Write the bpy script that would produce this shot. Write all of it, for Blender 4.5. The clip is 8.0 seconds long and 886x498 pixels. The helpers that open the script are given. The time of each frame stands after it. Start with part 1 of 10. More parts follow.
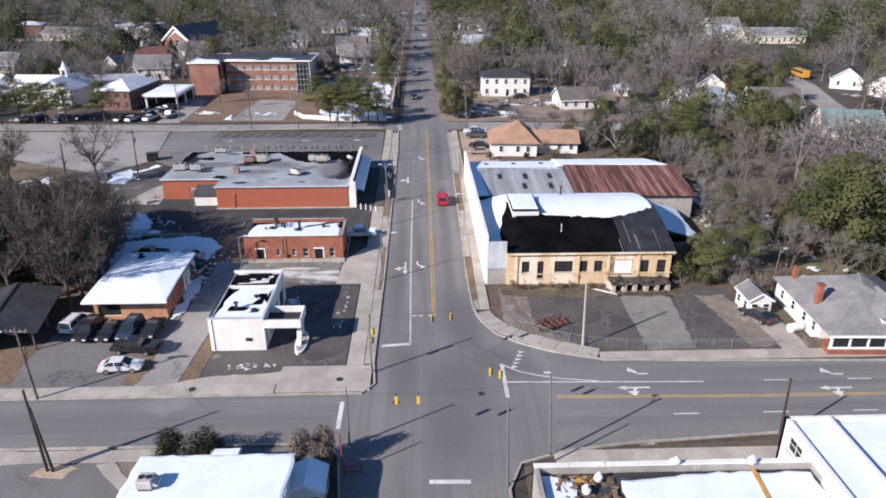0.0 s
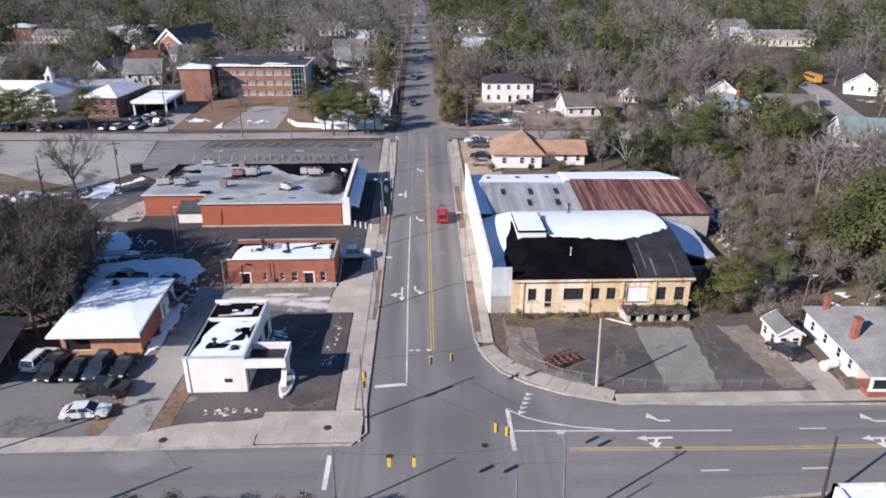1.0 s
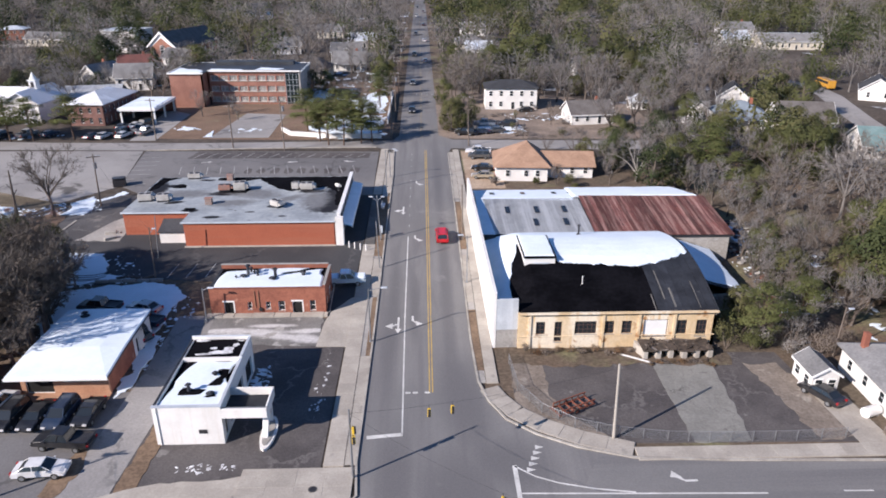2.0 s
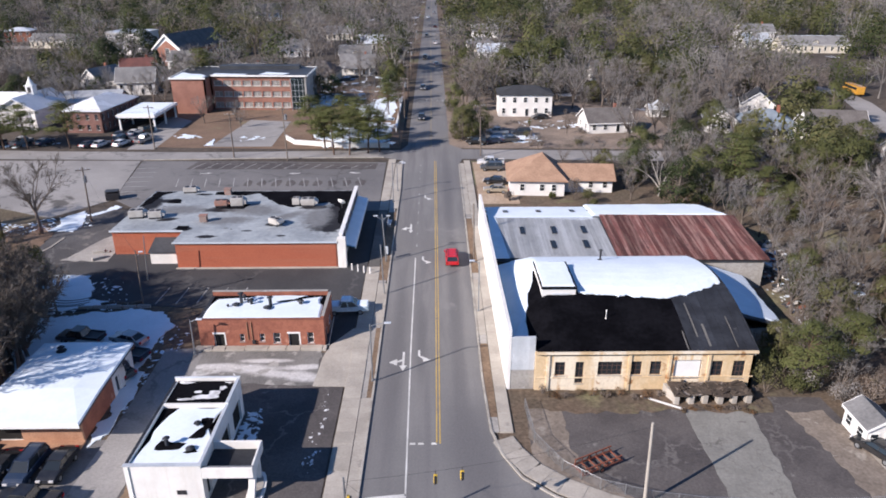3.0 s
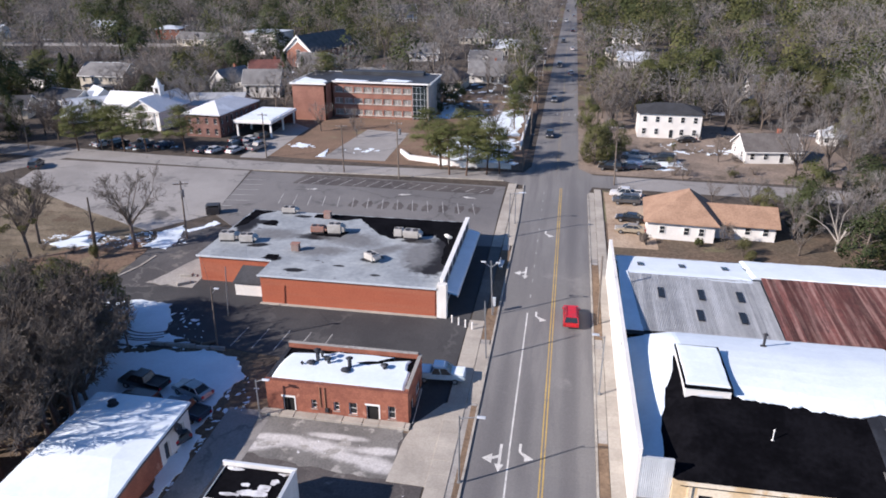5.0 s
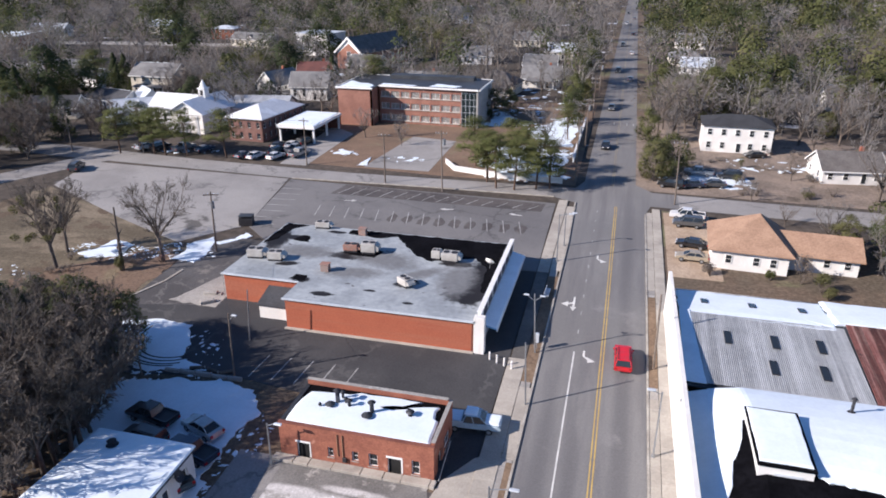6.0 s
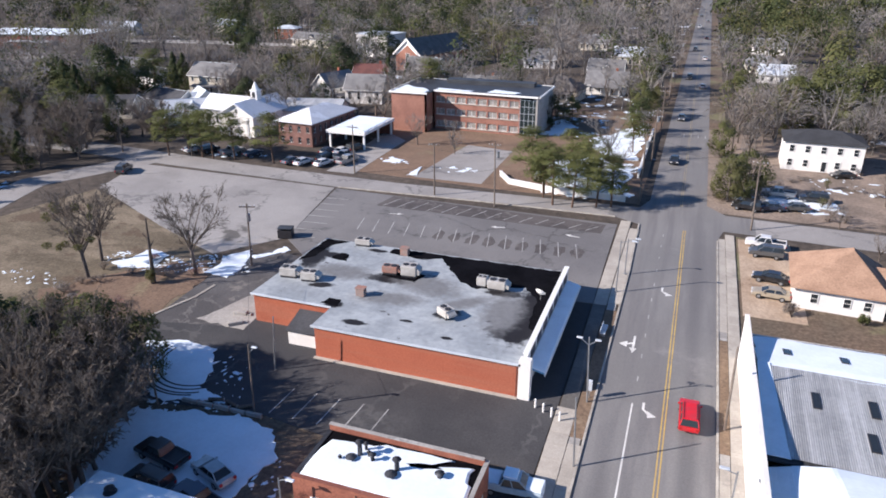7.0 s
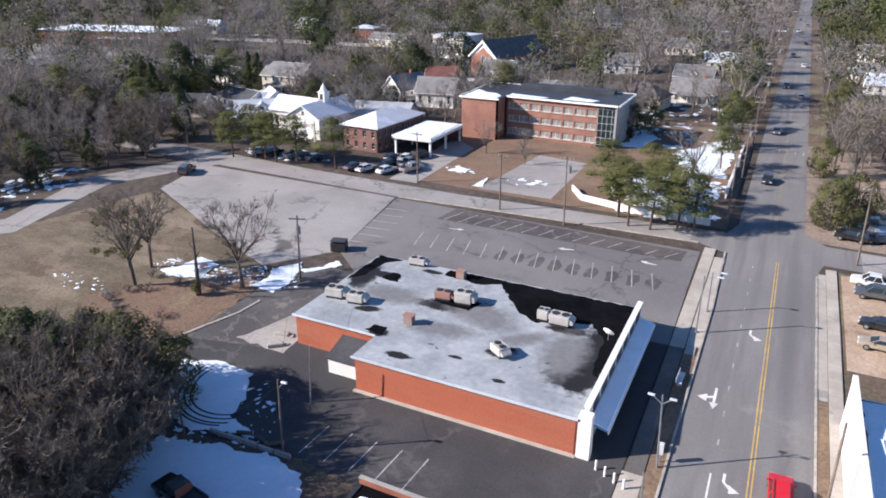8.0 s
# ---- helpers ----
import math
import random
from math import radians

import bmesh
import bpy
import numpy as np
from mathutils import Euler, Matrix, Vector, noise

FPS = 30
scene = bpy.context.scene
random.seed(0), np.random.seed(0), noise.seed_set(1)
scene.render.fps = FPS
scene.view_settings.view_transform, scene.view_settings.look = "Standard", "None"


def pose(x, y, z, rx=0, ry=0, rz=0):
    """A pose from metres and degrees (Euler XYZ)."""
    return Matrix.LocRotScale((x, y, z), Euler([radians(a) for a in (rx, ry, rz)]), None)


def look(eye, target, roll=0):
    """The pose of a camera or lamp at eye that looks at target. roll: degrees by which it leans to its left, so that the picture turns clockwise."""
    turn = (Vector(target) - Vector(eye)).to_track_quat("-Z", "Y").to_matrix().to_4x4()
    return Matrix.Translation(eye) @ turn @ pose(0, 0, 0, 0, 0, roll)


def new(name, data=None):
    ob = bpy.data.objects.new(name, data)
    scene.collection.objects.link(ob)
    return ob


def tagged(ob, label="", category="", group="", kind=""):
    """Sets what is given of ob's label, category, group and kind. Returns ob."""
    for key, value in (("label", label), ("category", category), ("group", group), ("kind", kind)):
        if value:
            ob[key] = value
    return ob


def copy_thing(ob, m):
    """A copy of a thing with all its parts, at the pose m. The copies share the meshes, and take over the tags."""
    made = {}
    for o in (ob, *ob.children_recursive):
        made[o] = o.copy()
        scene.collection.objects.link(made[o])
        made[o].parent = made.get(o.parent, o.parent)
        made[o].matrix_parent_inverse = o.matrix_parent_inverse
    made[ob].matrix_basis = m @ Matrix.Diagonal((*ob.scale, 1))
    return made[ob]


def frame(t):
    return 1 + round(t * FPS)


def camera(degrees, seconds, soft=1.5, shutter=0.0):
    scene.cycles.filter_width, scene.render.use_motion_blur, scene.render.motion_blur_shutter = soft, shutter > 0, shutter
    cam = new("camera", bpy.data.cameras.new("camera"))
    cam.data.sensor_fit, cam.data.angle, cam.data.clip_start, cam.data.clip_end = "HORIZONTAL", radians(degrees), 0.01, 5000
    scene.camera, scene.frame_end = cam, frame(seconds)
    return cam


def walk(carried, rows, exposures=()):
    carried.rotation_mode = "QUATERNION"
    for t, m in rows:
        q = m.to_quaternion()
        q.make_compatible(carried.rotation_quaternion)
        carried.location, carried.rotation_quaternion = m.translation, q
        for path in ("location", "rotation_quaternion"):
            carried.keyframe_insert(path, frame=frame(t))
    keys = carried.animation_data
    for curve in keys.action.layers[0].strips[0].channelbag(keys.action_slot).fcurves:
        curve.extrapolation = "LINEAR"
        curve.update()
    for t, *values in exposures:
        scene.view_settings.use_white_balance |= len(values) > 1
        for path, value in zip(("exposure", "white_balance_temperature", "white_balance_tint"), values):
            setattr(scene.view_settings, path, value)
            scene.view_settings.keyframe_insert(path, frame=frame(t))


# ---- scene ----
cam = camera(65.3, 8.0, 1.8)
METRES, EYE, TILT, LEAN, TURN = 67.2, 43.0, 2.75, 0.0, -1.8
ROWS = [
    (0.0, 0.0, 0.0, 0.0, -0.01, -25.8, 0.01),
    (0.5, 0.0011, 0.0615, -0.0027, 0.0, -25.77, 0.02),
    (1.0, 0.0015, 0.1229, -0.005, 0.02, -25.75, 0.02),
    (1.5, 0.0018, 0.1851, -0.0071, 0.03, -25.72, 0.0),
    (3.0, 0.0032, 0.3705, -0.0128, 0.99, -25.7, 0.08),
    (3.5, 0.003, 0.4325, -0.0155, 3.06, -25.69, 0.2),
    (4.0, 0.003, 0.4945, -0.0184, 6.1, -25.66, 0.39),
    (4.5, 0.0021, 0.5564, -0.0219, 9.22, -25.62, 0.55),
    (6.0, -0.0089, 0.7441, -0.0333, 16.4, -25.46, 0.84),
    (6.5, -0.0177, 0.8104, -0.0379, 18.87, -25.42, 0.91),
    (7.0, -0.0277, 0.872, -0.0422, 21.59, -25.35, 1.01),
    (7.5, -0.0388, 0.9333, -0.0468, 24.72, -25.29, 1.16),
    (8.0, -0.0528, 0.9941, -0.0524, 28.09, -25.2, 1.29),
]
walk(cam, [(t, pose(0, 0, EYE, TILT, LEAN, TURN) @ pose(METRES * x, METRES * y, METRES * z, 90 + pitch, roll, yaw)) for t, x, y, z, yaw, pitch, roll in ROWS],
     [(0.0, 0.71, 5860, 13), (4.5, 0.71, 5860, 13), (6.5, 0.82, 5860, 12.5), (8.0, 1.0, 5860, 12)])

# ---- light: clear winter afternoon, sun in the west-south-west ----
SUN_AZ, SUN_EL = math.atan2(-0.85, -0.527), radians(28.5)
world = bpy.data.worlds.new("world")
scene.world = world
world.use_nodes = True
wn = world.node_tree.nodes
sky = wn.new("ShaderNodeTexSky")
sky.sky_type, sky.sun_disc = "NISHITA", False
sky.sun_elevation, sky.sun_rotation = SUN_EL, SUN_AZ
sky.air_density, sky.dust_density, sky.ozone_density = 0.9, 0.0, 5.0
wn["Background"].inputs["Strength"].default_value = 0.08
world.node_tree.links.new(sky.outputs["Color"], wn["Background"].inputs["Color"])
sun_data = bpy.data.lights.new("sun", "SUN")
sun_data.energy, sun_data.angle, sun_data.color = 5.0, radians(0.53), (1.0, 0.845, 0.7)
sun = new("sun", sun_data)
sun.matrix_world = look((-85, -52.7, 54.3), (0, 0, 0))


# ---- shape of the land ----
LAND_Y = [-1500, 92, 120, 150, 200, 300, 600, 2500]
LAND_Z = [0.0, 0.0, 1.6, 2.75, 3.7, 4.2, 4.5, 4.5]


def G(y):
    """Height of the land, which rises gently northwards."""
    return float(np.interp(y, LAND_Y, LAND_Z))


# ---- materials ----
MATS = {}


def surf(name, base, alt=None, big=0.15, small=4.0, rough=0.9, metal=0.0, bump=0.25, grain=0.35, rand=0.0,
         spot=None, spot_scale=0.3, spot_at=0.62, crack=None, crack_scale=0.25, streak=None, spec=0.3, lanes=None, lane_dir=(0.55, 0.018, 1.0), patches=(), patch=None, worn=(), worn_col=None, worn_edge=0.12):
    """A weathered surface: two colours in broad patches, fine grain, and at will blotches, cracks and vertical streaks."""
    if name in MATS:
        return MATS[name]
    m = bpy.data.materials.new(name)
    m.use_nodes = True
    nt = m.node_tree
    N, K = nt.nodes, nt.links
    b = N["Principled BSDF"]
    geo = N.new("ShaderNodeNewGeometry")

    def noise_tex(scale, detail=5.0, stretch=None):
        t = N.new("ShaderNodeTexNoise")
        t.inputs["Scale"].default_value = scale
        t.inputs["Detail"].default_value = detail
        t.inputs["Roughness"].default_value = 0.62
        if stretch:
            mp = N.new("ShaderNodeMapping")
            mp.inputs["Scale"].default_value = stretch
            K.new(geo.outputs["Position"], mp.inputs["Vector"])
            K.new(mp.outputs["Vector"], t.inputs["Vector"])
        else:
            K.new(geo.outputs["Position"], t.inputs["Vector"])
        return t.outputs["Fac"]

    def ramp(fac, a, c):
        r = N.new("ShaderNodeMapRange")
        r.interpolation_type = "SMOOTHSTEP"
        r.inputs["From Min"].default_value, r.inputs["From Max"].default_value = a, c
        K.new(fac, r.inputs["Value"])
        return r.outputs["Result"]

    def mix(fac, one, two, kind="MIX"):
        x = N.new("ShaderNodeMix")
        x.data_type, x.blend_type = "RGBA", kind
        for sock, v in ((x.inputs[0], fac), (x.inputs[6], one), (x.inputs[7], two)):
            if isinstance(v, (int, float)):
                sock.default_value = v
            elif isinstance(v, (tuple, list)):
                sock.default_value = (*v, 1)
            else:
                K.new(v, sock)
        return x.outputs[2]

    def math_node(kind, a, b2=None):
        q = N.new("ShaderNodeMath")
        q.operation = kind
        for sock, v in zip(q.inputs, (a, b2)):
            if isinstance(v, (int, float)):
                sock.default_value = v
            elif v is not None:
                K.new(v, sock)
        return q.outputs[0]

    def blots(spots, rough_edge, scale, soft):
        """Where the surface is stained: the union of spots (x, y, half length, half width, turn) with broken, soft edges."""
        wob = math_node("MULTIPLY", math_node("SUBTRACT", noise_tex(scale, 7.0), 0.5), rough_edge * 3)
        best = None
        for cx, cy, rx, ry, turn in spots:
            mp = N.new("ShaderNodeMapping")
            mp.vector_type = "TEXTURE"
            mp.inputs["Location"].default_value = (cx, cy, 0)
            mp.inputs["Rotation"].default_value = (0, 0, radians(turn))
            mp.inputs["Scale"].default_value = (rx, ry, 1e6)
            K.new(geo.outputs["Position"], mp.inputs["Vector"])
            ln = N.new("ShaderNodeVectorMath")
            ln.operation = "LENGTH"
            K.new(mp.outputs["Vector"], ln.inputs[0])
            best = ln.outputs["Value"] if best is None else math_node("MINIMUM", best, ln.outputs["Value"])
        r = N.new("ShaderNodeMapRange")
        r.interpolation_type = "SMOOTHSTEP"
        r.inputs["From Min"].default_value, r.inputs["From Max"].default_value = 1 + soft, 1 - soft
        K.new(math_node("ADD", best, wob), r.inputs["Value"])
        return r.outputs["Result"]

    alt = alt or tuple(c * 0.8 for c in base)
    col = mix(ramp(noise_tex(big), 0.36, 0.64), base, alt)
    if lanes:
        col = mix(ramp(noise_tex(1.0, 3.0, lane_dir), 0.4, 0.66), col, lanes)
    if patches:
        col = mix(blots(patches, 0.42, 1.3, 0.2), col, patch)
    if worn:
        col = mix(blots(worn, worn_edge, 0.25 if worn_edge < 0.2 else 0.9, 0.7 if worn_edge < 0.2 else 0.5), col, worn_col)
    if streak:
        col = mix(ramp(noise_tex(1.0, 4.0, (1.6, 1.6, 0.12)), 0.5, 0.72), col, streak)
    if spot:
        col = mix(ramp(noise_tex(spot_scale, 6.0), spot_at, spot_at + 0.07), col, spot)
    if crack:
        v = N.new("ShaderNodeTexVoronoi")
        v.feature = "DISTANCE_TO_EDGE"
        v.inputs["Scale"].default_value = crack_scale
        nz = N.new("ShaderNodeTexNoise")
        nz.inputs["Scale"].default_value = 0.9
        K.new(geo.outputs["Position"], nz.inputs["Vector"])
        sc = N.new("ShaderNodeVectorMath")
        sc.operation = "MULTIPLY_ADD"
        sc.inputs[1].default_value = (2.5, 2.5, 2.5)
        K.new(nz.outputs["Color"], sc.inputs[0])
        K.new(geo.outputs["Position"], sc.inputs[2])
        K.new(sc.outputs[0], v.inputs["Vector"])
        lt = N.new("ShaderNodeMapRange")
        lt.inputs["From Min"].default_value, lt.inputs["From Max"].default_value = 0.012, 0.03
        lt.inputs["To Min"].default_value, lt.inputs["To Max"].default_value = 0.6, 0.0
        K.new(v.outputs["Distance"], lt.inputs["Value"])
        gate = N.new("ShaderNodeMath")
        gate.operation = "MULTIPLY"
        K.new(lt.outputs["Result"], gate.inputs[0])
        K.new(ramp(noise_tex(0.12), 0.42, 0.6), gate.inputs[1])
        col = mix(gate.outputs[0], col, crack)
    fine = noise_tex(small, 6.0)
    val = N.new("ShaderNodeMapRange")
    val.inputs["From Min"].default_value, val.inputs["From Max"].default_value = 0.25, 0.75
    val.inputs["To Min"].default_value, val.inputs["To Max"].default_value = 1 - grain, 1 + grain
    K.new(fine, val.inputs["Value"])
    tone = val.outputs["Result"]
    if rand:
        oi = N.new("ShaderNodeObjectInfo")
        rr = N.new("ShaderNodeMapRange")
        rr.inputs["To Min"].default_value, rr.inputs["To Max"].default_value = 1 - rand, 1 + rand
        K.new(oi.outputs["Random"], rr.inputs["Value"])
        mu = N.new("ShaderNodeMath")
        mu.operation = "MULTIPLY"
        K.new(tone, mu.inputs[0])
        K.new(rr.outputs["Result"], mu.inputs[1])
        tone = mu.outputs[0]
    vm = N.new("ShaderNodeVectorMath")
    vm.operation = "SCALE"
    K.new(col, vm.inputs[0])
    K.new(tone, vm.inputs["Scale"])
    K.new(vm.outputs[0], b.inputs["Base Color"])
    b.inputs["Roughness"].default_value = rough
    b.inputs["Metallic"].default_value = metal
    b.inputs["Specular IOR Level"].default_value = spec
    if bump:
        bp = N.new("ShaderNodeBump")
        bp.inputs["Strength"].default_value = bump
        bp.inputs["Distance"].default_value = 0.05
        K.new(fine, bp.inputs["Height"])
        K.new(bp.outputs["Normal"], b.inputs["Normal"])
    MATS[name] = m
    return m


def foliage(name, base, alt, rough=0.8, thin=0.25):
    """Leaves or twigs: colour varies from tree to tree and from leaf to leaf."""
    m = bpy.data.materials.new(name)
    m.use_nodes = True
    N, K = m.node_tree.nodes, m.node_tree.links
    b = N["Principled BSDF"]
    geo, oi = N.new("ShaderNodeNewGeometry"), N.new("ShaderNodeObjectInfo")
    big = N.new("ShaderNodeTexNoise")
    big.inputs["Scale"].default_value = 0.09
    K.new(geo.outputs["Position"], big.inputs["Vector"])
    ad = N.new("ShaderNodeMath")
    ad.operation = "ADD"
    K.new(oi.outputs["Random"], ad.inputs[0])
    sm = N.new("ShaderNodeMath")
    sm.operation = "MULTIPLY_ADD"
    sm.inputs[1].default_value, sm.inputs[2].default_value = 0.3, 0.32
    K.new(geo.outputs["Random Per Island"], sm.inputs[0])
    K.new(sm.outputs[0], ad.inputs[1])
    ad2 = N.new("ShaderNodeMath")
    ad2.operation = "MULTIPLY_ADD"
    K.new(big.outputs["Fac"], ad2.inputs[0])
    ad2.inputs[1].default_value = 2.0
    K.new(ad.outputs[0], ad2.inputs[2])
    r = N.new("ShaderNodeMapRange")
    r.inputs["From Min"].default_value, r.inputs["From Max"].default_value = 0.7, 3.0
    K.new(ad2.outputs[0], r.inputs["Value"])
    x = N.new("ShaderNodeMix")
    x.data_type = "RGBA"
    x.inputs[6].default_value, x.inputs[7].default_value = (*base, 1), (*alt, 1)
    K.new(r.outputs["Result"], x.inputs[0])
    K.new(x.outputs[2], b.inputs["Base Color"])
    b.inputs["Roughness"].default_value = rough
    b.inputs["Specular IOR Level"].default_value = 0.15
    tr, ms = N.new("ShaderNodeBsdfTranslucent"), N.new("ShaderNodeMixShader")
    K.new(x.outputs[2], tr.inputs["Color"])
    ms.inputs[0].default_value = thin
    K.new(b.outputs[0], ms.inputs[1])
    K.new(tr.outputs[0], ms.inputs[2])
    K.new(ms.outputs[0], N["Material Output"].inputs["Surface"])
    MATS[name] = m
    return m


def glass(name, tint=(0.02, 0.025, 0.03), rough=0.08):
    m = bpy.data.materials.new(name)
    m.use_nodes = True
    b = m.node_tree.nodes["Principled BSDF"]
    b.inputs["Base Color"].default_value = (*tint, 1)
    b.inputs["Roughness"].default_value = rough
    b.inputs["Specular IOR Level"].default_value = 0.6
    MATS[name] = m
    return m


def paint(name, c, rough=0.3, metal=0.0, coat=0.6):
    m = bpy.data.materials.new(name)
    m.use_nodes = True
    N, K = m.node_tree.nodes, m.node_tree.links
    b = N["Principled BSDF"]
    geo, nz, r, x = N.new("ShaderNodeNewGeometry"), N.new("ShaderNodeTexNoise"), N.new("ShaderNodeMapRange"), N.new("ShaderNodeMix")
    nz.inputs["Scale"].default_value = 1.7
    nz.inputs["Detail"].default_value = 6
    K.new(geo.outputs["Position"], nz.inputs["Vector"])
    r.inputs["From Min"].default_value, r.inputs["From Max"].default_value = 0.35, 0.7
    K.new(nz.outputs["Fac"], r.inputs["Value"])
    x.data_type = "RGBA"
    x.inputs[6].default_value = (*c, 1)
    x.inputs[7].default_value = (*[v * 0.75 + 0.02 for v in c], 1)
    K.new(r.outputs["Result"], x.inputs[0])
    K.new(x.outputs[2], b.inputs["Base Color"])
    b.inputs["Roughness"].default_value, b.inputs["Metallic"].default_value = rough, metal
    b.inputs["Coat Weight"].default_value = coat
    MATS[name] = m
    return m


ASPHALT = surf("asphalt_aged", (0.202, 0.199, 0.196), (0.17, 0.169, 0.168), 0.05, 6, 0.92, grain=0.15, lanes=(0.155, 0.152, 0.154), worn=[(4.6, 78, 2.2, 9, 8), (8.4, 67.5, 4.2, 3.0, -45), (3.5, 64, 3.5, 5.0, 0), (-2.2, 66, 1.6, 6.0, 0), (2.6, 56, 2.6, 6.0, 0), (-3.4, 96, 0.9, 16, 0), (3.7, 105, 0.8, 22, 0), (-0.6, 98, 0.6, 7.0, 0), (3.6, 150, 0.9, 18, 0)], worn_col=(0.135, 0.133, 0.136), spot=(0.22, 0.216, 0.214), spot_scale=0.06, spot_at=0.6)
ASPHALT_CROSS = surf("asphalt_aged_cross", (0.202, 0.199, 0.196), (0.17, 0.169, 0.168), 0.05, 6, 0.92, grain=0.15, lanes=(0.15, 0.148, 0.15), lane_dir=(0.018, 0.5, 1.0), spot=(0.22, 0.216, 0.214), spot_scale=0.06, spot_at=0.6)
ASPHALT_DARK = surf("asphalt_dark", (0.045, 0.046, 0.05), (0.065, 0.065, 0.068), 0.08, 6, 0.93, grain=0.25, crack=(0.1, 0.1, 0.1), crack_scale=0.1)
ASPHALT_MID = surf("asphalt_mid", (0.18, 0.176, 0.175), (0.135, 0.132, 0.134), 0.06, 6, 0.93, grain=0.22, crack=(0.07, 0.07, 0.07), crack_scale=0.1)
ASPHALT_LOT = surf("asphalt_lot", (0.11, 0.101, 0.098), (0.07, 0.064, 0.064), 0.12, 5, 0.93, grain=0.3, spot=(0.2, 0.19, 0.18), spot_scale=0.22, spot_at=0.63, crack=(0.165, 0.155, 0.148), crack_scale=0.14)
ASPHALT_DRIVE = surf("asphalt_drive", (0.098, 0.096, 0.098), (0.07, 0.068, 0.07), 0.12, 5, 0.93, grain=0.3, spot=(0.17, 0.16, 0.15), spot_scale=0.2, spot_at=0.6, crack=(0.16, 0.155, 0.15), crack_scale=0.16)
ASPHALT_PALE = surf("asphalt_pale", (0.3, 0.29, 0.28), (0.235, 0.227, 0.22), 0.07, 5, 0.94, grain=0.2, spot=(0.11, 0.105, 0.1), spot_scale=0.1, crack=(0.1, 0.1, 0.1), crack_scale=0.09)
ASPHALT_SALT = surf("salt_stained_asphalt", (0.2, 0.195, 0.185), (0.14, 0.136, 0.13), 0.2, 5, 0.93, grain=0.3, spot=(0.33, 0.32, 0.3), spot_scale=0.42, spot_at=0.55, worn=[(-25.6, 91.6, 3.2, 0.7, 20), (-24.5, 92.9, 3.0, 0.5, 4), (-20.3, 92.4, 3.6, 0.8, -3), (-17.0, 91.4, 3.2, 0.7, -14), (-14.0, 90.8, 2.4, 0.9, -12), (-18.6, 93.9, 2.6, 0.4, 0), (-14.0, 92.6, 2.2, 0.5, 4)], worn_col=(0.52, 0.51, 0.5), worn_edge=0.34)
CONCRETE = surf("concrete", (0.41, 0.38, 0.332), (0.33, 0.304, 0.265), 0.3, 5, 0.9, grain=0.15, rand=0.08, spot=(0.3, 0.28, 0.25), spot_scale=0.4, spot_at=0.62)
CONCRETE_OLD = surf("concrete_old", (0.35, 0.335, 0.31), (0.26, 0.248, 0.232), 0.25, 4, 0.92, grain=0.25, spot=(0.36, 0.35, 0.33), spot_scale=0.5, spot_at=0.58)
CONCRETE_DARK = surf("dark_concrete", (0.15, 0.145, 0.135), (0.11, 0.105, 0.1), 0.3, 5, 0.92, grain=0.2, rand=0.1)
EARTH = surf("trampled_grey_earth", (0.24, 0.205, 0.17), (0.175, 0.148, 0.122), 0.35, 3.0, 1.0, grain=0.35, bump=0.4, spot=(0.31, 0.28, 0.24), spot_scale=0.5, spot_at=0.6)
PATCHED = surf("stained_concrete_strip", (0.235, 0.232, 0.212), (0.195, 0.192, 0.176), 0.3, 4, 0.93, grain=0.2, spot=(0.12, 0.112, 0.105), spot_scale=0.35, spot_at=0.63, crack=(0.07, 0.065, 0.06), crack_scale=0.3)
KERB = surf("kerb_concrete", (0.4, 0.38, 0.34), (0.28, 0.26, 0.23), 0.6, 6, 0.9, grain=0.2)
LITTER = surf("leaf_litter", (0.145, 0.105, 0.075), (0.1, 0.082, 0.06), 0.06, 2.2, 1.0, grain=0.5, bump=0.5, spot=(0.16, 0.15, 0.085), spot_scale=0.05, spot_at=0.55)
FOREST = surf("forest_floor", (0.085, 0.07, 0.057), (0.055, 0.047, 0.04), 0.03, 0.8, 1.0, grain=0.5, bump=0.4, spot=(0.7, 0.73, 0.78), spot_scale=0.06, spot_at=0.64)
LAWN = surf("leaf_strewn_lawn", (0.195, 0.133, 0.093), (0.15, 0.105, 0.075), 0.12, 3.0, 1.0, grain=0.4, bump=0.5, spot=(0.19, 0.155, 0.1), spot_scale=0.1, spot_at=0.58)
SAND = surf("sandy_yard", (0.42, 0.33, 0.245), (0.33, 0.25, 0.18), 0.25, 3.0, 1.0, grain=0.3, bump=0.4, spot=(0.24, 0.17, 0.115), spot_scale=0.25, spot_at=0.6)
YARD = surf("trodden_yard", (0.25, 0.2, 0.16), (0.175, 0.142, 0.115), 0.16, 2.5, 1.0, grain=0.4, bump=0.4, spot=(0.11, 0.09, 0.07), spot_scale=0.2, spot_at=0.58)
GRASS = surf("dormant_grass", (0.142, 0.117, 0.081), (0.1, 0.082, 0.056), 0.11, 3.0, 1.0, grain=0.45, bump=0.6, spot=(0.105, 0.078, 0.054), spot_scale=0.16, spot_at=0.55, lanes=(0.2, 0.165, 0.118), lane_dir=(0.09, 0.2, 1.0))
SOIL = surf("bare_soil", (0.2, 0.142, 0.095), (0.15, 0.106, 0.072), 0.3, 3.0, 1.0, grain=0.4, bump=0.5, spot=(0.25, 0.19, 0.13), spot_scale=0.5)
# Blue skylight on shaded snow is partly put into this base colour.
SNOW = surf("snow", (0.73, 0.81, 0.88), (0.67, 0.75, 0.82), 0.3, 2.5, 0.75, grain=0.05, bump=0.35)
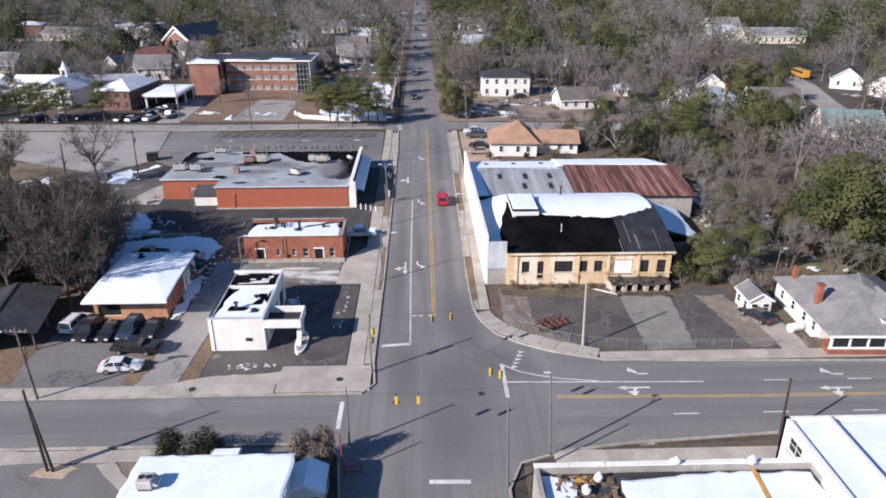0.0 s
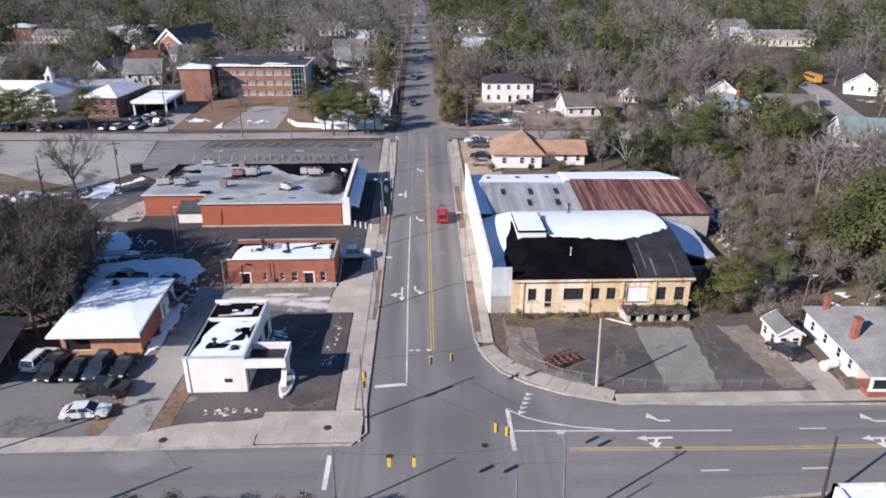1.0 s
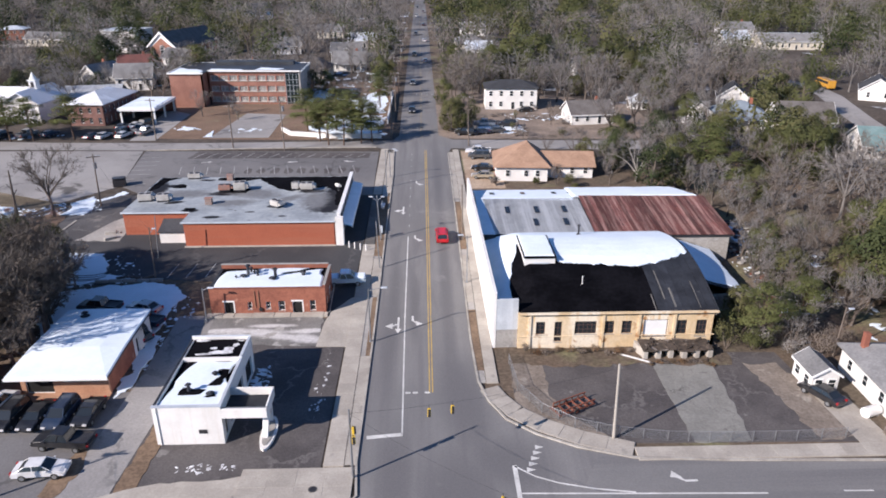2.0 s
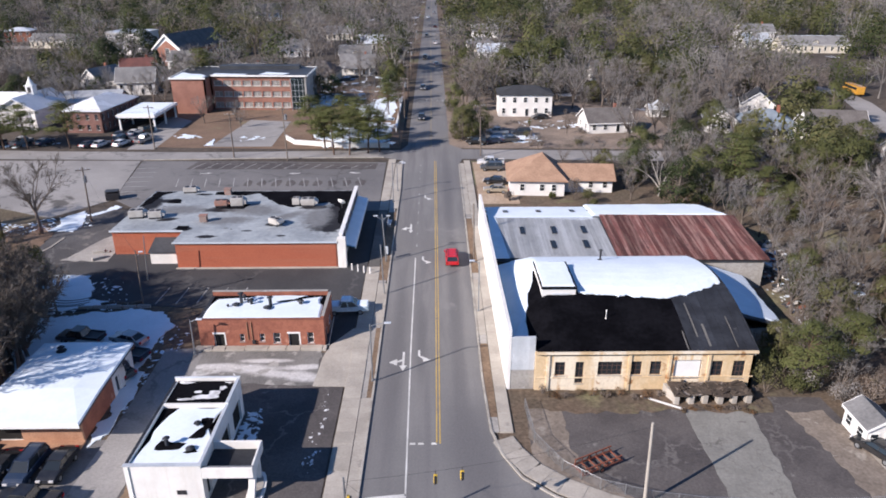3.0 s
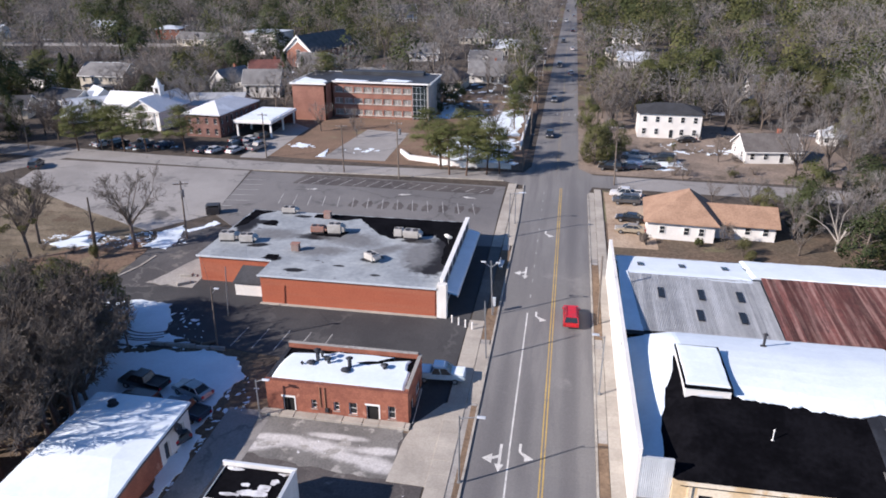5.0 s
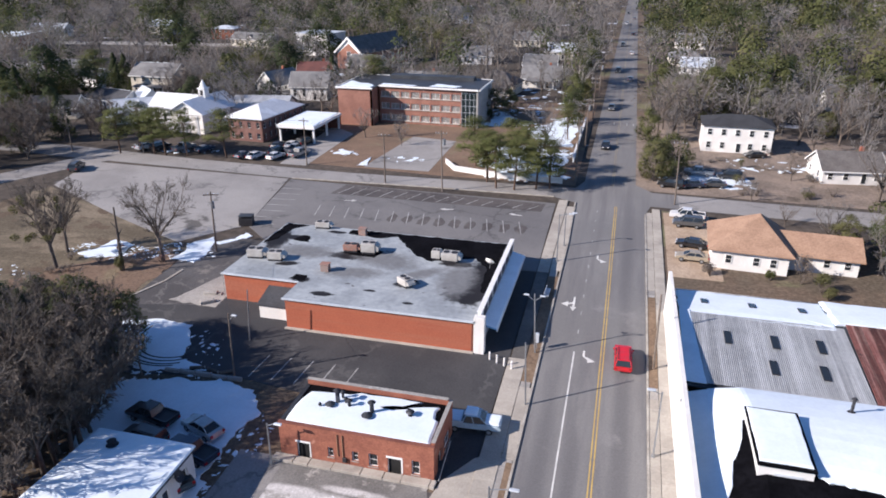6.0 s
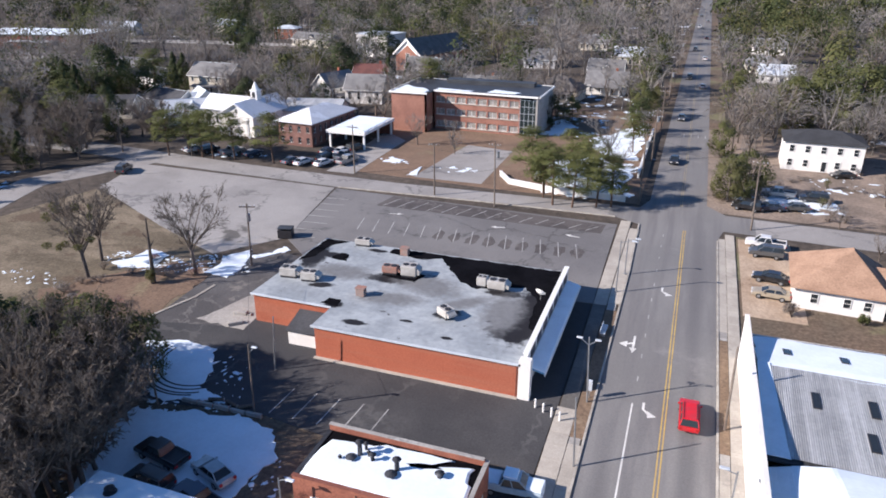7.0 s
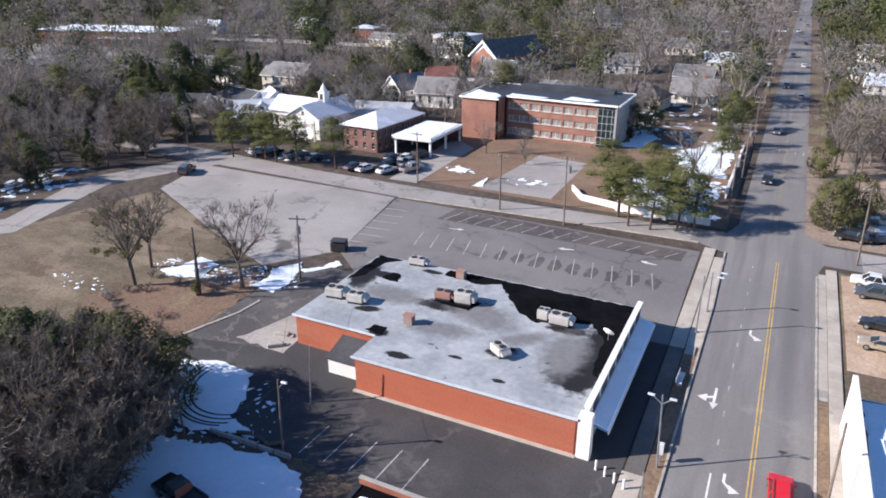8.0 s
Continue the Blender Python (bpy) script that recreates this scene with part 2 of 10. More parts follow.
SNOW_THIN = surf("thin_snow", (0.72, 0.73, 0.75), (0.45, 0.45, 0.46), 0.8, 3.0, 0.8, grain=0.18, bump=0.3, spot=(0.2, 0.18, 0.16), spot_scale=0.9, spot_at=0.6)
BRICK_ORANGE = surf("brick_painted_red", (0.36, 0.11, 0.06), (0.31, 0.093, 0.053), 0.12, 5, 0.9, grain=0.18, bump=0.25, lanes=(0.33, 0.115, 0.068), lane_dir=(0.05, 0.05, 1.1))
BRICK = surf("brick_red", (0.31, 0.122, 0.078), (0.235, 0.09, 0.06), 0.5, 7, 0.9, grain=0.3, bump=0.3, spot=(0.4, 0.2, 0.14), spot_scale=0.7)
BRICK_DULL = surf("brick_dull", (0.3, 0.152, 0.112), (0.24, 0.118, 0.088), 0.4, 6, 0.9, grain=0.25)
BRICK_PLUM = surf("brick_plum", (0.22, 0.125, 0.105), (0.165, 0.09, 0.078), 0.4, 6, 0.9, grain=0.28)
BRICK_TAN = surf("brick_tan", (0.42, 0.25, 0.16), (0.34, 0.19, 0.12), 0.5, 7, 0.9, grain=0.25)
BRICK_DARK = surf("brick_dark", (0.22, 0.085, 0.06), (0.16, 0.06, 0.045), 0.4, 6, 0.9, grain=0.3)
WHITE = surf("white_paint", (0.78, 0.77, 0.74), (0.68, 0.67, 0.64), 0.25, 4, 0.6, grain=0.06, bump=0.08, streak=(0.68, 0.66, 0.62))
WHITE_CLEAN = surf("white_trim", (0.8, 0.8, 0.78), (0.74, 0.74, 0.72), 0.5, 6, 0.5, grain=0.05, bump=0.05)
YELLOW = surf("ochre_render", (0.65, 0.525, 0.35), (0.57, 0.425, 0.245), 0.35, 4, 0.85, grain=0.14, streak=(0.6, 0.44, 0.25), spot=(0.36, 0.19, 0.08), spot_scale=0.4, spot_at=0.59, patches=[(14.6, 87.7, 1.6, 3, 0), (19.5, 87.7, 1.7, 3, 0), (28.2, 87.7, 1.2, 3, 0)], patch=(0.74, 0.66, 0.52))
MEMBRANE = surf("roof_membrane", (0.35, 0.38, 0.4), (0.25, 0.275, 0.295), 0.2, 1.4, 0.7, grain=0.18, bump=0.06, spot=(0.09, 0.09, 0.095), spot_scale=0.6, spot_at=0.64,
                patches=[(-14.3, 128, 2.7, 7.0, 0), (-15.4, 123.2, 2.6, 2.2, 20), (-32.6, 131.2, 4.0, 1.3, 5), (-45.6, 134, 1.6, 3.6, 10), (-43.6, 135.4, 2.2, 0.9, 0), (-32.4, 119.3, 1.5, 0.6, 0), (-23.2, 124.6, 1.7, 0.9, 30), (-36.6, 122.4, 1.2, 0.8, 0),
                         (-40.5, 126.5, 1.6, 0.7, 20), (-27, 121.5, 0.8, 0.3, 0), (-21.5, 119.4, 0.7, 0.3, 0), (-38.5, 138.8, 1.5, 0.5, 0), (-18.5, 131.8, 2.4, 0.9, 0)], patch=(0.014, 0.013, 0.015),
                worn=[(-28, 131, 4.5, 2.6, -20), (-31, 126, 4, 1.5, 10), (-22, 128, 3.0, 1.2, 40), (-40, 131, 4, 2.0, 0), (-17.4, 127, 2.2, 4.5, 0)], worn_col=(0.17, 0.175, 0.18), worn_edge=0.45)
TAR = surf("roof_tar", (0.003, 0.003, 0.0042), (0.0065, 0.0065, 0.0085), 0.25, 2, 0.95, grain=0.35, bump=0.1, spec=0.04)
TAR_GREY = surf("roof_rolled_felt", (0.036, 0.04, 0.05), (0.02, 0.022, 0.028), 0.4, 3, 0.75, grain=0.25, rand=0.3, spot=(0.09, 0.092, 0.1), spot_scale=0.35, spot_at=0.62)
METAL_GREY = surf("galvanised_sheet", (0.4, 0.413, 0.423), (0.32, 0.332, 0.342), 0.4, 3, 0.5, 0.3, grain=0.14, rand=0.16, lanes=(0.46, 0.475, 0.485), lane_dir=(2.6, 0.02, 1.0))
METAL_RUST = surf("rusted_sheet", (0.125, 0.05, 0.044), (0.085, 0.038, 0.036), 0.35, 3, 0.85, 0.1, grain=0.3, rand=0.42, lanes=(0.225, 0.138, 0.122), lane_dir=(2.2, 0.02, 1.0), spot=(0.04, 0.026, 0.026), spot_scale=0.5, spot_at=0.63)
METAL_PALE = surf("pale_sheet", (0.62, 0.66, 0.7), (0.52, 0.56, 0.6), 0.4, 4, 0.45, 0.2, grain=0.08, rand=0.1)
METAL_FROST = surf("frosted_pale_roof", (0.7, 0.71, 0.73), (0.58, 0.6, 0.63), 0.12, 2, 0.7, grain=0.1, bump=0.1, spot=(0.78, 0.8, 0.83), spot_scale=0.12, spot_at=0.52)
METAL_DARK = surf("dark_sheet", (0.07, 0.075, 0.082), (0.05, 0.053, 0.06), 0.3, 3, 0.5, 0.3, grain=0.2)
# The awning's blue stands in for shaded snow, which also lies on it.
AWNING_BLUE = surf("shaded_snow_blue", (0.16, 0.36, 0.58), (0.12, 0.3, 0.5), 0.5, 4, 0.5, 0.1, grain=0.12)
SHINGLE = surf("grey_shingle", (0.2, 0.2, 0.2), (0.15, 0.15, 0.152), 0.4, 4, 0.95, grain=0.25, rand=0.2)
SHINGLE_DARK = surf("dark_shingle", (0.06, 0.063, 0.07), (0.045, 0.047, 0.052), 0.4, 4, 0.95, grain=0.25, rand=0.3)
SHINGLE_TAN = surf("tan_shingle", (0.36, 0.235, 0.16), (0.29, 0.185, 0.125), 0.4, 4, 0.95, grain=0.25)
SHINGLE_TEAL = surf("teal_shingle", (0.17, 0.25, 0.25), (0.13, 0.2, 0.2), 0.4, 4, 0.9, grain=0.2)
SHINGLE_BLUE = surf("slate_blue_shingle", (0.21, 0.25, 0.285), (0.165, 0.2, 0.235), 0.4, 4, 0.9, grain=0.2)
SHINGLE_BROWN = surf("grey_brown_shingle", (0.145, 0.135, 0.128), (0.11, 0.1, 0.095), 0.4, 4, 0.95, grain=0.25)
SHINGLE_MAROON = surf("maroon_shingle", (0.16, 0.07, 0.06), (0.12, 0.055, 0.05), 0.4, 4, 0.9, grain=0.2)
SIDING = surf("white_siding", (0.72, 0.71, 0.68), (0.64, 0.63, 0.6), 0.4, 5, 0.6, grain=0.07, rand=0.1)
SIDING_CREAM = surf("cream_siding", (0.6, 0.56, 0.46), (0.52, 0.48, 0.4), 0.4, 5, 0.7, grain=0.1, rand=0.15)
WOOD = surf("weathered_wood", (0.17, 0.14, 0.115), (0.11, 0.09, 0.075), 0.8, 8, 0.95, grain=0.3, streak=(0.22, 0.19, 0.16))
DOCK_RUBBLE = surf("dark_rubble", (0.05, 0.04, 0.033), (0.11, 0.088, 0.07), 0.9, 6, 0.95, grain=0.4)
JUNK = surf("brown_roof_junk", (0.2, 0.13, 0.085), (0.1, 0.075, 0.06), 0.9, 5, 0.95, grain=0.4)
OCHRE = surf("ochre_board", (0.52, 0.31, 0.08), (0.42, 0.24, 0.07), 0.8, 6, 0.8, grain=0.2)
RED_PAINT = surf("faded_red_paint", (0.3, 0.05, 0.06), (0.22, 0.045, 0.05), 0.8, 6, 0.6, grain=0.2)
RUST_DARK = surf("dark_rusty_steel", (0.11, 0.065, 0.05), (0.075, 0.048, 0.04), 1.0, 6, 0.85, 0.2, grain=0.3)
RUST = surf("rusty_steel", (0.28, 0.1, 0.06), (0.2, 0.075, 0.05), 1.0, 6, 0.85, 0.2, grain=0.3)
STEEL = surf("grey_steel", (0.33, 0.34, 0.35), (0.26, 0.27, 0.28), 0.8, 6, 0.45, 0.6, grain=0.12)
DARK_STEEL = surf("dark_steel", (0.05, 0.05, 0.055), (0.035, 0.035, 0.04), 0.8, 6, 0.5, 0.3, grain=0.15)
UNIT = surf("unit_casing", (0.5, 0.49, 0.46), (0.4, 0.38, 0.35), 0.6, 6, 0.55, 0.2, grain=0.12, spot=(0.3, 0.2, 0.14), spot_scale=0.8, spot_at=0.66)
UNIT_RUST = surf("unit_rusty", (0.32, 0.17, 0.13), (0.25, 0.2, 0.18), 0.6, 6, 0.8, 0.1, grain=0.2)
LINE_WHITE = surf("road_paint_white", (0.66, 0.66, 0.64), (0.5, 0.5, 0.48), 0.4, 5, 0.7, grain=0.15, spot=(0.3, 0.3, 0.3), spot_scale=0.9, spot_at=0.64)
LINE_WORN = surf("road_paint_worn", (0.4, 0.4, 0.39), (0.25, 0.25, 0.25), 0.6, 5, 0.8, grain=0.2)
LINE_YELLOW = surf("road_paint_yellow", (0.52, 0.37, 0.11), (0.42, 0.3, 0.12), 0.4, 5, 0.7, grain=0.15, spot=(0.28, 0.23, 0.14), spot_scale=0.8, spot_at=0.6)
LINE_FADED = surf("road_paint_faded", (0.34, 0.28, 0.17), (0.26, 0.22, 0.16), 0.4, 5, 0.8, grain=0.2)
SIGNAL = paint("signal_yellow", (0.75, 0.5, 0.03), 0.4)
RUBBER = surf("rubber", (0.02, 0.02, 0.021), (0.03, 0.03, 0.03), 2.0, 9, 0.85, grain=0.2)
BARK = surf("bark", (0.15, 0.125, 0.105), (0.1, 0.083, 0.07), 0.5, 5, 0.95, grain=0.35, bump=0.5, rand=0.25)
BARK_PINE = surf("pine_bark", (0.13, 0.085, 0.06), (0.09, 0.06, 0.045), 0.5, 5, 0.95, grain=0.35, rand=0.2)
# Pole wood darkened; on the paired poles this carries their unlit side's shade.
BARK_DARK = surf("dark_pole_wood", (0.045, 0.036, 0.03), (0.07, 0.058, 0.048), 0.8, 8, 0.9, grain=0.3)
BARK_PALE = surf("pale_bark", (0.44, 0.41, 0.37), (0.3, 0.28, 0.25), 0.5, 5, 0.9, grain=0.3)
BRICK_PALE_PIPE = surf("rusty_tan_paint", (0.34, 0.2, 0.12), (0.28, 0.16, 0.1), 0.6, 6, 0.8, grain=0.2)
DECK = surf("mossy_deck_slab", (0.085, 0.066, 0.052), (0.055, 0.046, 0.038), 0.7, 5, 0.95, grain=0.35, spot=(0.24, 0.21, 0.185), spot_scale=0.5, spot_at=0.58)
WEEDS = foliage("dry_weeds", (0.13, 0.095, 0.062), (0.2, 0.15, 0.1))
TWIGS = foliage("twigs", (0.175, 0.163, 0.152), (0.275, 0.258, 0.24))
TWIGS_BROWN = foliage("twigs_brown", (0.155, 0.13, 0.11), (0.23, 0.197, 0.168))
TWIGS_DARK = foliage("twigs_dark", (0.17, 0.15, 0.134), (0.26, 0.232, 0.208))
TWIGS_THICKET = foliage("twigs_thicket", (0.12, 0.102, 0.088), (0.21, 0.18, 0.156))
TWIGS_FIELD = foliage("twigs_field", (0.1, 0.086, 0.075), (0.17, 0.15, 0.13))
TWIGS_RED = foliage("twigs_reddish", (0.25, 0.15, 0.14), (0.3, 0.2, 0.18))
NEEDLES = foliage("needles", (0.075, 0.09, 0.034), (0.15, 0.158, 0.058))
LEAVES = foliage("evergreen_leaves", (0.07, 0.081, 0.033), (0.142, 0.148, 0.06), thin=0.35)
LEAVES_DARK = foliage("dark_evergreen_leaves", (0.034, 0.046, 0.022), (0.07, 0.084, 0.035))
LEAVES_OLIVE = foliage("olive_leaves", (0.095, 0.098, 0.043), (0.165, 0.16, 0.072), thin=0.35)
LEAVES_YEW = foliage("clipped_yew_leaves", (0.018, 0.022, 0.013), (0.036, 0.042, 0.022))
LEAVES_BROWN = foliage("withered_leaves", (0.16, 0.09, 0.05), (0.2, 0.13, 0.07))
PANE = glass("window_glass", rough=0.18)
PANE_PALE = surf("blinds_behind_glass", (0.3, 0.285, 0.26), (0.2, 0.195, 0.185), 0.9, 5, 0.25, grain=0.1, bump=0)
PANE_TEAL = glass("curtain_wall_glass", (0.012, 0.022, 0.025))
# Near-black sheet set into openings in place of their unlit inside.
INTERIOR = surf("dark_interior", (0.02, 0.02, 0.02), (0.012, 0.012, 0.012), 0.5, 4, 0.9)


# ---- building blocks ----
def mesh_ob(name, bm, material, parent=None, label=""):
    me = bpy.data.meshes.new(name)
    bmesh.ops.recalc_face_normals(bm, faces=bm.faces)
    bm.to_mesh(me)
    bm.free()
    me.materials.append(material)
    ob = new(name, me)
    if parent is not None:
        ob.parent = parent
    return tagged(ob, label)


def part(name, bm, material, parent, label=""):
    return mesh_ob(name, bm, material, parent, label)


def thing(name, x, y, z, rz, label, category, group="", kind=""):
    ob = new(name)
    ob.empty_display_size = 0.3
    ob.matrix_basis = pose(x, y, z, 0, 0, rz)
    return tagged(ob, label, category, group, kind)


def raw_ob(name, verts, faces, material, parent=None):
    """A mesh from arrays of points and of triangles."""
    v, f = np.asarray(verts, dtype=np.float32), np.asarray(faces, dtype=np.int32)
    me = bpy.data.meshes.new(name)
    me.vertices.add(len(v))
    me.vertices.foreach_set("co", v.ravel())
    me.loops.add(f.size)
    me.loops.foreach_set("vertex_index", f.ravel())
    me.polygons.add(len(f))
    me.polygons.foreach_set("loop_start", np.arange(0, f.size, f.shape[1], dtype=np.int32))
    me.update(calc_edges=True)
    me.materials.append(material)
    ob = new(name, me)
    if parent is not None:
        ob.parent = parent
    return ob


def box(x0, x1, y0, y1, z0, z1, bm=None, bevel=0.0):
    bm = bm or bmesh.new()
    vs = bmesh.ops.create_cube(bm, size=1, matrix=Matrix.Translation(((x0 + x1) / 2, (y0 + y1) / 2, (z0 + z1) / 2)) @ Matrix.Diagonal((x1 - x0, y1 - y0, z1 - z0, 1)))["verts"]
    if bevel:
        bmesh.ops.bevel(bm, geom=list({e for v in vs for e in v.link_edges}), offset=bevel, segments=1, affect="EDGES")
    return bm


def rod(p, q, r0, r1=None, n=8, bm=None):
    """A round bar from p to q."""
    bm = bm or bmesh.new()
    p, q = Vector(p), Vector(q)
    d = q - p
    m = Matrix.Translation((p + q) / 2) @ d.to_track_quat("Z", "Y").to_matrix().to_4x4()
    bmesh.ops.create_cone(bm, cap_ends=True, segments=n, radius1=r0, radius2=r0 if r1 is None else r1, depth=d.length, matrix=m)
    return bm


def prism(poly, z0, z1, bm=None):
    """An upright prism on a plan; z1 may be a function of x and y."""
    bm = bm or bmesh.new()
    lo = [bm.verts.new((x, y, z0)) for x, y in poly]
    hi = [bm.verts.new((x, y, z1(x, y) if callable(z1) else z1)) for x, y in poly]
    bm.faces.new(lo[::-1]), bm.faces.new(hi)
    for i in range(len(poly)):
        j = (i + 1) % len(poly)
        bm.faces.new((lo[i], lo[j], hi[j], hi[i]))
    return bm


def solid(points, faces, bm=None):
    bm = bm or bmesh.new()
    vs = [bm.verts.new(p) for p in points]
    for f in faces:
        bm.faces.new([vs[i] for i in f])
    return bm


def profile(section, x0, x1, bm=None):
    """A section in y and z, drawn out along x."""
    bm = bm or bmesh.new()
    a = [bm.verts.new((x0, y, z)) for y, z in section]
    b = [bm.verts.new((x1, y, z)) for y, z in section]
    bm.faces.new(a), bm.faces.new(b[::-1])
    for i in range(len(section)):
        j = (i + 1) % len(section)
        bm.faces.new((a[i], b[i], b[j], a[j]))
    return bm


def ragged(poly, step=1.5, amount=0.4, seed=0):
    """A plan with an uneven outline."""
    rnd = random.Random(seed)
    out = []
    for (x0, y0), (x1, y1) in zip(poly, poly[1:] + poly[:1]):
        n = max(1, int(math.hypot(x1 - x0, y1 - y0) / step))
        for i in range(n):
            f = i / n
            out.append((x0 + (x1 - x0) * f + rnd.uniform(-amount, amount), y0 + (y1 - y0) * f + rnd.uniform(-amount, amount)))
    return out


def draped(poly, top, thick=0.3):
    """A slab with this plan that follows the land."""
    bm = bmesh.new()
    f = bm.faces.new([bm.verts.new((x, y, 0)) for x, y in poly])
    ys = [y for _, y in poly]
    for cut in LAND_Y:
        if min(ys) < cut < max(ys):
            bmesh.ops.bisect_plane(bm, geom=bm.verts[:] + bm.edges[:] + bm.faces[:], plane_co=(0, cut, 0), plane_no=(0, 1, 0))
    bmesh.ops.triangulate(bm, faces=[f for f in bm.faces if len(f.verts) > 4])
    low = bmesh.ops.extrude_face_region(bm, geom=bm.faces[:])
    moved = {v for v in low["geom"] if isinstance(v, bmesh.types.BMVert)}
    for v in bm.verts:
        v.co.z = G(v.co.y) + (top if v in moved else top - thick)
    return bm


def ground_piece(name, poly, top, material, label, category, thick=0.3, parent=None):
    return tagged(mesh_ob(name, draped(poly, top, thick), material, parent), label, category, "", "structure")


def rect(x0, x1, y0, y1):
    return [(x0, y0), (x1, y0), (x1, y1), (x0, y1)]


def strip(path, width):
    """The plan of a band of that width along a line."""
    left, right = [], []
    for i, (x, y) in enumerate(path):
        x0, y0 = path[max(i - 1, 0)]
        x1, y1 = path[min(i + 1, len(path) - 1)]
        n = Vector((-(y1 - y0), x1 - x0)).normalized() * width / 2
        left.append((x + n.x, y + n.y)), right.append((x - n.x, y - n.y))
    return left + right[::-1]


# ---- ground ----
gx = [-1600, 1600]
bm = bmesh.new()
rows_v = [[bm.verts.new((x, y, G(y))) for x in gx] for y in LAND_Y]
for a, b in zip(rows_v, rows_v[1:]):
    for i in range(len(gx) - 1):
        bm.faces.new((a[i], a[i + 1], b[i + 1], b[i]))
tagged(mesh_ob("ground", bm, FOREST), "brown winter woodland floor with thin patches of snow", "ground", "", "structure")

ground_piece("yards", [(-49, 62), (-9, 64), (-9, 106), (-62, 107), (-75, 90), (-70, 70)], 0.02, LITTER, "brown leaf-strewn earth between the buildings", "ground")
ground_piece("yards_east", [(7, 69), (130, 66), (130, 160), (60, 150), (9, 168)], 0.02, LITTER, "brown leaf-strewn earth round the warehouse and houses", "ground")
ground_piece("field", [(-135, 100), (-60, 104), (-58, 120), (-64, 136), (-104, 154), (-110, 134), (-133, 112)], 0.025, GRASS, "open field of dormant straw-coloured grass", "ground")
ground_piece("brush_strip", ragged([(-80, 119), (-70, 113), (-61.5, 113), (-60.5, 121), (-60.3, 131), (-64, 134.5), (-72, 129)], 1.2, 0.6, 8), 0.045, LAWN, "brown leaves and brush along the field edge", "ground")
ground_piece("street_lawn_east", [(4.6, 240), (8.5, 238), (8.5, 700), (4.6, 700)], 0.025, LITTER, "brown lawn strip along the street", "ground")
ground_piece("street_lawn_west", [(-8.5, 256), (-4.9, 256), (-4.9, 700), (-8.5, 700)], 0.025, LITTER, "brown lawn strip along the street", "ground")
ground_piece("lawn", [(-67, 180), (-33, 178), (-6.5, 178), (-6.5, 255), (-30, 255), (-70, 232)], 0.02, LAWN, "dormant brown lawn in front of the office building", "ground")
ground_piece("south_yards", [(-60, 10), (-8, 10), (-9.5, 53.5), (-60, 53.5)], 0.02, ASPHALT_MID, "worn asphalt forecourt beside the street", "ground")
ground_piece("shop_pavement", ragged([(-60, 51.6), (-25, 51.9), (-24.6, 53.5), (-60, 53.5)], 1.6, 0.1, 21), 0.09, CONCRETE, "pale worn concrete along the near kerb", "pavement")
ground_piece("shop_corner", ragged([(-30.2, 51.5), (-26.3, 47.6), (-25.4, 48.2), (-28.6, 51.7)], 0.9, 0.08, 22), 0.1, CONCRETE, "pale worn concrete edge of a planting bed", "pavement")
ground_piece("shop_bed", ragged([(-28.4, 51.5), (-25.4, 48.4), (-24.2, 48.6), (-24.2, 51.7)], 0.9, 0.15, 23), 0.06, EARTH, "bare trampled planting bed", "ground")
ground_piece("pole_earth", ragged([(-35.6, 50.0), (-32.4, 49.6), (-31.8, 51.2), (-34.8, 51.6)], 0.6, 0.25, 24), 0.05, SAND, "sandy patch at the foot of a pole", "ground")
ground_piece("lot_dirt", ragged([(-33.0, 64.2), (-31.2, 64.2), (-30.8, 68.6), (-31.8, 71.5), (-32.6, 68)], 0.6, 0.25, 25), 0.09, SOIL, "rusty brown dirt washed over the asphalt", "ground")
ground_piece("lot_dirt", ragged([(-50.5, 64.2), (-45.4, 64.4), (-45.6, 69), (-47.6, 74), (-50.5, 72)], 0.8, 0.4, 26), 0.068, SOIL, "rusty brown dirt washed over the asphalt", "ground")
ground_piece("south_yards_east", [(7.6, 10), (60, 10), (60, 54), (20, 52.6), (9, 50)], 0.02, LITTER, "worn earth and gravel beside the street", "ground")
ground_piece("verge_north", [(4.5, 178), (60, 176.5), (60, 215), (40, 230), (4.5, 240)], 0.02, YARD, "bare brown yard of the white house", "ground")

ROAD = [(-260, 53.9), (-9.5, 53.9), (-8, 52), (-7.3, 46), (-7, -80), (7.2, -80), (7.2, 47), (8.7, 50.5), (13, 52), (19, 53), (27, 53.6), (35, 54.2), (160, 57),
        (160, 65.5), (52, 66.5), (29, 67.2), (20.1, 67.8), (15.2, 69.4), (11.5, 71.5), (8.7, 74), (7.2, 77.2), (6.4, 81), (6.15, 90), (6.15, 165), (7.2, 169.6), (60, 167),
        (60, 174.5), (7.6, 177), (4.6, 181), (4.4, 1300), (-4.7, 1300), (-4.9, 181), (-6.3, 176.6), (-52, 175.5), (-85, 176.8), (-116, 179.5), (-150, 182), (-150, 174),
        (-112, 171.6), (-61, 169.6), (-33, 170.6), (-9.8, 170.8), (-5.6, 168.5), (-5.2, 150), (-5.5, 100), (-5.7, 68), (-5.3, 63.6), (-6.7, 61.9), (-260, 61.6)]
road = ground_piece("road", ROAD, 0.03, ASPHALT, "grey worn asphalt street and junction", "road")
ground_piece("road_east_arm", [(12.5, 52.3), (19, 53.15), (27, 53.75), (35, 54.35), (159, 57.1), (159, 65.4), (52, 66.4), (29, 67.1), (20.1, 67.7), (17, 68.6), (14.5, 64)], 0.036, ASPHALT_CROSS, "grey worn asphalt of the curving east road", "road")
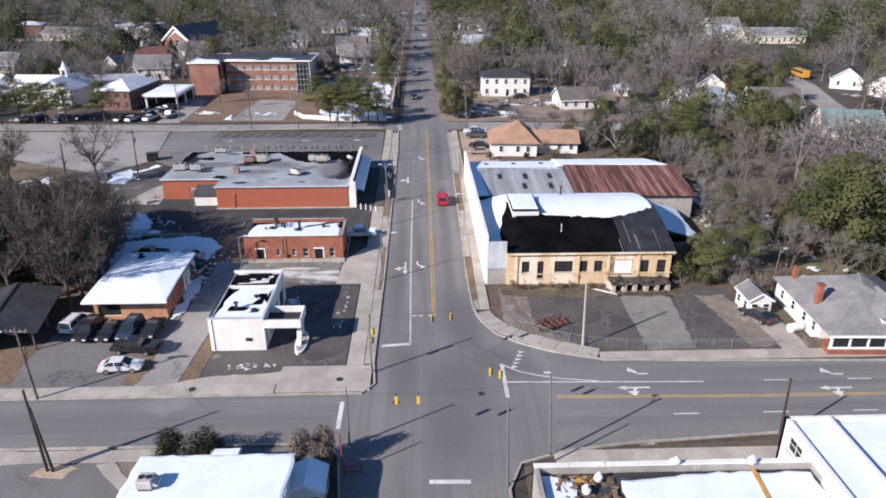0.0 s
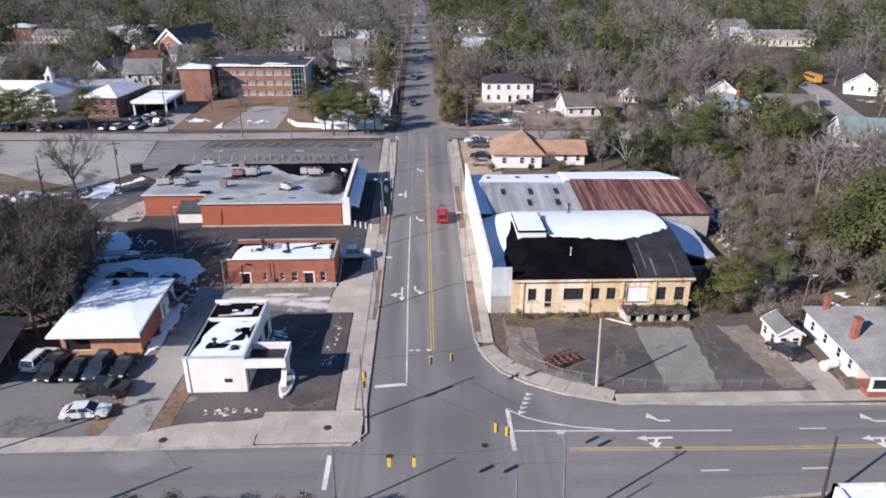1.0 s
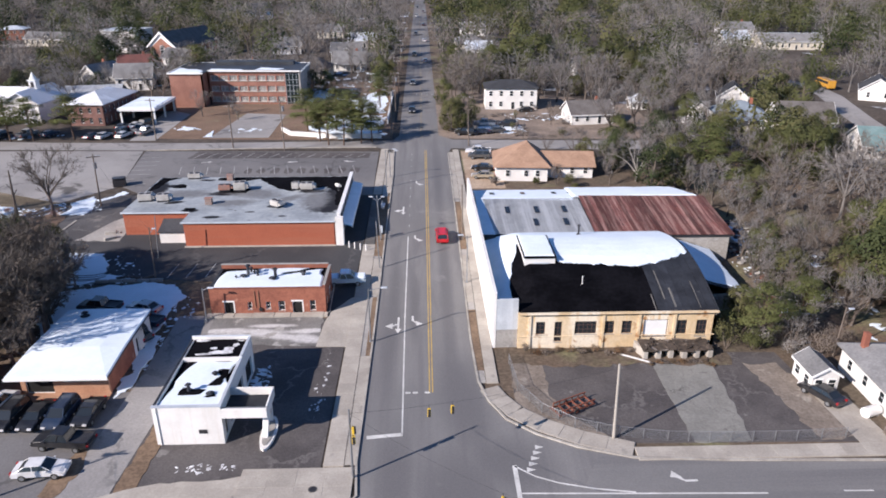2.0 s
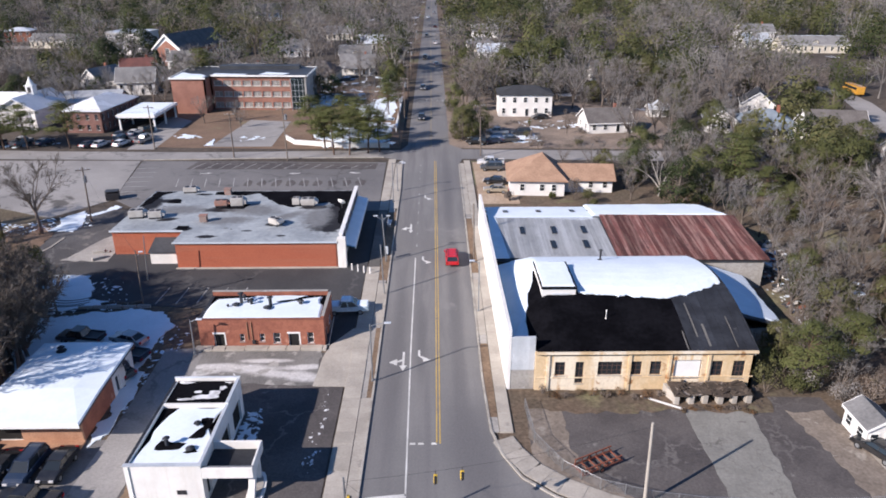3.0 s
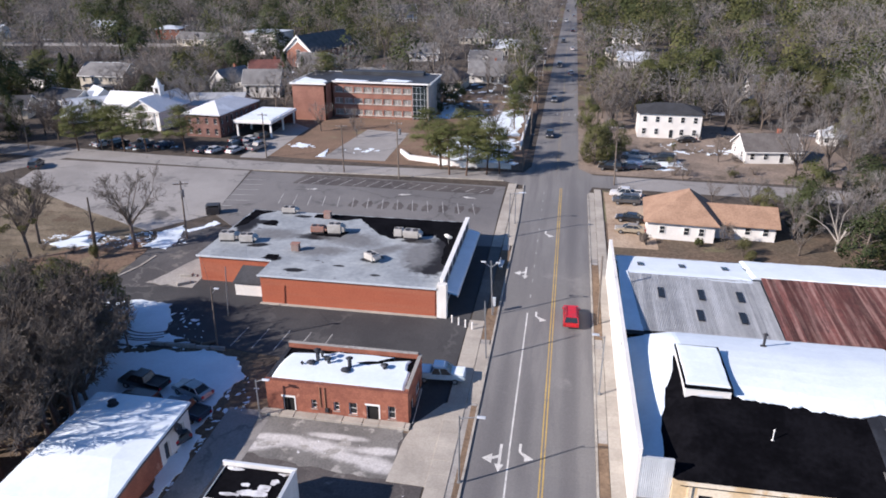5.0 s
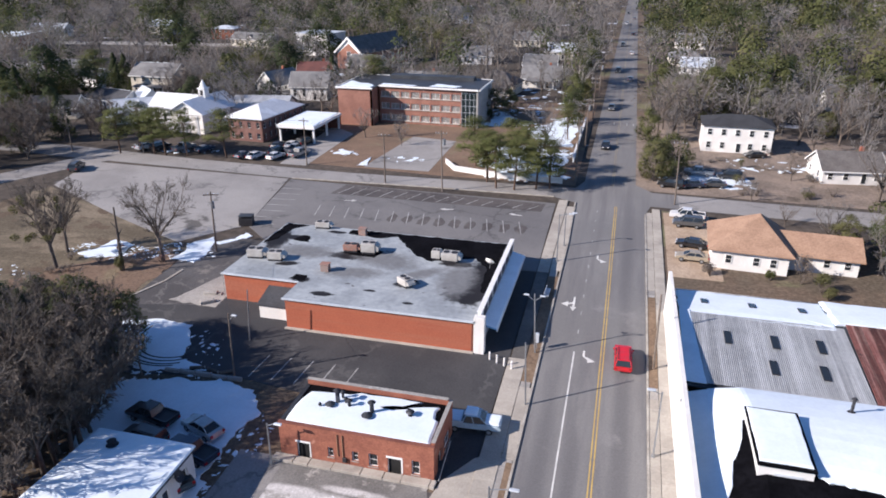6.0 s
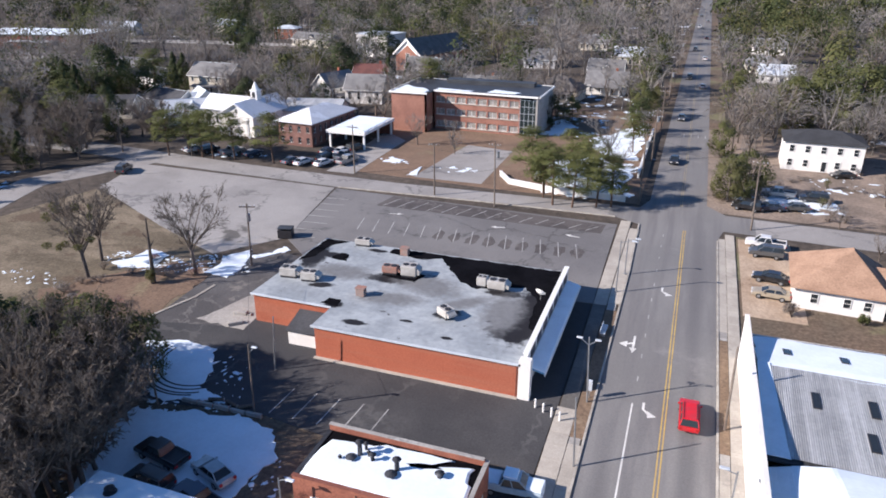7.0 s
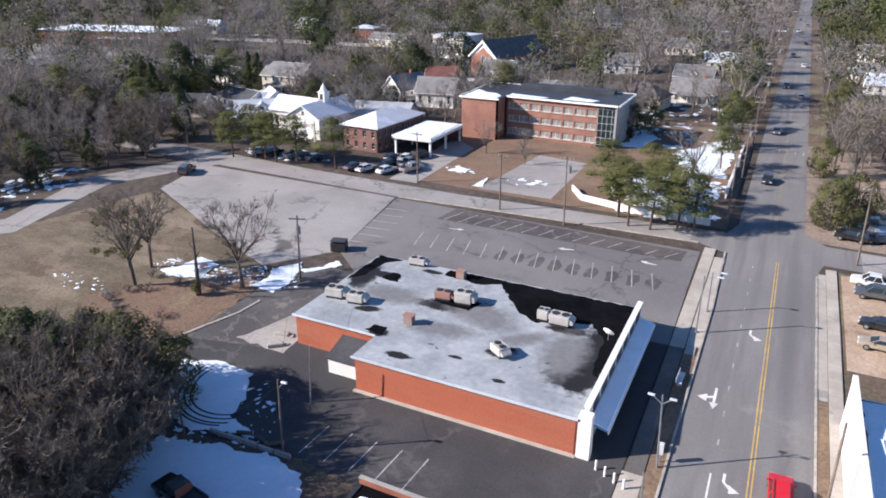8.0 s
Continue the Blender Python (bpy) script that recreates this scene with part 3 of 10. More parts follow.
ground_piece("road_west_arm", [(-259, 54.05), (-10, 54.05), (-9.2, 58), (-8.6, 61.75), (-259, 61.55)], 0.036, ASPHALT_CROSS, "grey worn asphalt of the west road", "road")
ground_piece("cross_street", [(-116, 179.2), (-112, 171.8), (-61, 169.8), (-33, 170.8), (-11, 171.0), (-11, 176.3), (-52, 175.3), (-85, 176.6)], 0.036, ASPHALT_PALE, "pale worn cross street", "road")
ground_piece("cross_street_east", [(12, 169.5), (59, 167.2), (59, 174.3), (12, 176.5)], 0.036, ASPHALT_PALE, "pale worn cross street", "road")
ground_piece("road_west", strip([(-108, 174), (-119, 153), (-113, 131), (-140, 105), (-200, 70)], 7.5), 0.035, ASPHALT_PALE, "pale worn side street", "road")
ground_piece("road_east", strip([(112, 300), (122, 258), (127.5, 240), (125.5, 226), (117, 198), (111, 172), (106, 150), (100, 120)], 7.0), 0.035, ASPHALT_PALE, "pale worn residential street", "road")
ground_piece("far_road_west", strip([(-420, 300), (-320, 262), (-170, 255), (-115, 262)], 9), 0.035, ASPHALT_PALE, "pale far street seen between trees", "road")
ground_piece("far_street", strip([(-290, 350), (-262, 353), (-230, 358), (-200, 359), (-150, 368)], 13), 0.036, CONCRETE_OLD, "pale far street seen between trees", "road")
ground_piece("far_parking", [(-330, 240), (-200, 262), (-215, 300), (-340, 300)], 0.03, ASPHALT_PALE, "pale far parking area", "road")

ground_piece("gravel_lot", [(-108, 170), (-61.5, 169), (-57.2, 145.1), (-64.7, 136.5), (-80, 143), (-104, 154.8)], 0.05, ASPHALT_PALE, "pale bleached gravel and asphalt lot", "parking lot")
ground_piece("parking_lot", [(-61, 168.8), (-9.0, 167.2), (-8.7, 139.2), (-11.4, 139), (-50, 139), (-57.2, 145.1)], 0.06, ASPHALT_MID, "dark asphalt parking lot with painted stalls", "parking lot")
ground_piece("store_lot", [(-60, 117), (-57, 139), (-47, 139), (-11, 139), (-8.8, 139), (-8.8, 117), (-10.3, 116), (-11.2, 107.4), (-28, 105.6), (-37, 106.6), (-50, 104.5)], 0.045, ASPHALT_DARK, "dark asphalt lot beside the brick store", "parking lot")
ground_piece("garage_lot", [(-27, 64.5), (-9, 66), (-9, 95.5), (-30, 95.5)], 0.05, ASPHALT_LOT, "patched dark asphalt forecourt", "parking lot")
ground_piece("drive", [(-31.5, 63.5), (-27, 63.5), (-26.4, 80), (-26.3, 96.5), (-31, 96.5), (-31, 80)], 0.07, ASPHALT_PALE, "pale asphalt drive between two buildings", "driveway")
ground_piece("office_lot", [(-46, 64), (-31.5, 64), (-31, 80), (-45, 80)], 0.06, ASPHALT_MID, "worn asphalt car park of the snow-roofed office", "parking lot")
ground_piece("warehouse_lot", [(10, 73.5), (13, 71.8), (21, 70), (43, 69.6), (42, 86), (10.5, 87)], 0.05, ASPHALT_LOT, "cracked abandoned asphalt lot", "parking lot")
ground_piece("lot_patch", ragged([(26.6, 69.9), (32.3, 69.9), (32.9, 76), (33.6, 83.8), (26.8, 83.8), (26.7, 76)], 0.8, 0.16, 12), 0.07, PATCHED, "paler concrete strip across the abandoned lot", "parking lot")
ground_piece("lot_margin", ragged([(10.1, 74.0), (13, 72.0), (19, 70.6), (18.4, 71.6), (15.0, 74.4), (14.0, 78), (14.1, 86.4), (10.6, 86.6)], 0.8, 0.25, 14), 0.066, EARTH, "trampled grey earth along the lot edge", "ground")
ground_piece("lot_end", ragged([(38.9, 70.2), (42.4, 70.2), (42.2, 80), (41, 83.6), (37.2, 83.6), (38.2, 77)], 0.8, 0.3, 15), 0.066, EARTH, "trampled grey earth at the lot end", "ground")
ground_piece("house_drive", [(42.6, 67.6), (46, 67.6), (45.4, 77), (42, 78)], 0.07, CONCRETE, "concrete driveway beside the white house", "driveway")
ground_piece("apron", [(-12.4, 88.8), (-8.5, 88.7), (-6.35, 86.6), (-6.3, 100.8), (-7.6, 101.5), (-9.2, 100.5), (-11.5, 97.0), (-12.1, 94.4)], 0.1, CONCRETE, "pale concrete apron beside the pavement", "pavement")
# The slanting south edge is drawn along the shop's cast shadow.
ground_piece("shop_side_lot", [(-12.3, 96.6), (-11.4, 97.0), (-9.0, 100.4), (-8.9, 117.2), (-11.6, 117.2), (-12.3, 104)], 0.07, ASPHALT_DARK, "dark asphalt beside the brick shop", "parking lot")
ground_piece("soil_strip", ragged([(-26.8, 64.2), (-24.9, 64.6), (-24.8, 71), (-25.6, 75), (-26.4, 74)], 0.7, 0.18, 6), 0.085, SOIL, "bare brown soil beside the drive", "ground")
ground_piece("corner_concrete", ragged([(-28.6, 64), (-23.9, 65.6), (-17.5, 66.1), (-15.8, 66.4), (-15.9, 63.6), (-28, 63.6)], 0.9, 0.12, 7), 0.1, CONCRETE, "worn concrete edge of the forecourt", "pavement")
ground_piece("dark_stalls", [(-50, 162.8), (-11, 162.4), (-10.7, 166.4), (-49, 168.2)], 0.066, ASPHALT_LOT, "darker strip of parking stalls", "parking lot")
ground_piece("worn_lot", ragged([(-29.5, 96.6), (-12.3, 96.6), (-12.3, 89.0), (-20.6, 89.4), (-27.5, 90.6)], 0.8, 0.2, 4), 0.062, ASPHALT_SALT, "worn asphalt with pale salt and snow stains", "parking lot")
ground_piece("weed_strip", ragged([(10.4, 84.2), (17, 83.6), (26.5, 83.8), (36, 83.4), (36, 87.6), (10.4, 87.6)], 0.9, 0.4, 5), 0.09, LITTER, "dark leaf litter and weeds along the warehouse wall", "ground")
ground_piece("yard_drive", [(-50, 180), (-36, 180), (-36, 204), (-47, 206)], 0.04, ASPHALT_PALE, "pale car park in front of the office building", "parking lot")
ground_piece("hall_drive", [(-68, 178), (-62, 178), (-62, 205), (-70, 212)], 0.045, ASPHALT_PALE, "drive to the carport", "driveway")
ground_piece("corner_yard", [(9.2, 142), (16.5, 142), (16.5, 167), (9.2, 167)], 0.04, SAND, "bare sandy gravel yard with parked cars", "ground")
ground_piece("back_drive", [(-60, 117.5), (-47.5, 120), (-47.5, 139), (-57, 140.5), (-60.5, 134)], 0.05, ASPHALT_DRIVE, "worn dark asphalt drive behind the store", "driveway")
ground_piece("drive_edge", strip([(-62.5, 114.2), (-61.2, 117.0), (-58.4, 124.4), (-58.0, 128.0)], 0.35), 0.14, KERB, "pale broken kerb along the drive", "kerb")
ground_piece("store_apron", ragged([(-54.6, 119.8), (-47.7, 119.4), (-47.7, 131), (-49.6, 131.5), (-51.5, 127.5)], 1.0, 0.3, 3), 0.07, CONCRETE_OLD, "broken old concrete slabs behind the store", "pavement")


# ---- pavements: single slabs with open joints ----
def slab_mesh(w, d, h=0.22, mat=None):
    bm = box(-w / 2, w / 2, -d / 2, d / 2, -h, 0, bevel=0.02)
    me = bpy.data.meshes.new("paving_slab")
    bm.to_mesh(me)
    bm.free()
    me.materials.append(mat or CONCRETE)
    return me


def pavement(name, label, x0, x1, y0, y1, along="y", pitch=1.8, top=0.17, rows=1, mat=None):
    base = ground_piece(name, rect(x0, x1, y0, y1), top - 0.012, mat or CONCRETE, label, "pavement", 0.3)
    length, wide = (y1 - y0, x1 - x0) if along == "y" else (x1 - x0, y1 - y0)
    n = max(1, round(length / pitch))
    step, w = length / n, wide / rows
    me = slab_mesh(w - 0.014, step - 0.014, mat=mat) if along == "y" else slab_mesh(step - 0.014, w - 0.014, mat=mat)
    for i in range(n):
        for r in range(rows):
            a, b = (i + 0.5) * step, (r + 0.5) * w
            x, y = (x0 + b, y0 + a) if along == "y" else (x0 + a, y0 + b)
            ob = new("paving_slab", me)
            ob.parent = base
            slope = math.degrees(math.atan2(G(y + 0.5) - G(y - 0.5), 1))
            ob.matrix_basis = pose(x, y, G(y) + top, slope + random.uniform(-0.25, 0.25), random.uniform(-0.25, 0.25), 0)
    return base


def kerb(name, path, label="pale concrete kerb"):
    return ground_piece(name, strip(path, 0.22), 0.19, KERB, label, "kerb", 0.4)


def markings():
    """Painted lines, bars and arrows as thin parts of the road."""
    def line(name, path, width, mat, h=0.042):
        part(name, draped(strip(path, width), h + 0.004, 0.01), mat, road)

    for dx in (-0.16, 0.16):
        line("yellow_line", [(1.3 + dx, 79), (1.35 + dx, 120), (1.35 + dx, 168)], 0.13, LINE_YELLOW)
        line("yellow_line", [(0.4 + dx, 179), (0.3 + dx, 260), (-0.2 + dx, 420), (-0.2 + dx, 800)], 0.08, LINE_FADED)
        line("yellow_line", [(14, 60.7 + dx), (33, 60.3 + dx), (120, 60 + dx)], 0.13, LINE_YELLOW)
    line("lane_line", [(-1.65, 72), (-1.85, 95), (-1.8, 120)], 0.16, LINE_WHITE)
    for y in np.arange(124, 168, 4.5):
        line("lane_dash", [(-1.7, y), (-1.7, y + 0.9)], 0.14, LINE_WORN)
    for x in np.arange(37.3, 110, 9.3):
        line("lane_dash", [(x, 63.1), (x + 2.6, 63.05)], 0.14, LINE_WHITE)
        line("lane_dash", [(x - 12, 57.4), (x - 9.4, 57.4)], 0.14, LINE_WHITE)
    line("stop_bar", [(-5.1, 71.6), (-1.6, 72.0)], 0.5, LINE_WHITE)
    line("stop_bar", [(0.3, 48.3), (4.0, 48.2)], 0.5, LINE_WHITE)
    line("stop_bar", [(8.75, 60.7), (8.8, 67.2)], 0.42, LINE_WHITE)
    line("stop_bar", [(-8.6, 56), (-8.6, 60.5)], 0.45, LINE_WHITE)
    for x in (-1.2, -0.4, 0.9):
        line("stop_dash", [(x - 0.28, 79.0), (x + 0.28, 79.0)], 0.3, LINE_WHITE)
    line("lane_line", [(8.9, 63.6), (19, 63.3), (30.5, 63.0)], 0.16, LINE_WHITE)
    line("lane_line", [(8.8, 67.1), (10.5, 65.7), (12.5, 64.8), (15.5, 64.0), (19, 63.45)], 0.16, LINE_WHITE)
    for i in range(5):
        x, y = 11.4 - i * 0.3, 69.7 - i * 0.78
        part("yield_triangle", draped([(x - 0.36, y - 0.3), (x + 0.5, y), (x - 0.3, y + 0.32)], 0.046, 0.01), LINE_WHITE, road)
    for x in np.arange(-1, 4, 1.6):
        line("lane_dash", [(x, 230), (x, 233)], 0.2, LINE_WORN)

    def arrow(x, y, rz, two=False, turn=-1, size=1.0):
        """A lane arrow in its own axes: a curved turn arrow, or one pointing straight back with a branch to the side."""
        def put(shape):
            c, q = math.cos(radians(rz)), math.sin(radians(rz))
            return [(x + (a * c - b * q) * size, y + (a * q + b * c) * size) for a, b in shape]
        t = turn
        if two:
            shapes = [[(-0.13, -0.8), (0.13, -0.8), (0.13, 2.0), (-0.13, 2.0)], [(0, -1.75), (0.42, -0.7), (-0.42, -0.7)], [(0.1 * t, 0.15), (0.1 * t, 0.55), (0.8 * t, 0.12), (0.8 * t, -0.16)], [(0.72 * t, 0.62), (0.72 * t, -0.68), (1.65 * t, -0.1)]]
        else:
            shapes = [[(-0.13, -1.5), (0.13, -1.5), (0.13, -0.35), (-0.13, -0.35)]] + [[(a * t, b) for a, b in s] for s in ([(-0.13, -0.36), (0.13, -0.36), (0.64, 0.14), (0.5, 0.45)], [(0.42, -0.2), (1.4, 0.55), (0.52, 0.95)])]
        for i, s in enumerate(shapes):
            part("arrow_marking", draped(put(s), 0.044 + 0.0015 * i, 0.01), LINE_WHITE, road)
    # pairs of lane arrows on each approach
    arrow(-2.65, 93.5, 0, True, -1, 1.0)
    arrow(-0.85, 94.4, 180, False, -1, 0.95)
    arrow(-0.7, 119.0, 180, False, -1, 0.95)
    arrow(-2.8, 131.0, 0, True, -1, 1.0)
    arrow(-0.6, 145.0, 180, False, -1, 0.95)
    arrow(23.5, 64.75, 90, False, 1, 0.95)
    arrow(22.4, 62.1, -90, True, 1, 0.95)
    arrow(45.2, 64.0, 90, False, 1, 0.95)
    arrow(44.2, 61.4, -90, True, 1, 0.95)


markings()
for x, y in ((-24.9, 63.1), (-9.3, 64.5), (-3.0, 60.2), (6.0, 61.5)):
    mh = thing("manhole_cover", x, y, 0.172 if y > 62 else 0.036, 0, "dark round iron manhole cover set in the ground", "manhole cover", "manhole covers")
    part("ring", rod((0, 0, -0.02), (0, 0, 0.012), 0.42, n=18), CONCRETE_DARK, mh)
    part("lid", rod((0, 0, -0.02), (0, 0, 0.018), 0.34, n=18), DARK_STEEL, mh)

# stalls of the two car parks
lot_lines = tagged(new("stall_lines"), "white painted stall lines on dark asphalt", "markings", "", "structure")
for x in np.arange(-48.8, -11, 2.72):
    part("stall_line", draped(strip([(x, 163.0), (x + 1.6, 167.3 - 0.06 * (x + 48.8))], 0.14), 0.072, 0.01), LINE_WORN, lot_lines)
    part("stall_line", draped(strip([(x + 0.6, 151.6), (x - 0.5, 156.8)], 0.14), 0.072, 0.01), LINE_WORN, lot_lines)
for y in np.arange(146, 166, 2.9):
    part("stall_line", draped(strip([(-57.5 + (146 - y) * 0.16, y), (-53 + (146 - y) * 0.16, y + 0.4)], 0.14), 0.072, 0.01), LINE_WORN, lot_lines)
for x in np.arange(-36, -24, 2.7):
    part("stall_line", draped(strip([(x, 107), (x + 0.4, 111.3)], 0.13), 0.058, 0.01), LINE_WORN, lot_lines)
for x, y, r in ((-45, 160, -80), (-27, 159.8, 100), (-15, 160, 80)):
    pts = [(-0.1, -1.2), (0.1, -1.2), (0.1, 0.3), (0.45, 0.3), (0, 1.2), (-0.45, 0.3), (-0.1, 0.3)]
    c, q = math.cos(radians(r)), math.sin(radians(r))
    part("lot_arrow", draped([(x + a * c - b * q, y + a * q + b * c) for a, b in pts], 0.073, 0.01), LINE_WHITE, lot_lines)


# ---- walls, windows, roofs ----
def framed(parent, m, a, b, c, d, inset, kind, frame_mat):
    """A window or door in the opening a..b, c..d of the wall whose own frame is m."""
    w = new("window" if kind != "door" else "door")
    w.parent = parent
    w.matrix_basis = m @ Matrix.Translation((a, inset if inset > 0 else -0.045, c))
    W, H, f = b - a, d - c, 0.07
    bm = box(0, f, 0, 0.1, 0, H)
    box(W - f, W, 0, 0.1, 0, H, bm), box(f, W - f, 0, 0.1, H - f, H, bm), box(f, W - f, 0, 0.1, 0, f, bm)
    n = {"grid": max(2, round(W / 0.5)), "window": 2 if W > 1.3 else 1, "pair": 2, "door": 1, "dark": 1, "blind": 2}.get(kind, 1)
    k = {"grid": 3, "window": 2, "pair": 2}.get(kind, 1)
    for i in range(1, n):
        box(W * i / n - 0.025, W * i / n + 0.025, 0.02, 0.08, f, H - f, bm)
    for i in range(1, k):
        box(f, W - f, 0.022, 0.078, H * i / k - 0.025, H * i / k + 0.025, bm)
    data = bpy.data.meshes.new("window_frame")
    bm.to_mesh(data)
    bm.free()
    data.materials.append(frame_mat)
    fr = new("window_frame", data)
    fr.parent = w
    glass_mat = {"dark": INTERIOR, "blind": PANE_PALE, "door": PANE, "white": WHITE_CLEAN}.get(kind, PANE)
    pane = mesh_ob("pane", box(f, W - f, 0.045, 0.06, f, H - f), glass_mat, w)
    sill = mesh_ob("window_sill", box(-0.08, W + 0.08, -inset - 0.06, 0.02, -0.08, -0.004), CONCRETE_OLD, w) if kind in ("window", "pair", "grid") and inset > 0.03 else None
    return w


def wall(parent, p, q, z0, z1, t, mat, openings=(), frame_mat=None, name="wall", label=""):
    """A wall from p to q on the plan, thickness to its left, with openings (from, to, sill, head, kind) cut through it."""
    p, q = Vector(p), Vector(q)
    L = (q - p).length
    m = Matrix.Translation((p.x, p.y, 0)) @ Matrix.Rotation(math.atan2(q.y - p.y, q.x - p.x), 4, "Z")
    xs = sorted({0, L, *[o[0] for o in openings], *[o[1] for o in openings]})
    bm = bmesh.new()
    zs = sorted({z0, z1, *[o[2] for o in openings], *[o[3] for o in openings]})
    for a, b in zip(xs, xs[1:]):
        for c, d in zip(zs, zs[1:]):
            mx, mz = (a + b) / 2, (c + d) / 2
            if not any(o[0] < mx < o[1] and o[2] < mz < o[3] for o in openings):
                box(a, b, 0, t, c, d, bm)
    bmesh.ops.remove_doubles(bm, verts=bm.verts[:], dist=0.001)
    bmesh.ops.transform(bm, matrix=m, verts=bm.verts[:])
    ob = part(name, bm, mat, parent, label)
    for a, b, c, d, kind in openings:
        if kind != "open":
            framed(parent, m, a, b, c, d, min(0.14, t * 0.5), kind, frame_mat or WHITE_CLEAN)
    return ob


def coping(parent, poly, z, w, h, mat):
    """A capping round the top of the walls."""
    for (x0, y0), (x1, y1) in zip(poly, poly[1:] + poly[:1]):
        part("coping", prism(strip([(x0, y0), (x1, y1)], w), z, z + h), mat, parent)


def snow_cover(poly, z, thick, seed, label="smooth sunlit snow lying on a roof", amount=0.16):
    """A blanket of snow: a ragged plan, rounded towards its rim. z may be a function of x and y."""
    zf = z if callable(z) else (lambda x, y: z)
    outer = ragged(poly, 0.9, amount, seed)
    cx, cy = sum(p[0] for p in outer) / len(outer), sum(p[1] for p in outer) / len(outer)
    bm = bmesh.new()
    rings = []
    for k, (s, h) in enumerate(((1.0, -0.02), (1.0, thick * 0.5), (0.965, thick), (0.6, thick * 1.15))):
        rings.append([bm.verts.new((cx + (x - cx) * s, cy + (y - cy) * s, zf(cx + (x - cx) * s, cy + (y - cy) * s) + h)) for x, y in outer])
    for a, b in zip(rings, rings[1:]):
        for i in range(len(a)):
            j = (i + 1) % len(a)
            bm.faces.new((a[i], a[j], b[j], b[i]))
    bmesh.ops.triangulate(bm, faces=[bm.faces.new(rings[-1])])
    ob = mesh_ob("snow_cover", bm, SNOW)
    return tagged(ob, label, "snow", "snow on the roofs", "stuff")


def rooftop_unit(x, y, z, rz, w=2.0, d=1.5, h=1.1, mat=None, label="grey rooftop air-conditioning unit on a flat roof"):
    t = thing("rooftop_unit", x, y, z, rz, label, "air conditioner", "units on the store roof")
    part("curb", box(-w / 2 + 0.08, w / 2 - 0.08, -d / 2 + 0.08, d / 2 - 0.08, -0.05, 0.25), DARK_STEEL, t)
    part("casing", box(-w / 2, w / 2, -d / 2, d / 2, 0.25, h, bevel=0.04), mat or UNIT, t)
    part("grille", box(-w / 2 - 0.02, -w / 2 + 0.01, -d / 2 + 0.15, d / 2 - 0.15, 0.4, h - 0.15), DARK_STEEL, t, "dark side grille")
    for i in (-1, 1):
        part("fan", rod((i * w / 4, 0, h - 0.02), (i * w / 4, 0, h + 0.06), min(w / 5, d / 3), n=14), DARK_STEEL, t, "dark round fan outlet")
    part("hood", prism(rect(w / 2, w / 2 + 0.45, -d / 2 + 0.1, d / 2 - 0.1), 0.45, lambda a, b: h - 0.1 - (a - w / 2) * 0.7), mat or UNIT, t)
    return t


def roof_vent(x, y, z, r=0.18, h=0.7, mat=None):
    t = thing("roof_vent", x, y, z, 0, "metal roof vent with a cap", "vent", "roof vents")
    part("pipe", rod((0, 0, -0.05), (0, 0, h), r * 0.6, n=10), mat or STEEL, t)
    part("cap", rod((0, 0, h - 0.08), (0, 0, h + 0.12), r * 1.2, r * 0.3, 10), mat or STEEL, t)
    part("flashing", rod((0, 0, 0), (0, 0, 0.1), r * 1.6, r * 0.8, 10), mat or STEEL, t)
    return t


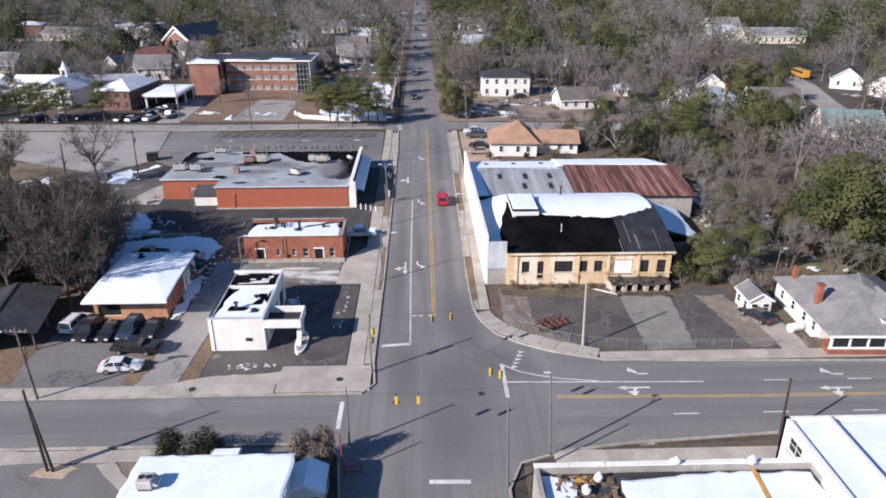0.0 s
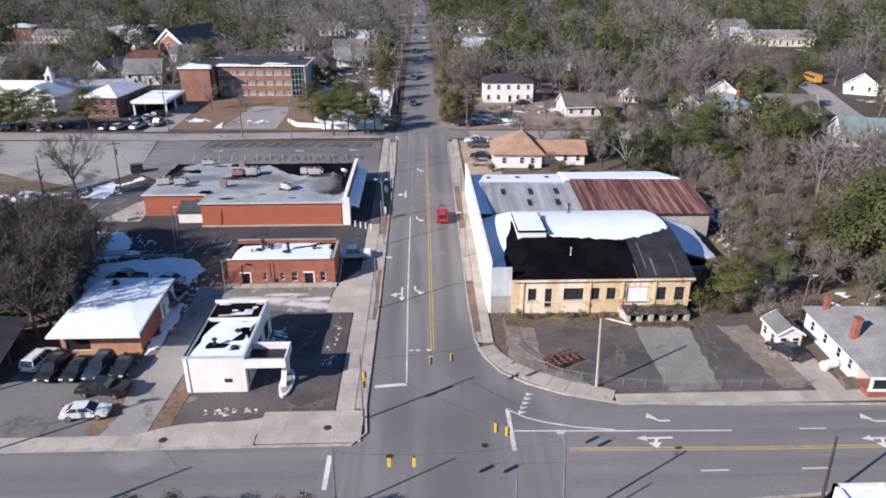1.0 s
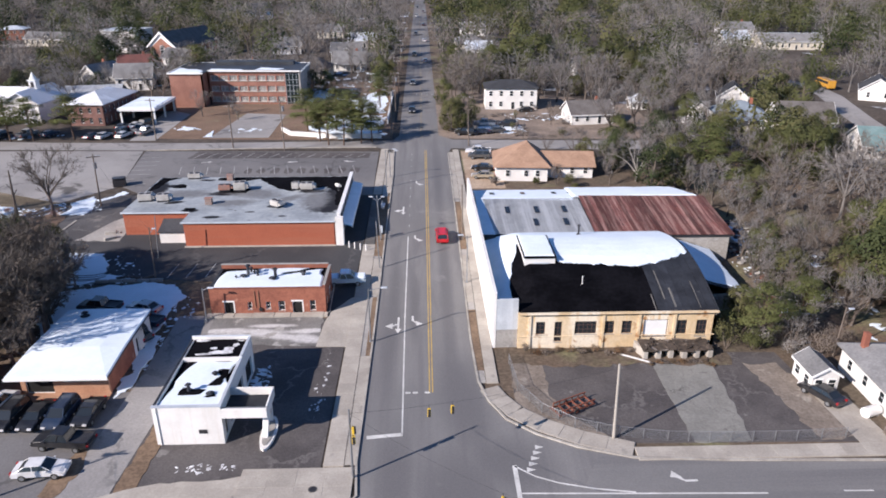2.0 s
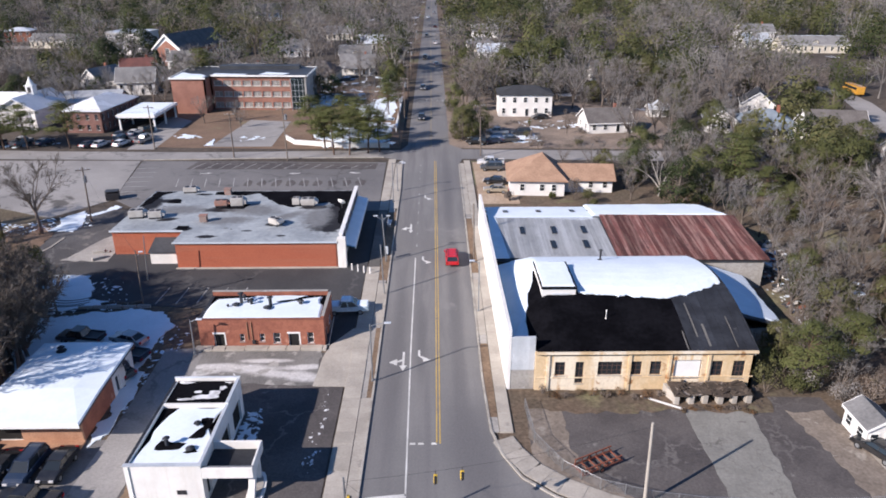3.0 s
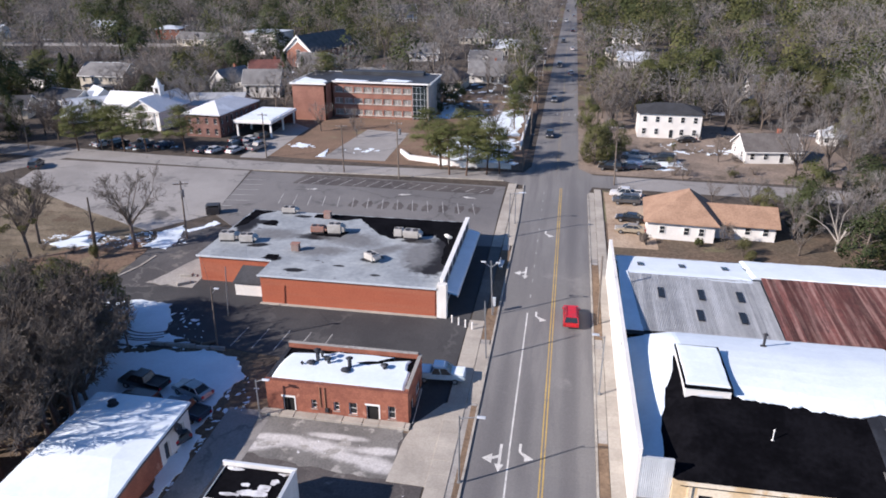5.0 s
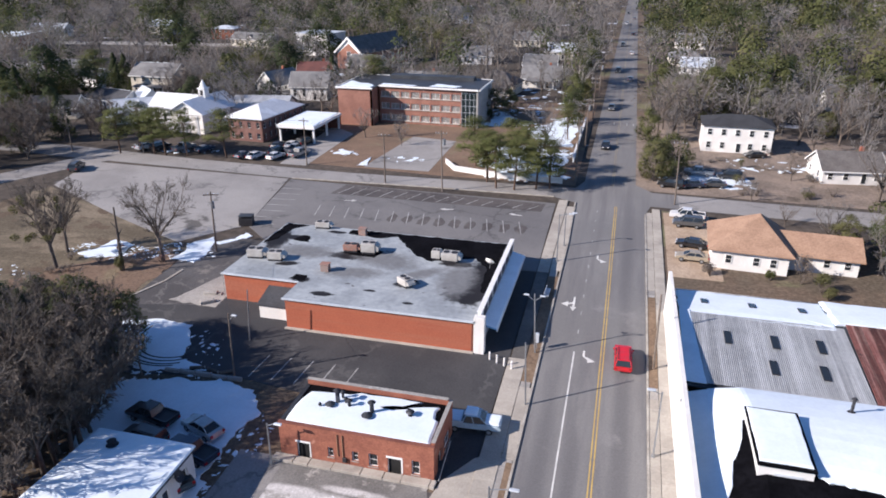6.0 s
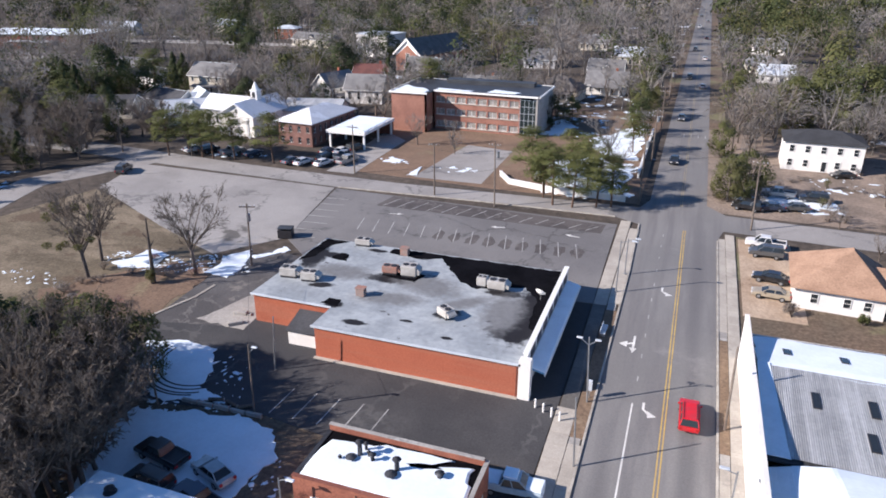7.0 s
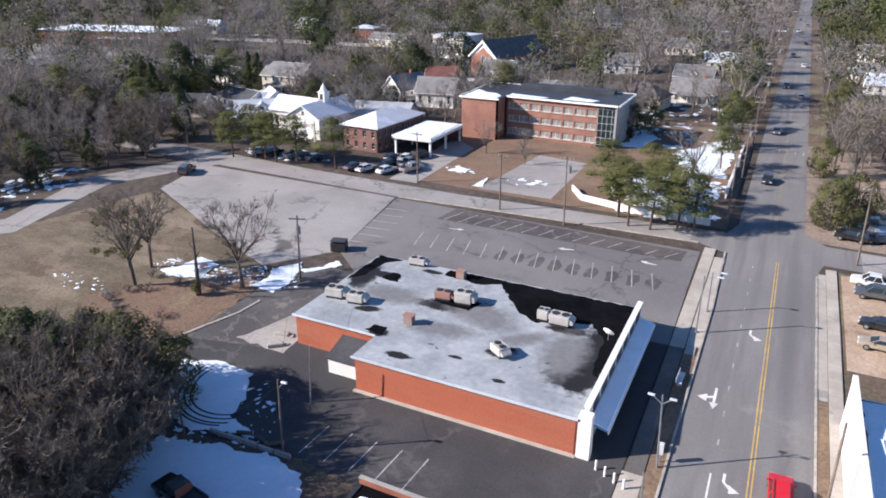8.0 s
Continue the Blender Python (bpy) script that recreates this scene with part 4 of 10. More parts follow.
def house(x, y, rz, w, d, h, rise, wall_mat, roof_mat, label, style="gable", chimney=0, porch=0, over=0.45, storeys=1, snow=False, category="house", group="houses among the trees", dormer=False, z=None):
    """A house with its ridge along its own x."""
    zb = G(y) if z is None else z
    t = thing("house", x, y, zb, rz, label, category, group)
    if style == "gable":
        sec = [(-d / 2, -0.4), (d / 2, -0.4), (d / 2, h), (0, h + rise), (-d / 2, h)]
        part("wall", profile(sec, -w / 2, w / 2), wall_mat, t)
        e, s = over, rise / (d / 2)
        for sg in (-1, 1):
            sec = [(0, h + rise + 0.02), (sg * (d / 2 + e), h - e * s + 0.02), (sg * (d / 2 + e), h - e * s + 0.2), (0, h + rise + 0.2)]
            part("roof", profile(sec, -w / 2 - e, w / 2 + e), roof_mat, t)
            part("fascia", box(-w / 2 - e, w / 2 + e, sg * (d / 2 + e + 0.03) - 0.025, sg * (d / 2 + e + 0.03) + 0.025, h - e * s - 0.05, h - e * s + 0.17), WHITE_CLEAN, t)
        for sx in (-1, 1):
            for sg in (-1, 1):
                xx = sx * (w / 2 + e + 0.02)
                sec = [(0, h + rise + 0.22), (sg * (d / 2 + e), h - e * s + 0.2), (sg * (d / 2 + e), h - e * s - 0.06), (0, h + rise - 0.06)]
                part("bargeboard", profile(sec, xx - 0.03, xx + 0.03), WHITE_CLEAN, t)
    else:
        part("wall", box(-w / 2, w / 2, -d / 2, d / 2, -0.4, h), wall_mat, t)
        e = over
        r = max(0.0, w / 2 - d / 2)
        A = [(-w / 2 - e, -d / 2 - e, h), (w / 2 + e, -d / 2 - e, h), (w / 2 + e, d / 2 + e, h), (-w / 2 - e, d / 2 + e, h)]
        B = [(px, py, h + 0.2) for px, py, _ in A]
        R = [(-r - 0.01, 0, h + rise + 0.2), (r + 0.01, 0, h + rise + 0.2)]
        part("roof", solid(A + B + R, [(3, 2, 1, 0), (0, 1, 5, 4), (1, 2, 6, 5), (2, 3, 7, 6), (3, 0, 4, 7), (4, 5, 9, 8), (6, 7, 8, 9), (5, 6, 9), (7, 4, 8)]), roof_mat, t)
    rnd = random.Random(int(x * 7 + y * 13))
    for st in range(storeys):
        zl = h * st / storeys
        hh = h / storeys
        for side in (-1, 1):
            n = max(2, int(w / 2.6))
            for i in range(n):
                cx = -w / 2 + w * (i + 0.5) / n
                if st == 0 and i == n // 2 and side < 0:
                    m = pose(cx + 0.5 * side * -1 - 1.0, side * (d / 2 + 0.03), zl)
                    framed(t, m, 0.5, 1.5, 0.1, 2.15, 0, "door", WHITE_CLEAN)
                    continue
                m = pose(cx, side * (d / 2 + 0.04), zl, 0, 0, 0 if side < 0 else 180)
                framed(t, m, -0.5, 0.5, hh * 0.3, hh * 0.8, 0, "window", WHITE_CLEAN)
        for side in (-1, 1):
            for cy in (-d / 4, d / 4):
                m = pose(side * (w / 2 + 0.04), cy, zl, 0, 0, 90 if side > 0 else -90)
                framed(t, m, -0.45, 0.45, hh * 0.3, hh * 0.8, 0, "window", WHITE_CLEAN)
    for i in range(chimney):
        cx = (-1) ** i * w * 0.22
        part("chimney", box(cx - 0.35, cx + 0.35, 0.2, 0.9, h, h + rise + 1.0, bevel=0.03), BRICK, t, "red brick chimney")
    if porch:
        part("porch_floor", box(-w * 0.35, w * 0.35, -d / 2 - 2.2, -d / 2, -0.4, 0.3), CONCRETE_OLD, t)
        part("porch_roof", prism(rect(-w * 0.38, w * 0.38, -d / 2 - 2.5, -d / 2), h * 0.8 / storeys, lambda a, b: h * 0.85 / storeys + (b + d / 2 + 2.5) * 0.2), roof_mat, t)
        for i in range(4):
            cx = -w * 0.34 + w * 0.68 * i / 3
            part("porch_post", box(cx - 0.1, cx + 0.1, -d / 2 - 2.3, -d / 2 - 2.1, 0.3, h * 0.8 / storeys), WHITE_CLEAN, t)
    if dormer:
        sec = [(-1.1, h + 0.2), (1.1, h + 0.2), (1.1, h + 1.2), (0, h + 2.0), (-1.1, h + 1.2)]
        bm = profile(sec, -d / 2 + 0.6, 0)
        bmesh.ops.transform(bm, matrix=Matrix.Rotation(math.pi / 2, 4, "Z"), verts=bm.verts[:])
        part("dormer", bm, wall_mat, t)
        for sg in (-1, 1):
            bm = profile([(0, h + 2.0), (sg * 1.4, h + 0.98), (sg * 1.4, h + 1.12), (0, h + 2.14)], -d / 2 + 0.3, 0.1)
            bmesh.ops.transform(bm, matrix=Matrix.Rotation(math.pi / 2, 4, "Z"), verts=bm.verts[:])
            part("dormer_roof", bm, roof_mat, t)
        m = pose(0, -d / 2 + 0.56, 0)
        framed(t, m, -0.55, 0.55, h + 0.45, h + 1.25, 0, "pair", WHITE_CLEAN)
    if snow:
        e, s = over, rise / (d / 2)
        zf = lambda a, b: zb + h + rise + 0.22 - abs(b) * s
        bm = bmesh.new()
        y0, y1 = (0.15, d / 2 + e * 0.8)
        pts = ragged([(-w / 2 - e * 0.7, y0), (w / 2 + e * 0.7, y0), (w / 2 + e * 0.7, y1), (-w / 2 - e * 0.7, y1)], 1.0, 0.18, int(x))
        lo = [bm.verts.new((a, b, h + rise + 0.21 - b * s)) for a, b in pts]
        hi = [bm.verts.new((a * 0.98, b, h + rise + 0.34 - b * s)) for a, b in pts]
        bm.faces.new(hi)
        for i in range(len(lo)):
            j = (i + 1) % len(lo)
            bm.faces.new((lo[i], lo[j], hi[j], hi[i]))
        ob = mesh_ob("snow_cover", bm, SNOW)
        ob.matrix_basis = pose(x, y, zb, 0, 0, rz)
        tagged(ob, "snow left on the shaded roof slope", "snow", "snow on the roofs", "stuff")
    return t


# ---- the brick store ----
def brick_store():
    bx, by, z = -30.0, 128.0, 1.3
    t = thing("brick_store", bx, by + 1.0, z, 0, "large flat-roofed store with painted red brick walls", "store")
    X = lambda a: a - bx
    Y = lambda b: b - by
    H = 4.15
    wall(t, (X(-36.3), Y(116.2)), (X(-12.9), Y(116.2)), -0.5, H, 0.35, BRICK_ORANGE, label="painted red brick side wall")
    wall(t, (X(-47.3), Y(120.9)), (X(-36.3), Y(120.9)), -0.5, H - 0.05, 0.35, BRICK_ORANGE)
    wall(t, (X(-36.3), Y(121.25)), (X(-36.3), Y(116.55)), -0.5, H - 0.002, 0.3, BRICK_ORANGE)
    wall(t, (X(-47.3), Y(139.0)), (X(-47.3), Y(121.25)), -0.5, H - 0.05, 0.35, BRICK_ORANGE)
    wall(t, (X(-12.6), Y(139.4)), (X(-47.3), Y(139.4)), -0.5, H, 0.35, BRICK_ORANGE)
    # street front: white parapet over a long shop window
    ops = [(0.6 + i * 3.1, 3.4 + i * 3.1, 0.5, 2.7, "window") for i in range(7)]
    ops[3] = (9.9, 12.1, 0.06, 2.7, "door")
    wall(t, (X(-12.3), Y(116.9)), (X(-12.3), Y(139.4)), -0.5, 5.05, 0.4, WHITE, ops, DARK_STEEL, label="white rendered street front")
    part("pilaster", box(X(-12.98), X(-11.75), Y(116.0), Y(116.9), -0.5, 4.75, bevel=0.03), WHITE, t, "cream white corner pier")
    part("coping", box(X(-12.8), X(-12.2), Y(116.9), Y(139.5), 5.05, 5.15), WHITE_CLEAN, t)
    part("awning", solid([(X(-12.2), Y(117.0), 3.35), (X(-10.5), Y(117.0), 2.95), (X(-10.5), Y(138.6), 2.95), (X(-12.2), Y(138.6), 3.35),
                          (X(-12.2), Y(117.0), 3.55), (X(-10.5), Y(117.0), 3.1), (X(-10.5), Y(138.6), 3.1), (X(-12.2), Y(138.6), 3.55)],
                         [(0, 1, 2, 3), (4, 5, 6, 7), (0, 1, 5, 4), (1, 2, 6, 5), (2, 3, 7, 6), (3, 0, 4, 7)]), AWNING_BLUE, t, "long metal awning, its blue taken from shaded snow")
    aw = solid([(-12.18, 117.05, 3.56), (-10.52, 117.05, 3.12), (-10.52, 138.55, 3.12), (-12.18, 138.55, 3.56), (-12.18, 117.1, 3.68), (-10.6, 117.1, 3.25), (-10.6, 138.5, 3.25), (-12.18, 138.5, 3.68)],
               [(3, 2, 1, 0), (4, 5, 6, 7), (0, 1, 5, 4), (1, 2, 6, 5), (2, 3, 7, 6), (3, 0, 4, 7)])
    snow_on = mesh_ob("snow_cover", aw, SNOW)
    snow_on.matrix_basis = pose(0, 1.0, z)
    tagged(snow_on, "shaded snow along the store awning", "snow", "snow on the roofs", "stuff")
    part("awning_fascia", box(X(-10.52), X(-10.42), Y(116.95), Y(138.65), 2.8, 3.12), WHITE_CLEAN, t)
    for i in range(7):
        part("sign_panel", box(X(-12.3) - 0.0, X(-12.22), Y(118.3 + i * 3.0), Y(120.2 + i * 3.0), 3.8, 4.8), DARK_STEEL, t, "dark blank sign panel")
    part("roof", prism([(X(a), Y(b)) for a, b in ((-36.55, 116.0), (-12.75, 116.0), (-12.72, 139.65), (-47.5, 139.65), (-47.5, 120.7), (-36.55, 120.7))], H, H + 0.12), MEMBRANE, t, "grey patched membrane roof")
    part("gutter", box(X(-36.6), X(-13.0), Y(115.88), Y(116.02), H - 0.06, H + 0.16), METAL_PALE, t, "pale metal roof edge")
    part("gutter", box(X(-47.55), X(-36.6), Y(120.58), Y(120.72), H - 0.06, H + 0.16), METAL_PALE, t)
    part("plinth", box(X(-36.5), X(-13.0), Y(115.8), Y(116.18), -0.6, 0.3), CONCRETE, t, "pale concrete footing")
    part("downpipe", rod((X(-13.2), Y(116.1), 0), (X(-13.2), Y(116.1), H), 0.06), BRICK_DARK, t)
    # low entry with a lean-to roof in the inner corner
    part("annex", box(X(-40.7), X(-36.65), Y(117.6), Y(120.85), -0.4, 2.0), WHITE, t, "white lean-to at the side door")
    part("annex_roof", prism([(X(-40.9), Y(117.4)), (X(-36.62), Y(117.4)), (X(-36.62), Y(120.85)), (X(-40.9), Y(120.85))], 2.0, lambda a, b: 2.15 + (b - Y(117.4)) * 0.3), SHINGLE_DARK, t)
    # dark repaired areas of the roof
    zt = H + 0.125
    dark = {
        "tar_patch": [[(-29.8, 139.4), (-36.6, 139.4), (-36.6, 137.5), (-31.4, 137.1), (-29.3, 138.3), (-24.4, 132.2), (-22.1, 130.8), (-19.5, 132.2), (-16.4, 133.2), (-14.4, 130.5), (-14.0, 126.0), (-13.9, 123.6), (-13.0, 123.2), (-12.9, 139.4)],
                      [(-47.2, 139.4), (-47.2, 131.0), (-45.8, 133.5), (-45.5, 137.5), (-43.5, 139.4)], [(-34.6, 130.6), (-29.8, 130.2), (-29.4, 132.4), (-34.0, 133.0)],
                      [(-38.2, 121.2), (-36.0, 121.0), (-36.2, 122.8), (-37.8, 122.6)], [(-43.5, 133.5), (-41.0, 133.0), (-41.5, 135.2), (-43.0, 135.5)]]}
    for i, poly in enumerate(dark["tar_patch"]):
        pts = [(X(a), Y(b)) for a, b in ragged(poly, 0.6, 0.16, 11 + i)]
        part("tar_patch", prism(pts, zt - 0.02, zt + 0.012 + 0.002 * i), TAR, t, "black tarred repair")
    zr = z + H + 0.13
    for x, y, rz, w, d, h, mat in ((-45.6, 126.6, 8, 2.2, 1.6, 1.25, UNIT), (-42.6, 126.4, 8, 2.0, 1.5, 1.2, UNIT), (-33.8, 131.6, 5, 2.0, 1.2, 1.1, UNIT_RUST), (-31.2, 131.8, 5, 2.0, 1.6, 1.5, UNIT),
                                  (-41.2, 139.0, 5, 2.2, 1.2, 1.0, UNIT), (-21.6, 132.0, 0, 1.2, 1.2, 1.3, UNIT), (-19.6, 131.8, 0, 2.2, 1.5, 1.25, UNIT), (-23.2, 123.0, -35, 1.8, 1.3, 1.1, UNIT)):
        rooftop_unit(x, y + 1.0, zr, rz, w, d, h, mat, "weathered grey rooftop air-conditioning unit" if mat is UNIT else "rust-stained rooftop air-conditioning unit")
    for x, y in ((-34.6, 124.6), (-34.4, 137.8)):
        k = thing("roof_stack", x, y + 1.0, zr - 0.02, 0, "small rusty brick roof stack", "chimney", "roof stacks")
        part("shaft", box(-0.55, 0.55, -0.4, 0.4, 0, 1.0, bevel=0.03), UNIT_RUST, k)
        part("lid", box(-0.62, 0.62, -0.47, 0.47, 1.0, 1.1), UNIT_RUST, k)
    dish = thing("satellite_dish", -14.0, 131.6, zr, 0, "white satellite dish on the store roof", "dish")
    part("mast", rod((0, 0, 0), (0, 0, 0.9), 0.04), STEEL, dish)
    bm = bmesh.new()
    bmesh.ops.create_uvsphere(bm, u_segments=16, v_segments=12, radius=0.9)
    bmesh.ops.bisect_plane(bm, geom=bm.verts[:] + bm.edges[:] + bm.faces[:], plane_co=(0, 0, -0.62), plane_no=(0, 0, 1), clear_outer=True)
    bmesh.ops.transform(bm, matrix=pose(0, 0, 1.1, 50, 0, 160) @ Matrix.Translation((0, 0, 0.62)), verts=bm.verts[:])
    part("reflector", bm, WHITE_CLEAN, dish)
    part("feed", rod((0, 0, 1.0), (0.2, -0.6, 1.5), 0.025), STEEL, dish)
    for i in range(4):
        b = thing("bollard", -10.9 + i * 0.9, 116.2 - i * 0.45, G(116) + 0.05, 0, "short white bollard at the store corner", "bollard", "store bollards")
        part("post", rod((0, 0, 0), (0, 0, 1.0), 0.1), WHITE_CLEAN, b)
        part("cap", rod((0, 0, 1.0), (0, 0, 1.07), 0.1, 0.05), WHITE_CLEAN, b)


# ---- the small brick shop ----
def brick_shop():
    bx, by = -19.5, 100.0
    t = thing("brick_shop", bx, by, -0.2, 0, "small red brick shop with a snowy flat roof", "shop")
    x0, x1, y0, y1, H = -7.4, 7.4, -3.2, 3.6, 4.55
    ops = [(1.7, 2.95, 0.1, 2.3, "dark"), (4.75, 5.3, 1.25, 2.3, "window"), (7.1, 7.7, 1.25, 2.3, "window"), (8.7, 9.55, 1.0, 2.4, "window"), (10.5, 11.8, 0.1, 2.4, "dark"), (12.75, 13.5, 0.95, 2.45, "window")]
    wall(t, (x0, y0), (x1, y0), -0.3, H - 0.35, 0.3, BRICK, ops)
    wall(t, (x1, y0 + 0.3), (x1, y1), -0.3, H - 0.12, 0.3, BRICK, [(1.0, 2.4, 0.1, 2.3, "dark"), (3.4, 5.4, 0.9, 2.4, "window")])
    wall(t, (x1 - 0.3, y1), (x0, y1), -0.3, H + 0.12, 0.3, BRICK)
    wall(t, (x0, y1 - 0.3), (x0, y0 + 0.3), -0.3, H - 0.44, 0.3, BRICK)
    part("roof", prism(rect(x0 + 0.3, x1 - 0.3, y0 + 0.3, y1 - 0.3), H - 0.6, H - 0.46), TAR, t, "tarred flat roof")
    part("coping", box(x0 - 0.04, x1 + 0.04, y0 - 0.04, y0 + 0.34, H - 0.35, H - 0.28), BRICK_DARK, t)
    part("coping", box(x1 - 0.34, x1 + 0.04, y0 + 0.36, y1 + 0.04, H - 0.12, H - 0.05), CONCRETE_OLD, t)
    part("coping", box(x0 - 0.04, x1 - 0.36, y1 - 0.34, y1 + 0.04, H + 0.12, H + 0.19), CONCRETE_OLD, t)
    part("coping", box(x0 - 0.04, x0 + 0.34, y0 + 0.36, y1 - 0.37, H - 0.44, H - 0.38), TAR_GREY, t)
    cuts = (-0.5, 1.6, 3.1, 5.4, 8.2, 10.3, 12.0, 14.6, 15.1)
    for i, (a, b) in enumerate(zip(cuts, cuts[1:])):
        part("step", box(x0 + a, x0 + b - 0.05, y0 - 0.95, y0 - 0.02, -0.2, 0.78 - 0.03 * (i % 3), bevel=0.03), CONCRETE, t, "pale concrete step along the front")
    for a, b in ((1.7, 2.95), (10.5, 11.8)):
        part("lintel", box(x0 + a - 0.12, x0 + b + 0.12, y0 - 0.03, y0 - 0.004, 2.3, 2.52), WHITE_CLEAN, t, "white painted lintel over the doorway")
        part("door_jamb", box(x0 + b + 0.01, x0 + b + 0.13, y0 - 0.03, y0 - 0.004, 0.8, 2.295), WHITE_CLEAN, t, "white painted jamb")
    for a in (5.75, 6.25):
        part("downpipe", rod((x0 + a, y0 - 0.06, 1.5), (x0 + a, y0 - 0.06, 3.9), 0.045), BRICK_PALE_PIPE, t)
    part("meter", box(x0 + 6.2, x0 + 6.6, y0 - 0.2, y0 - 0.003, 1.0, 1.5, bevel=0.03), DARK_STEEL, t, "small dark meter on the wall")
    zr = -0.2 + H - 0.46
    snow_cover([(bx + a, by + b) for a, b in ((-6.9, -2.9), (6.9, -2.9), (6.85, 0.4), (6.4, 0.7), (6.2, 2.0), (6.5, 2.6), (5.2, 2.3), (3.6, 1.7), (2.0, 1.6), (1.2, 2.0), (2.6, 2.6), (4.6, 3.0), (-1.6, 2.9), (-2.6, 2.4), (-4.6, 2.3), (-6.4, 2.0), (-6.9, 0.6))], zr, 0.2, 5, amount=0.07)
    for x, y, r, h in ((-3.2, 0.9, 0.34, 1.6), (-3.7, 0.2, 0.42, 0.5), (-3.0, 1.7, 0.22, 0.9), (-1.9, 0.6, 0.28, 0.9), (-4.6, -0.1, 0.16, 0.5), (0.5, 0.2, 0.34, 1.4), (0.3, -0.6, 0.46, 0.5), (4.1, 0.6, 0.36, 0.7), (-2.4, 1.0, 0.2, 0.7)):
        roof_vent(bx + x, by + y, zr, r, h, TAR_GREY)
    a = thing("guy_pole", bx + 7.7, by - 1.0, -0.1, 0, "bent pipe standing by the shop corner", "pipe")
    part("pipe", rod((0.0, -2.4, 0), (0.6, 0.2, 3.2), 0.05), STEEL, a)


# ---- the white garage with its canopy ----
def white_garage():
    bx, by = -21.8, 77.5
    t = thing("white_garage", bx, by, 0, 0, "old white-painted filling station with a canopy", "garage")
    x0, x1, y0, y1, H = -3.2, 3.2, -6.4, 6.6, 4.3
    ym = 2.2
    wall(t, (x0, y0), (x1, y0), -0.3, H, 0.28, WHITE, label="white rendered front wall")
    wall(t, (x1, y0 + 0.28), (x1, ym), -0.3, H, 0.28, WHITE, [(0.6, 1.6, 0.1, 2.2, "dark"), (2.4, 4.4, 0.8, 2.4, "window"), (5.4, 7.8, 0.1, 2.6, "dark")])
    wall(t, (x1, ym), (x1, y1), -0.3, H + 0.15, 0.28, WHITE, [(0.8, 3.4, 0.1, 2.6, "dark")])
    wall(t, (x1 - 0.28, y1), (x0, y1), -0.3, H + 0.15, 0.16, WHITE)
    wall(t, (x0, y1 - 0.28), (x0, y0 + 0.28), -0.3, H - 0.1, 0.28, WHITE)
    wall(t, (x0 + 0.28, ym), (x1 - 0.28, ym), 3.4, H - 0.02, 0.3, WHITE)
    part("roof", prism(rect(x0 + 0.28, x1 - 0.28, y0 + 0.28, ym), 3.75, 3.9), TAR, t)
    part("roof", prism(rect(x0 + 0.28, x1 - 0.28, ym + 0.3, y1 - 0.16), 3.95, 4.1), TAR, t, "black tarred rear roof")
    for a, b, c, d, z in ((x0 - 0.06, x1 + 0.06, y0 - 0.06, y0 + 0.34, H), (x1 - 0.34, x1 + 0.06, y0 + 0.35, ym, H), (x0 - 0.06, x0 + 0.34, y0 + 0.35, y1 - 0.35, H - 0.1), (x0 - 0.06, x1 + 0.06, y1 - 0.34, y1 + 0.06, H + 0.15), (x1 - 0.34, x1 + 0.06, ym + 0.01, y1 - 0.35, H + 0.15)):
        west = b < 0
        part("coping", box(a + (0.12 if a > 2 else 0), b - (0.14 if west else 0), c + (0.2 if c > 5 else 0), d, z, z + (0.03 if west else 0.07)), TAR_GREY if west else METAL_PALE, t)
    # canopy on one pier over the pump island
    part("canopy", box(x1, x1 + 4.2, y0 + 0.1, y0 + 3.6, 3.0, 3.15), WHITE, t)
    # Shade inside the recess is put into the deck as a dark colour.
    part("canopy_deck", box(x1 + 0.02, x1 + 4.1, y0 + 0.2, y0 + 3.48, 3.155, 3.2), TAR_GREY, t, "dark felted canopy deck")
    for a, b, c, d in ((x1, x1 + 4.3, y0 - 0.0, y0 + 0.18), (x1, x1 + 4.3, y0 + 3.5, y0 + 3.68), (x1 + 4.12, x1 + 4.3, y0 + 0.19, y0 + 3.49)):
        part("canopy_edge", box(a, b, c, d, 2.95, 4.0, bevel=0.02), WHITE, t)
    part("canopy_edge", box(x1, x1 + 4.36, y0 + 0.2, y0 + 0.3, 3.98, 4.05), STEEL, t)
    part("pier", solid([(x1 + 3.5, y0 + 0.3, 0.25), (x1 + 4.0, y0 + 0.3, 0.25), (x1 + 4.0, y0 + 0.9, 0.25), (x1 + 3.5, y0 + 0.9, 0.25), (x1 + 3.6, y0 + 1.2, 3.0), (x1 + 4.2, y0 + 1.2, 3.0), (x1 + 4.2, y0 + 1.8, 3.0), (x1 + 3.6, y0 + 1.8, 3.0)],
                       [(3, 2, 1, 0), (4, 5, 6, 7), (0, 1, 5, 4), (1, 2, 6, 5), (2, 3, 7, 6), (3, 0, 4, 7)]), WHITE, t)
    part("pier", box(x1 + 3.6, x1 + 4.0, y0 + 3.0, y0 + 3.4, 0.25, 3.0), WHITE, t)
    isl = [(x1 + 3.9 + 0.75 * math.cos(a), y0 + 1.6 + (2.3 if math.sin(a) > 0 else 2.9) * math.sin(a)) for a in np.linspace(0, 2 * math.pi, 20, endpoint=False)]
    part("pump_island", prism(isl, 0, 0.32), WHITE, t, "rounded white pump island")
    part("pump_island", prism([(a * 0.7 + (x1 + 3.9) * 0.3, b * 0.8 + (y0 + 1.4) * 0.2) for a, b in isl], 0.32, 0.38), CONCRETE_OLD, t)
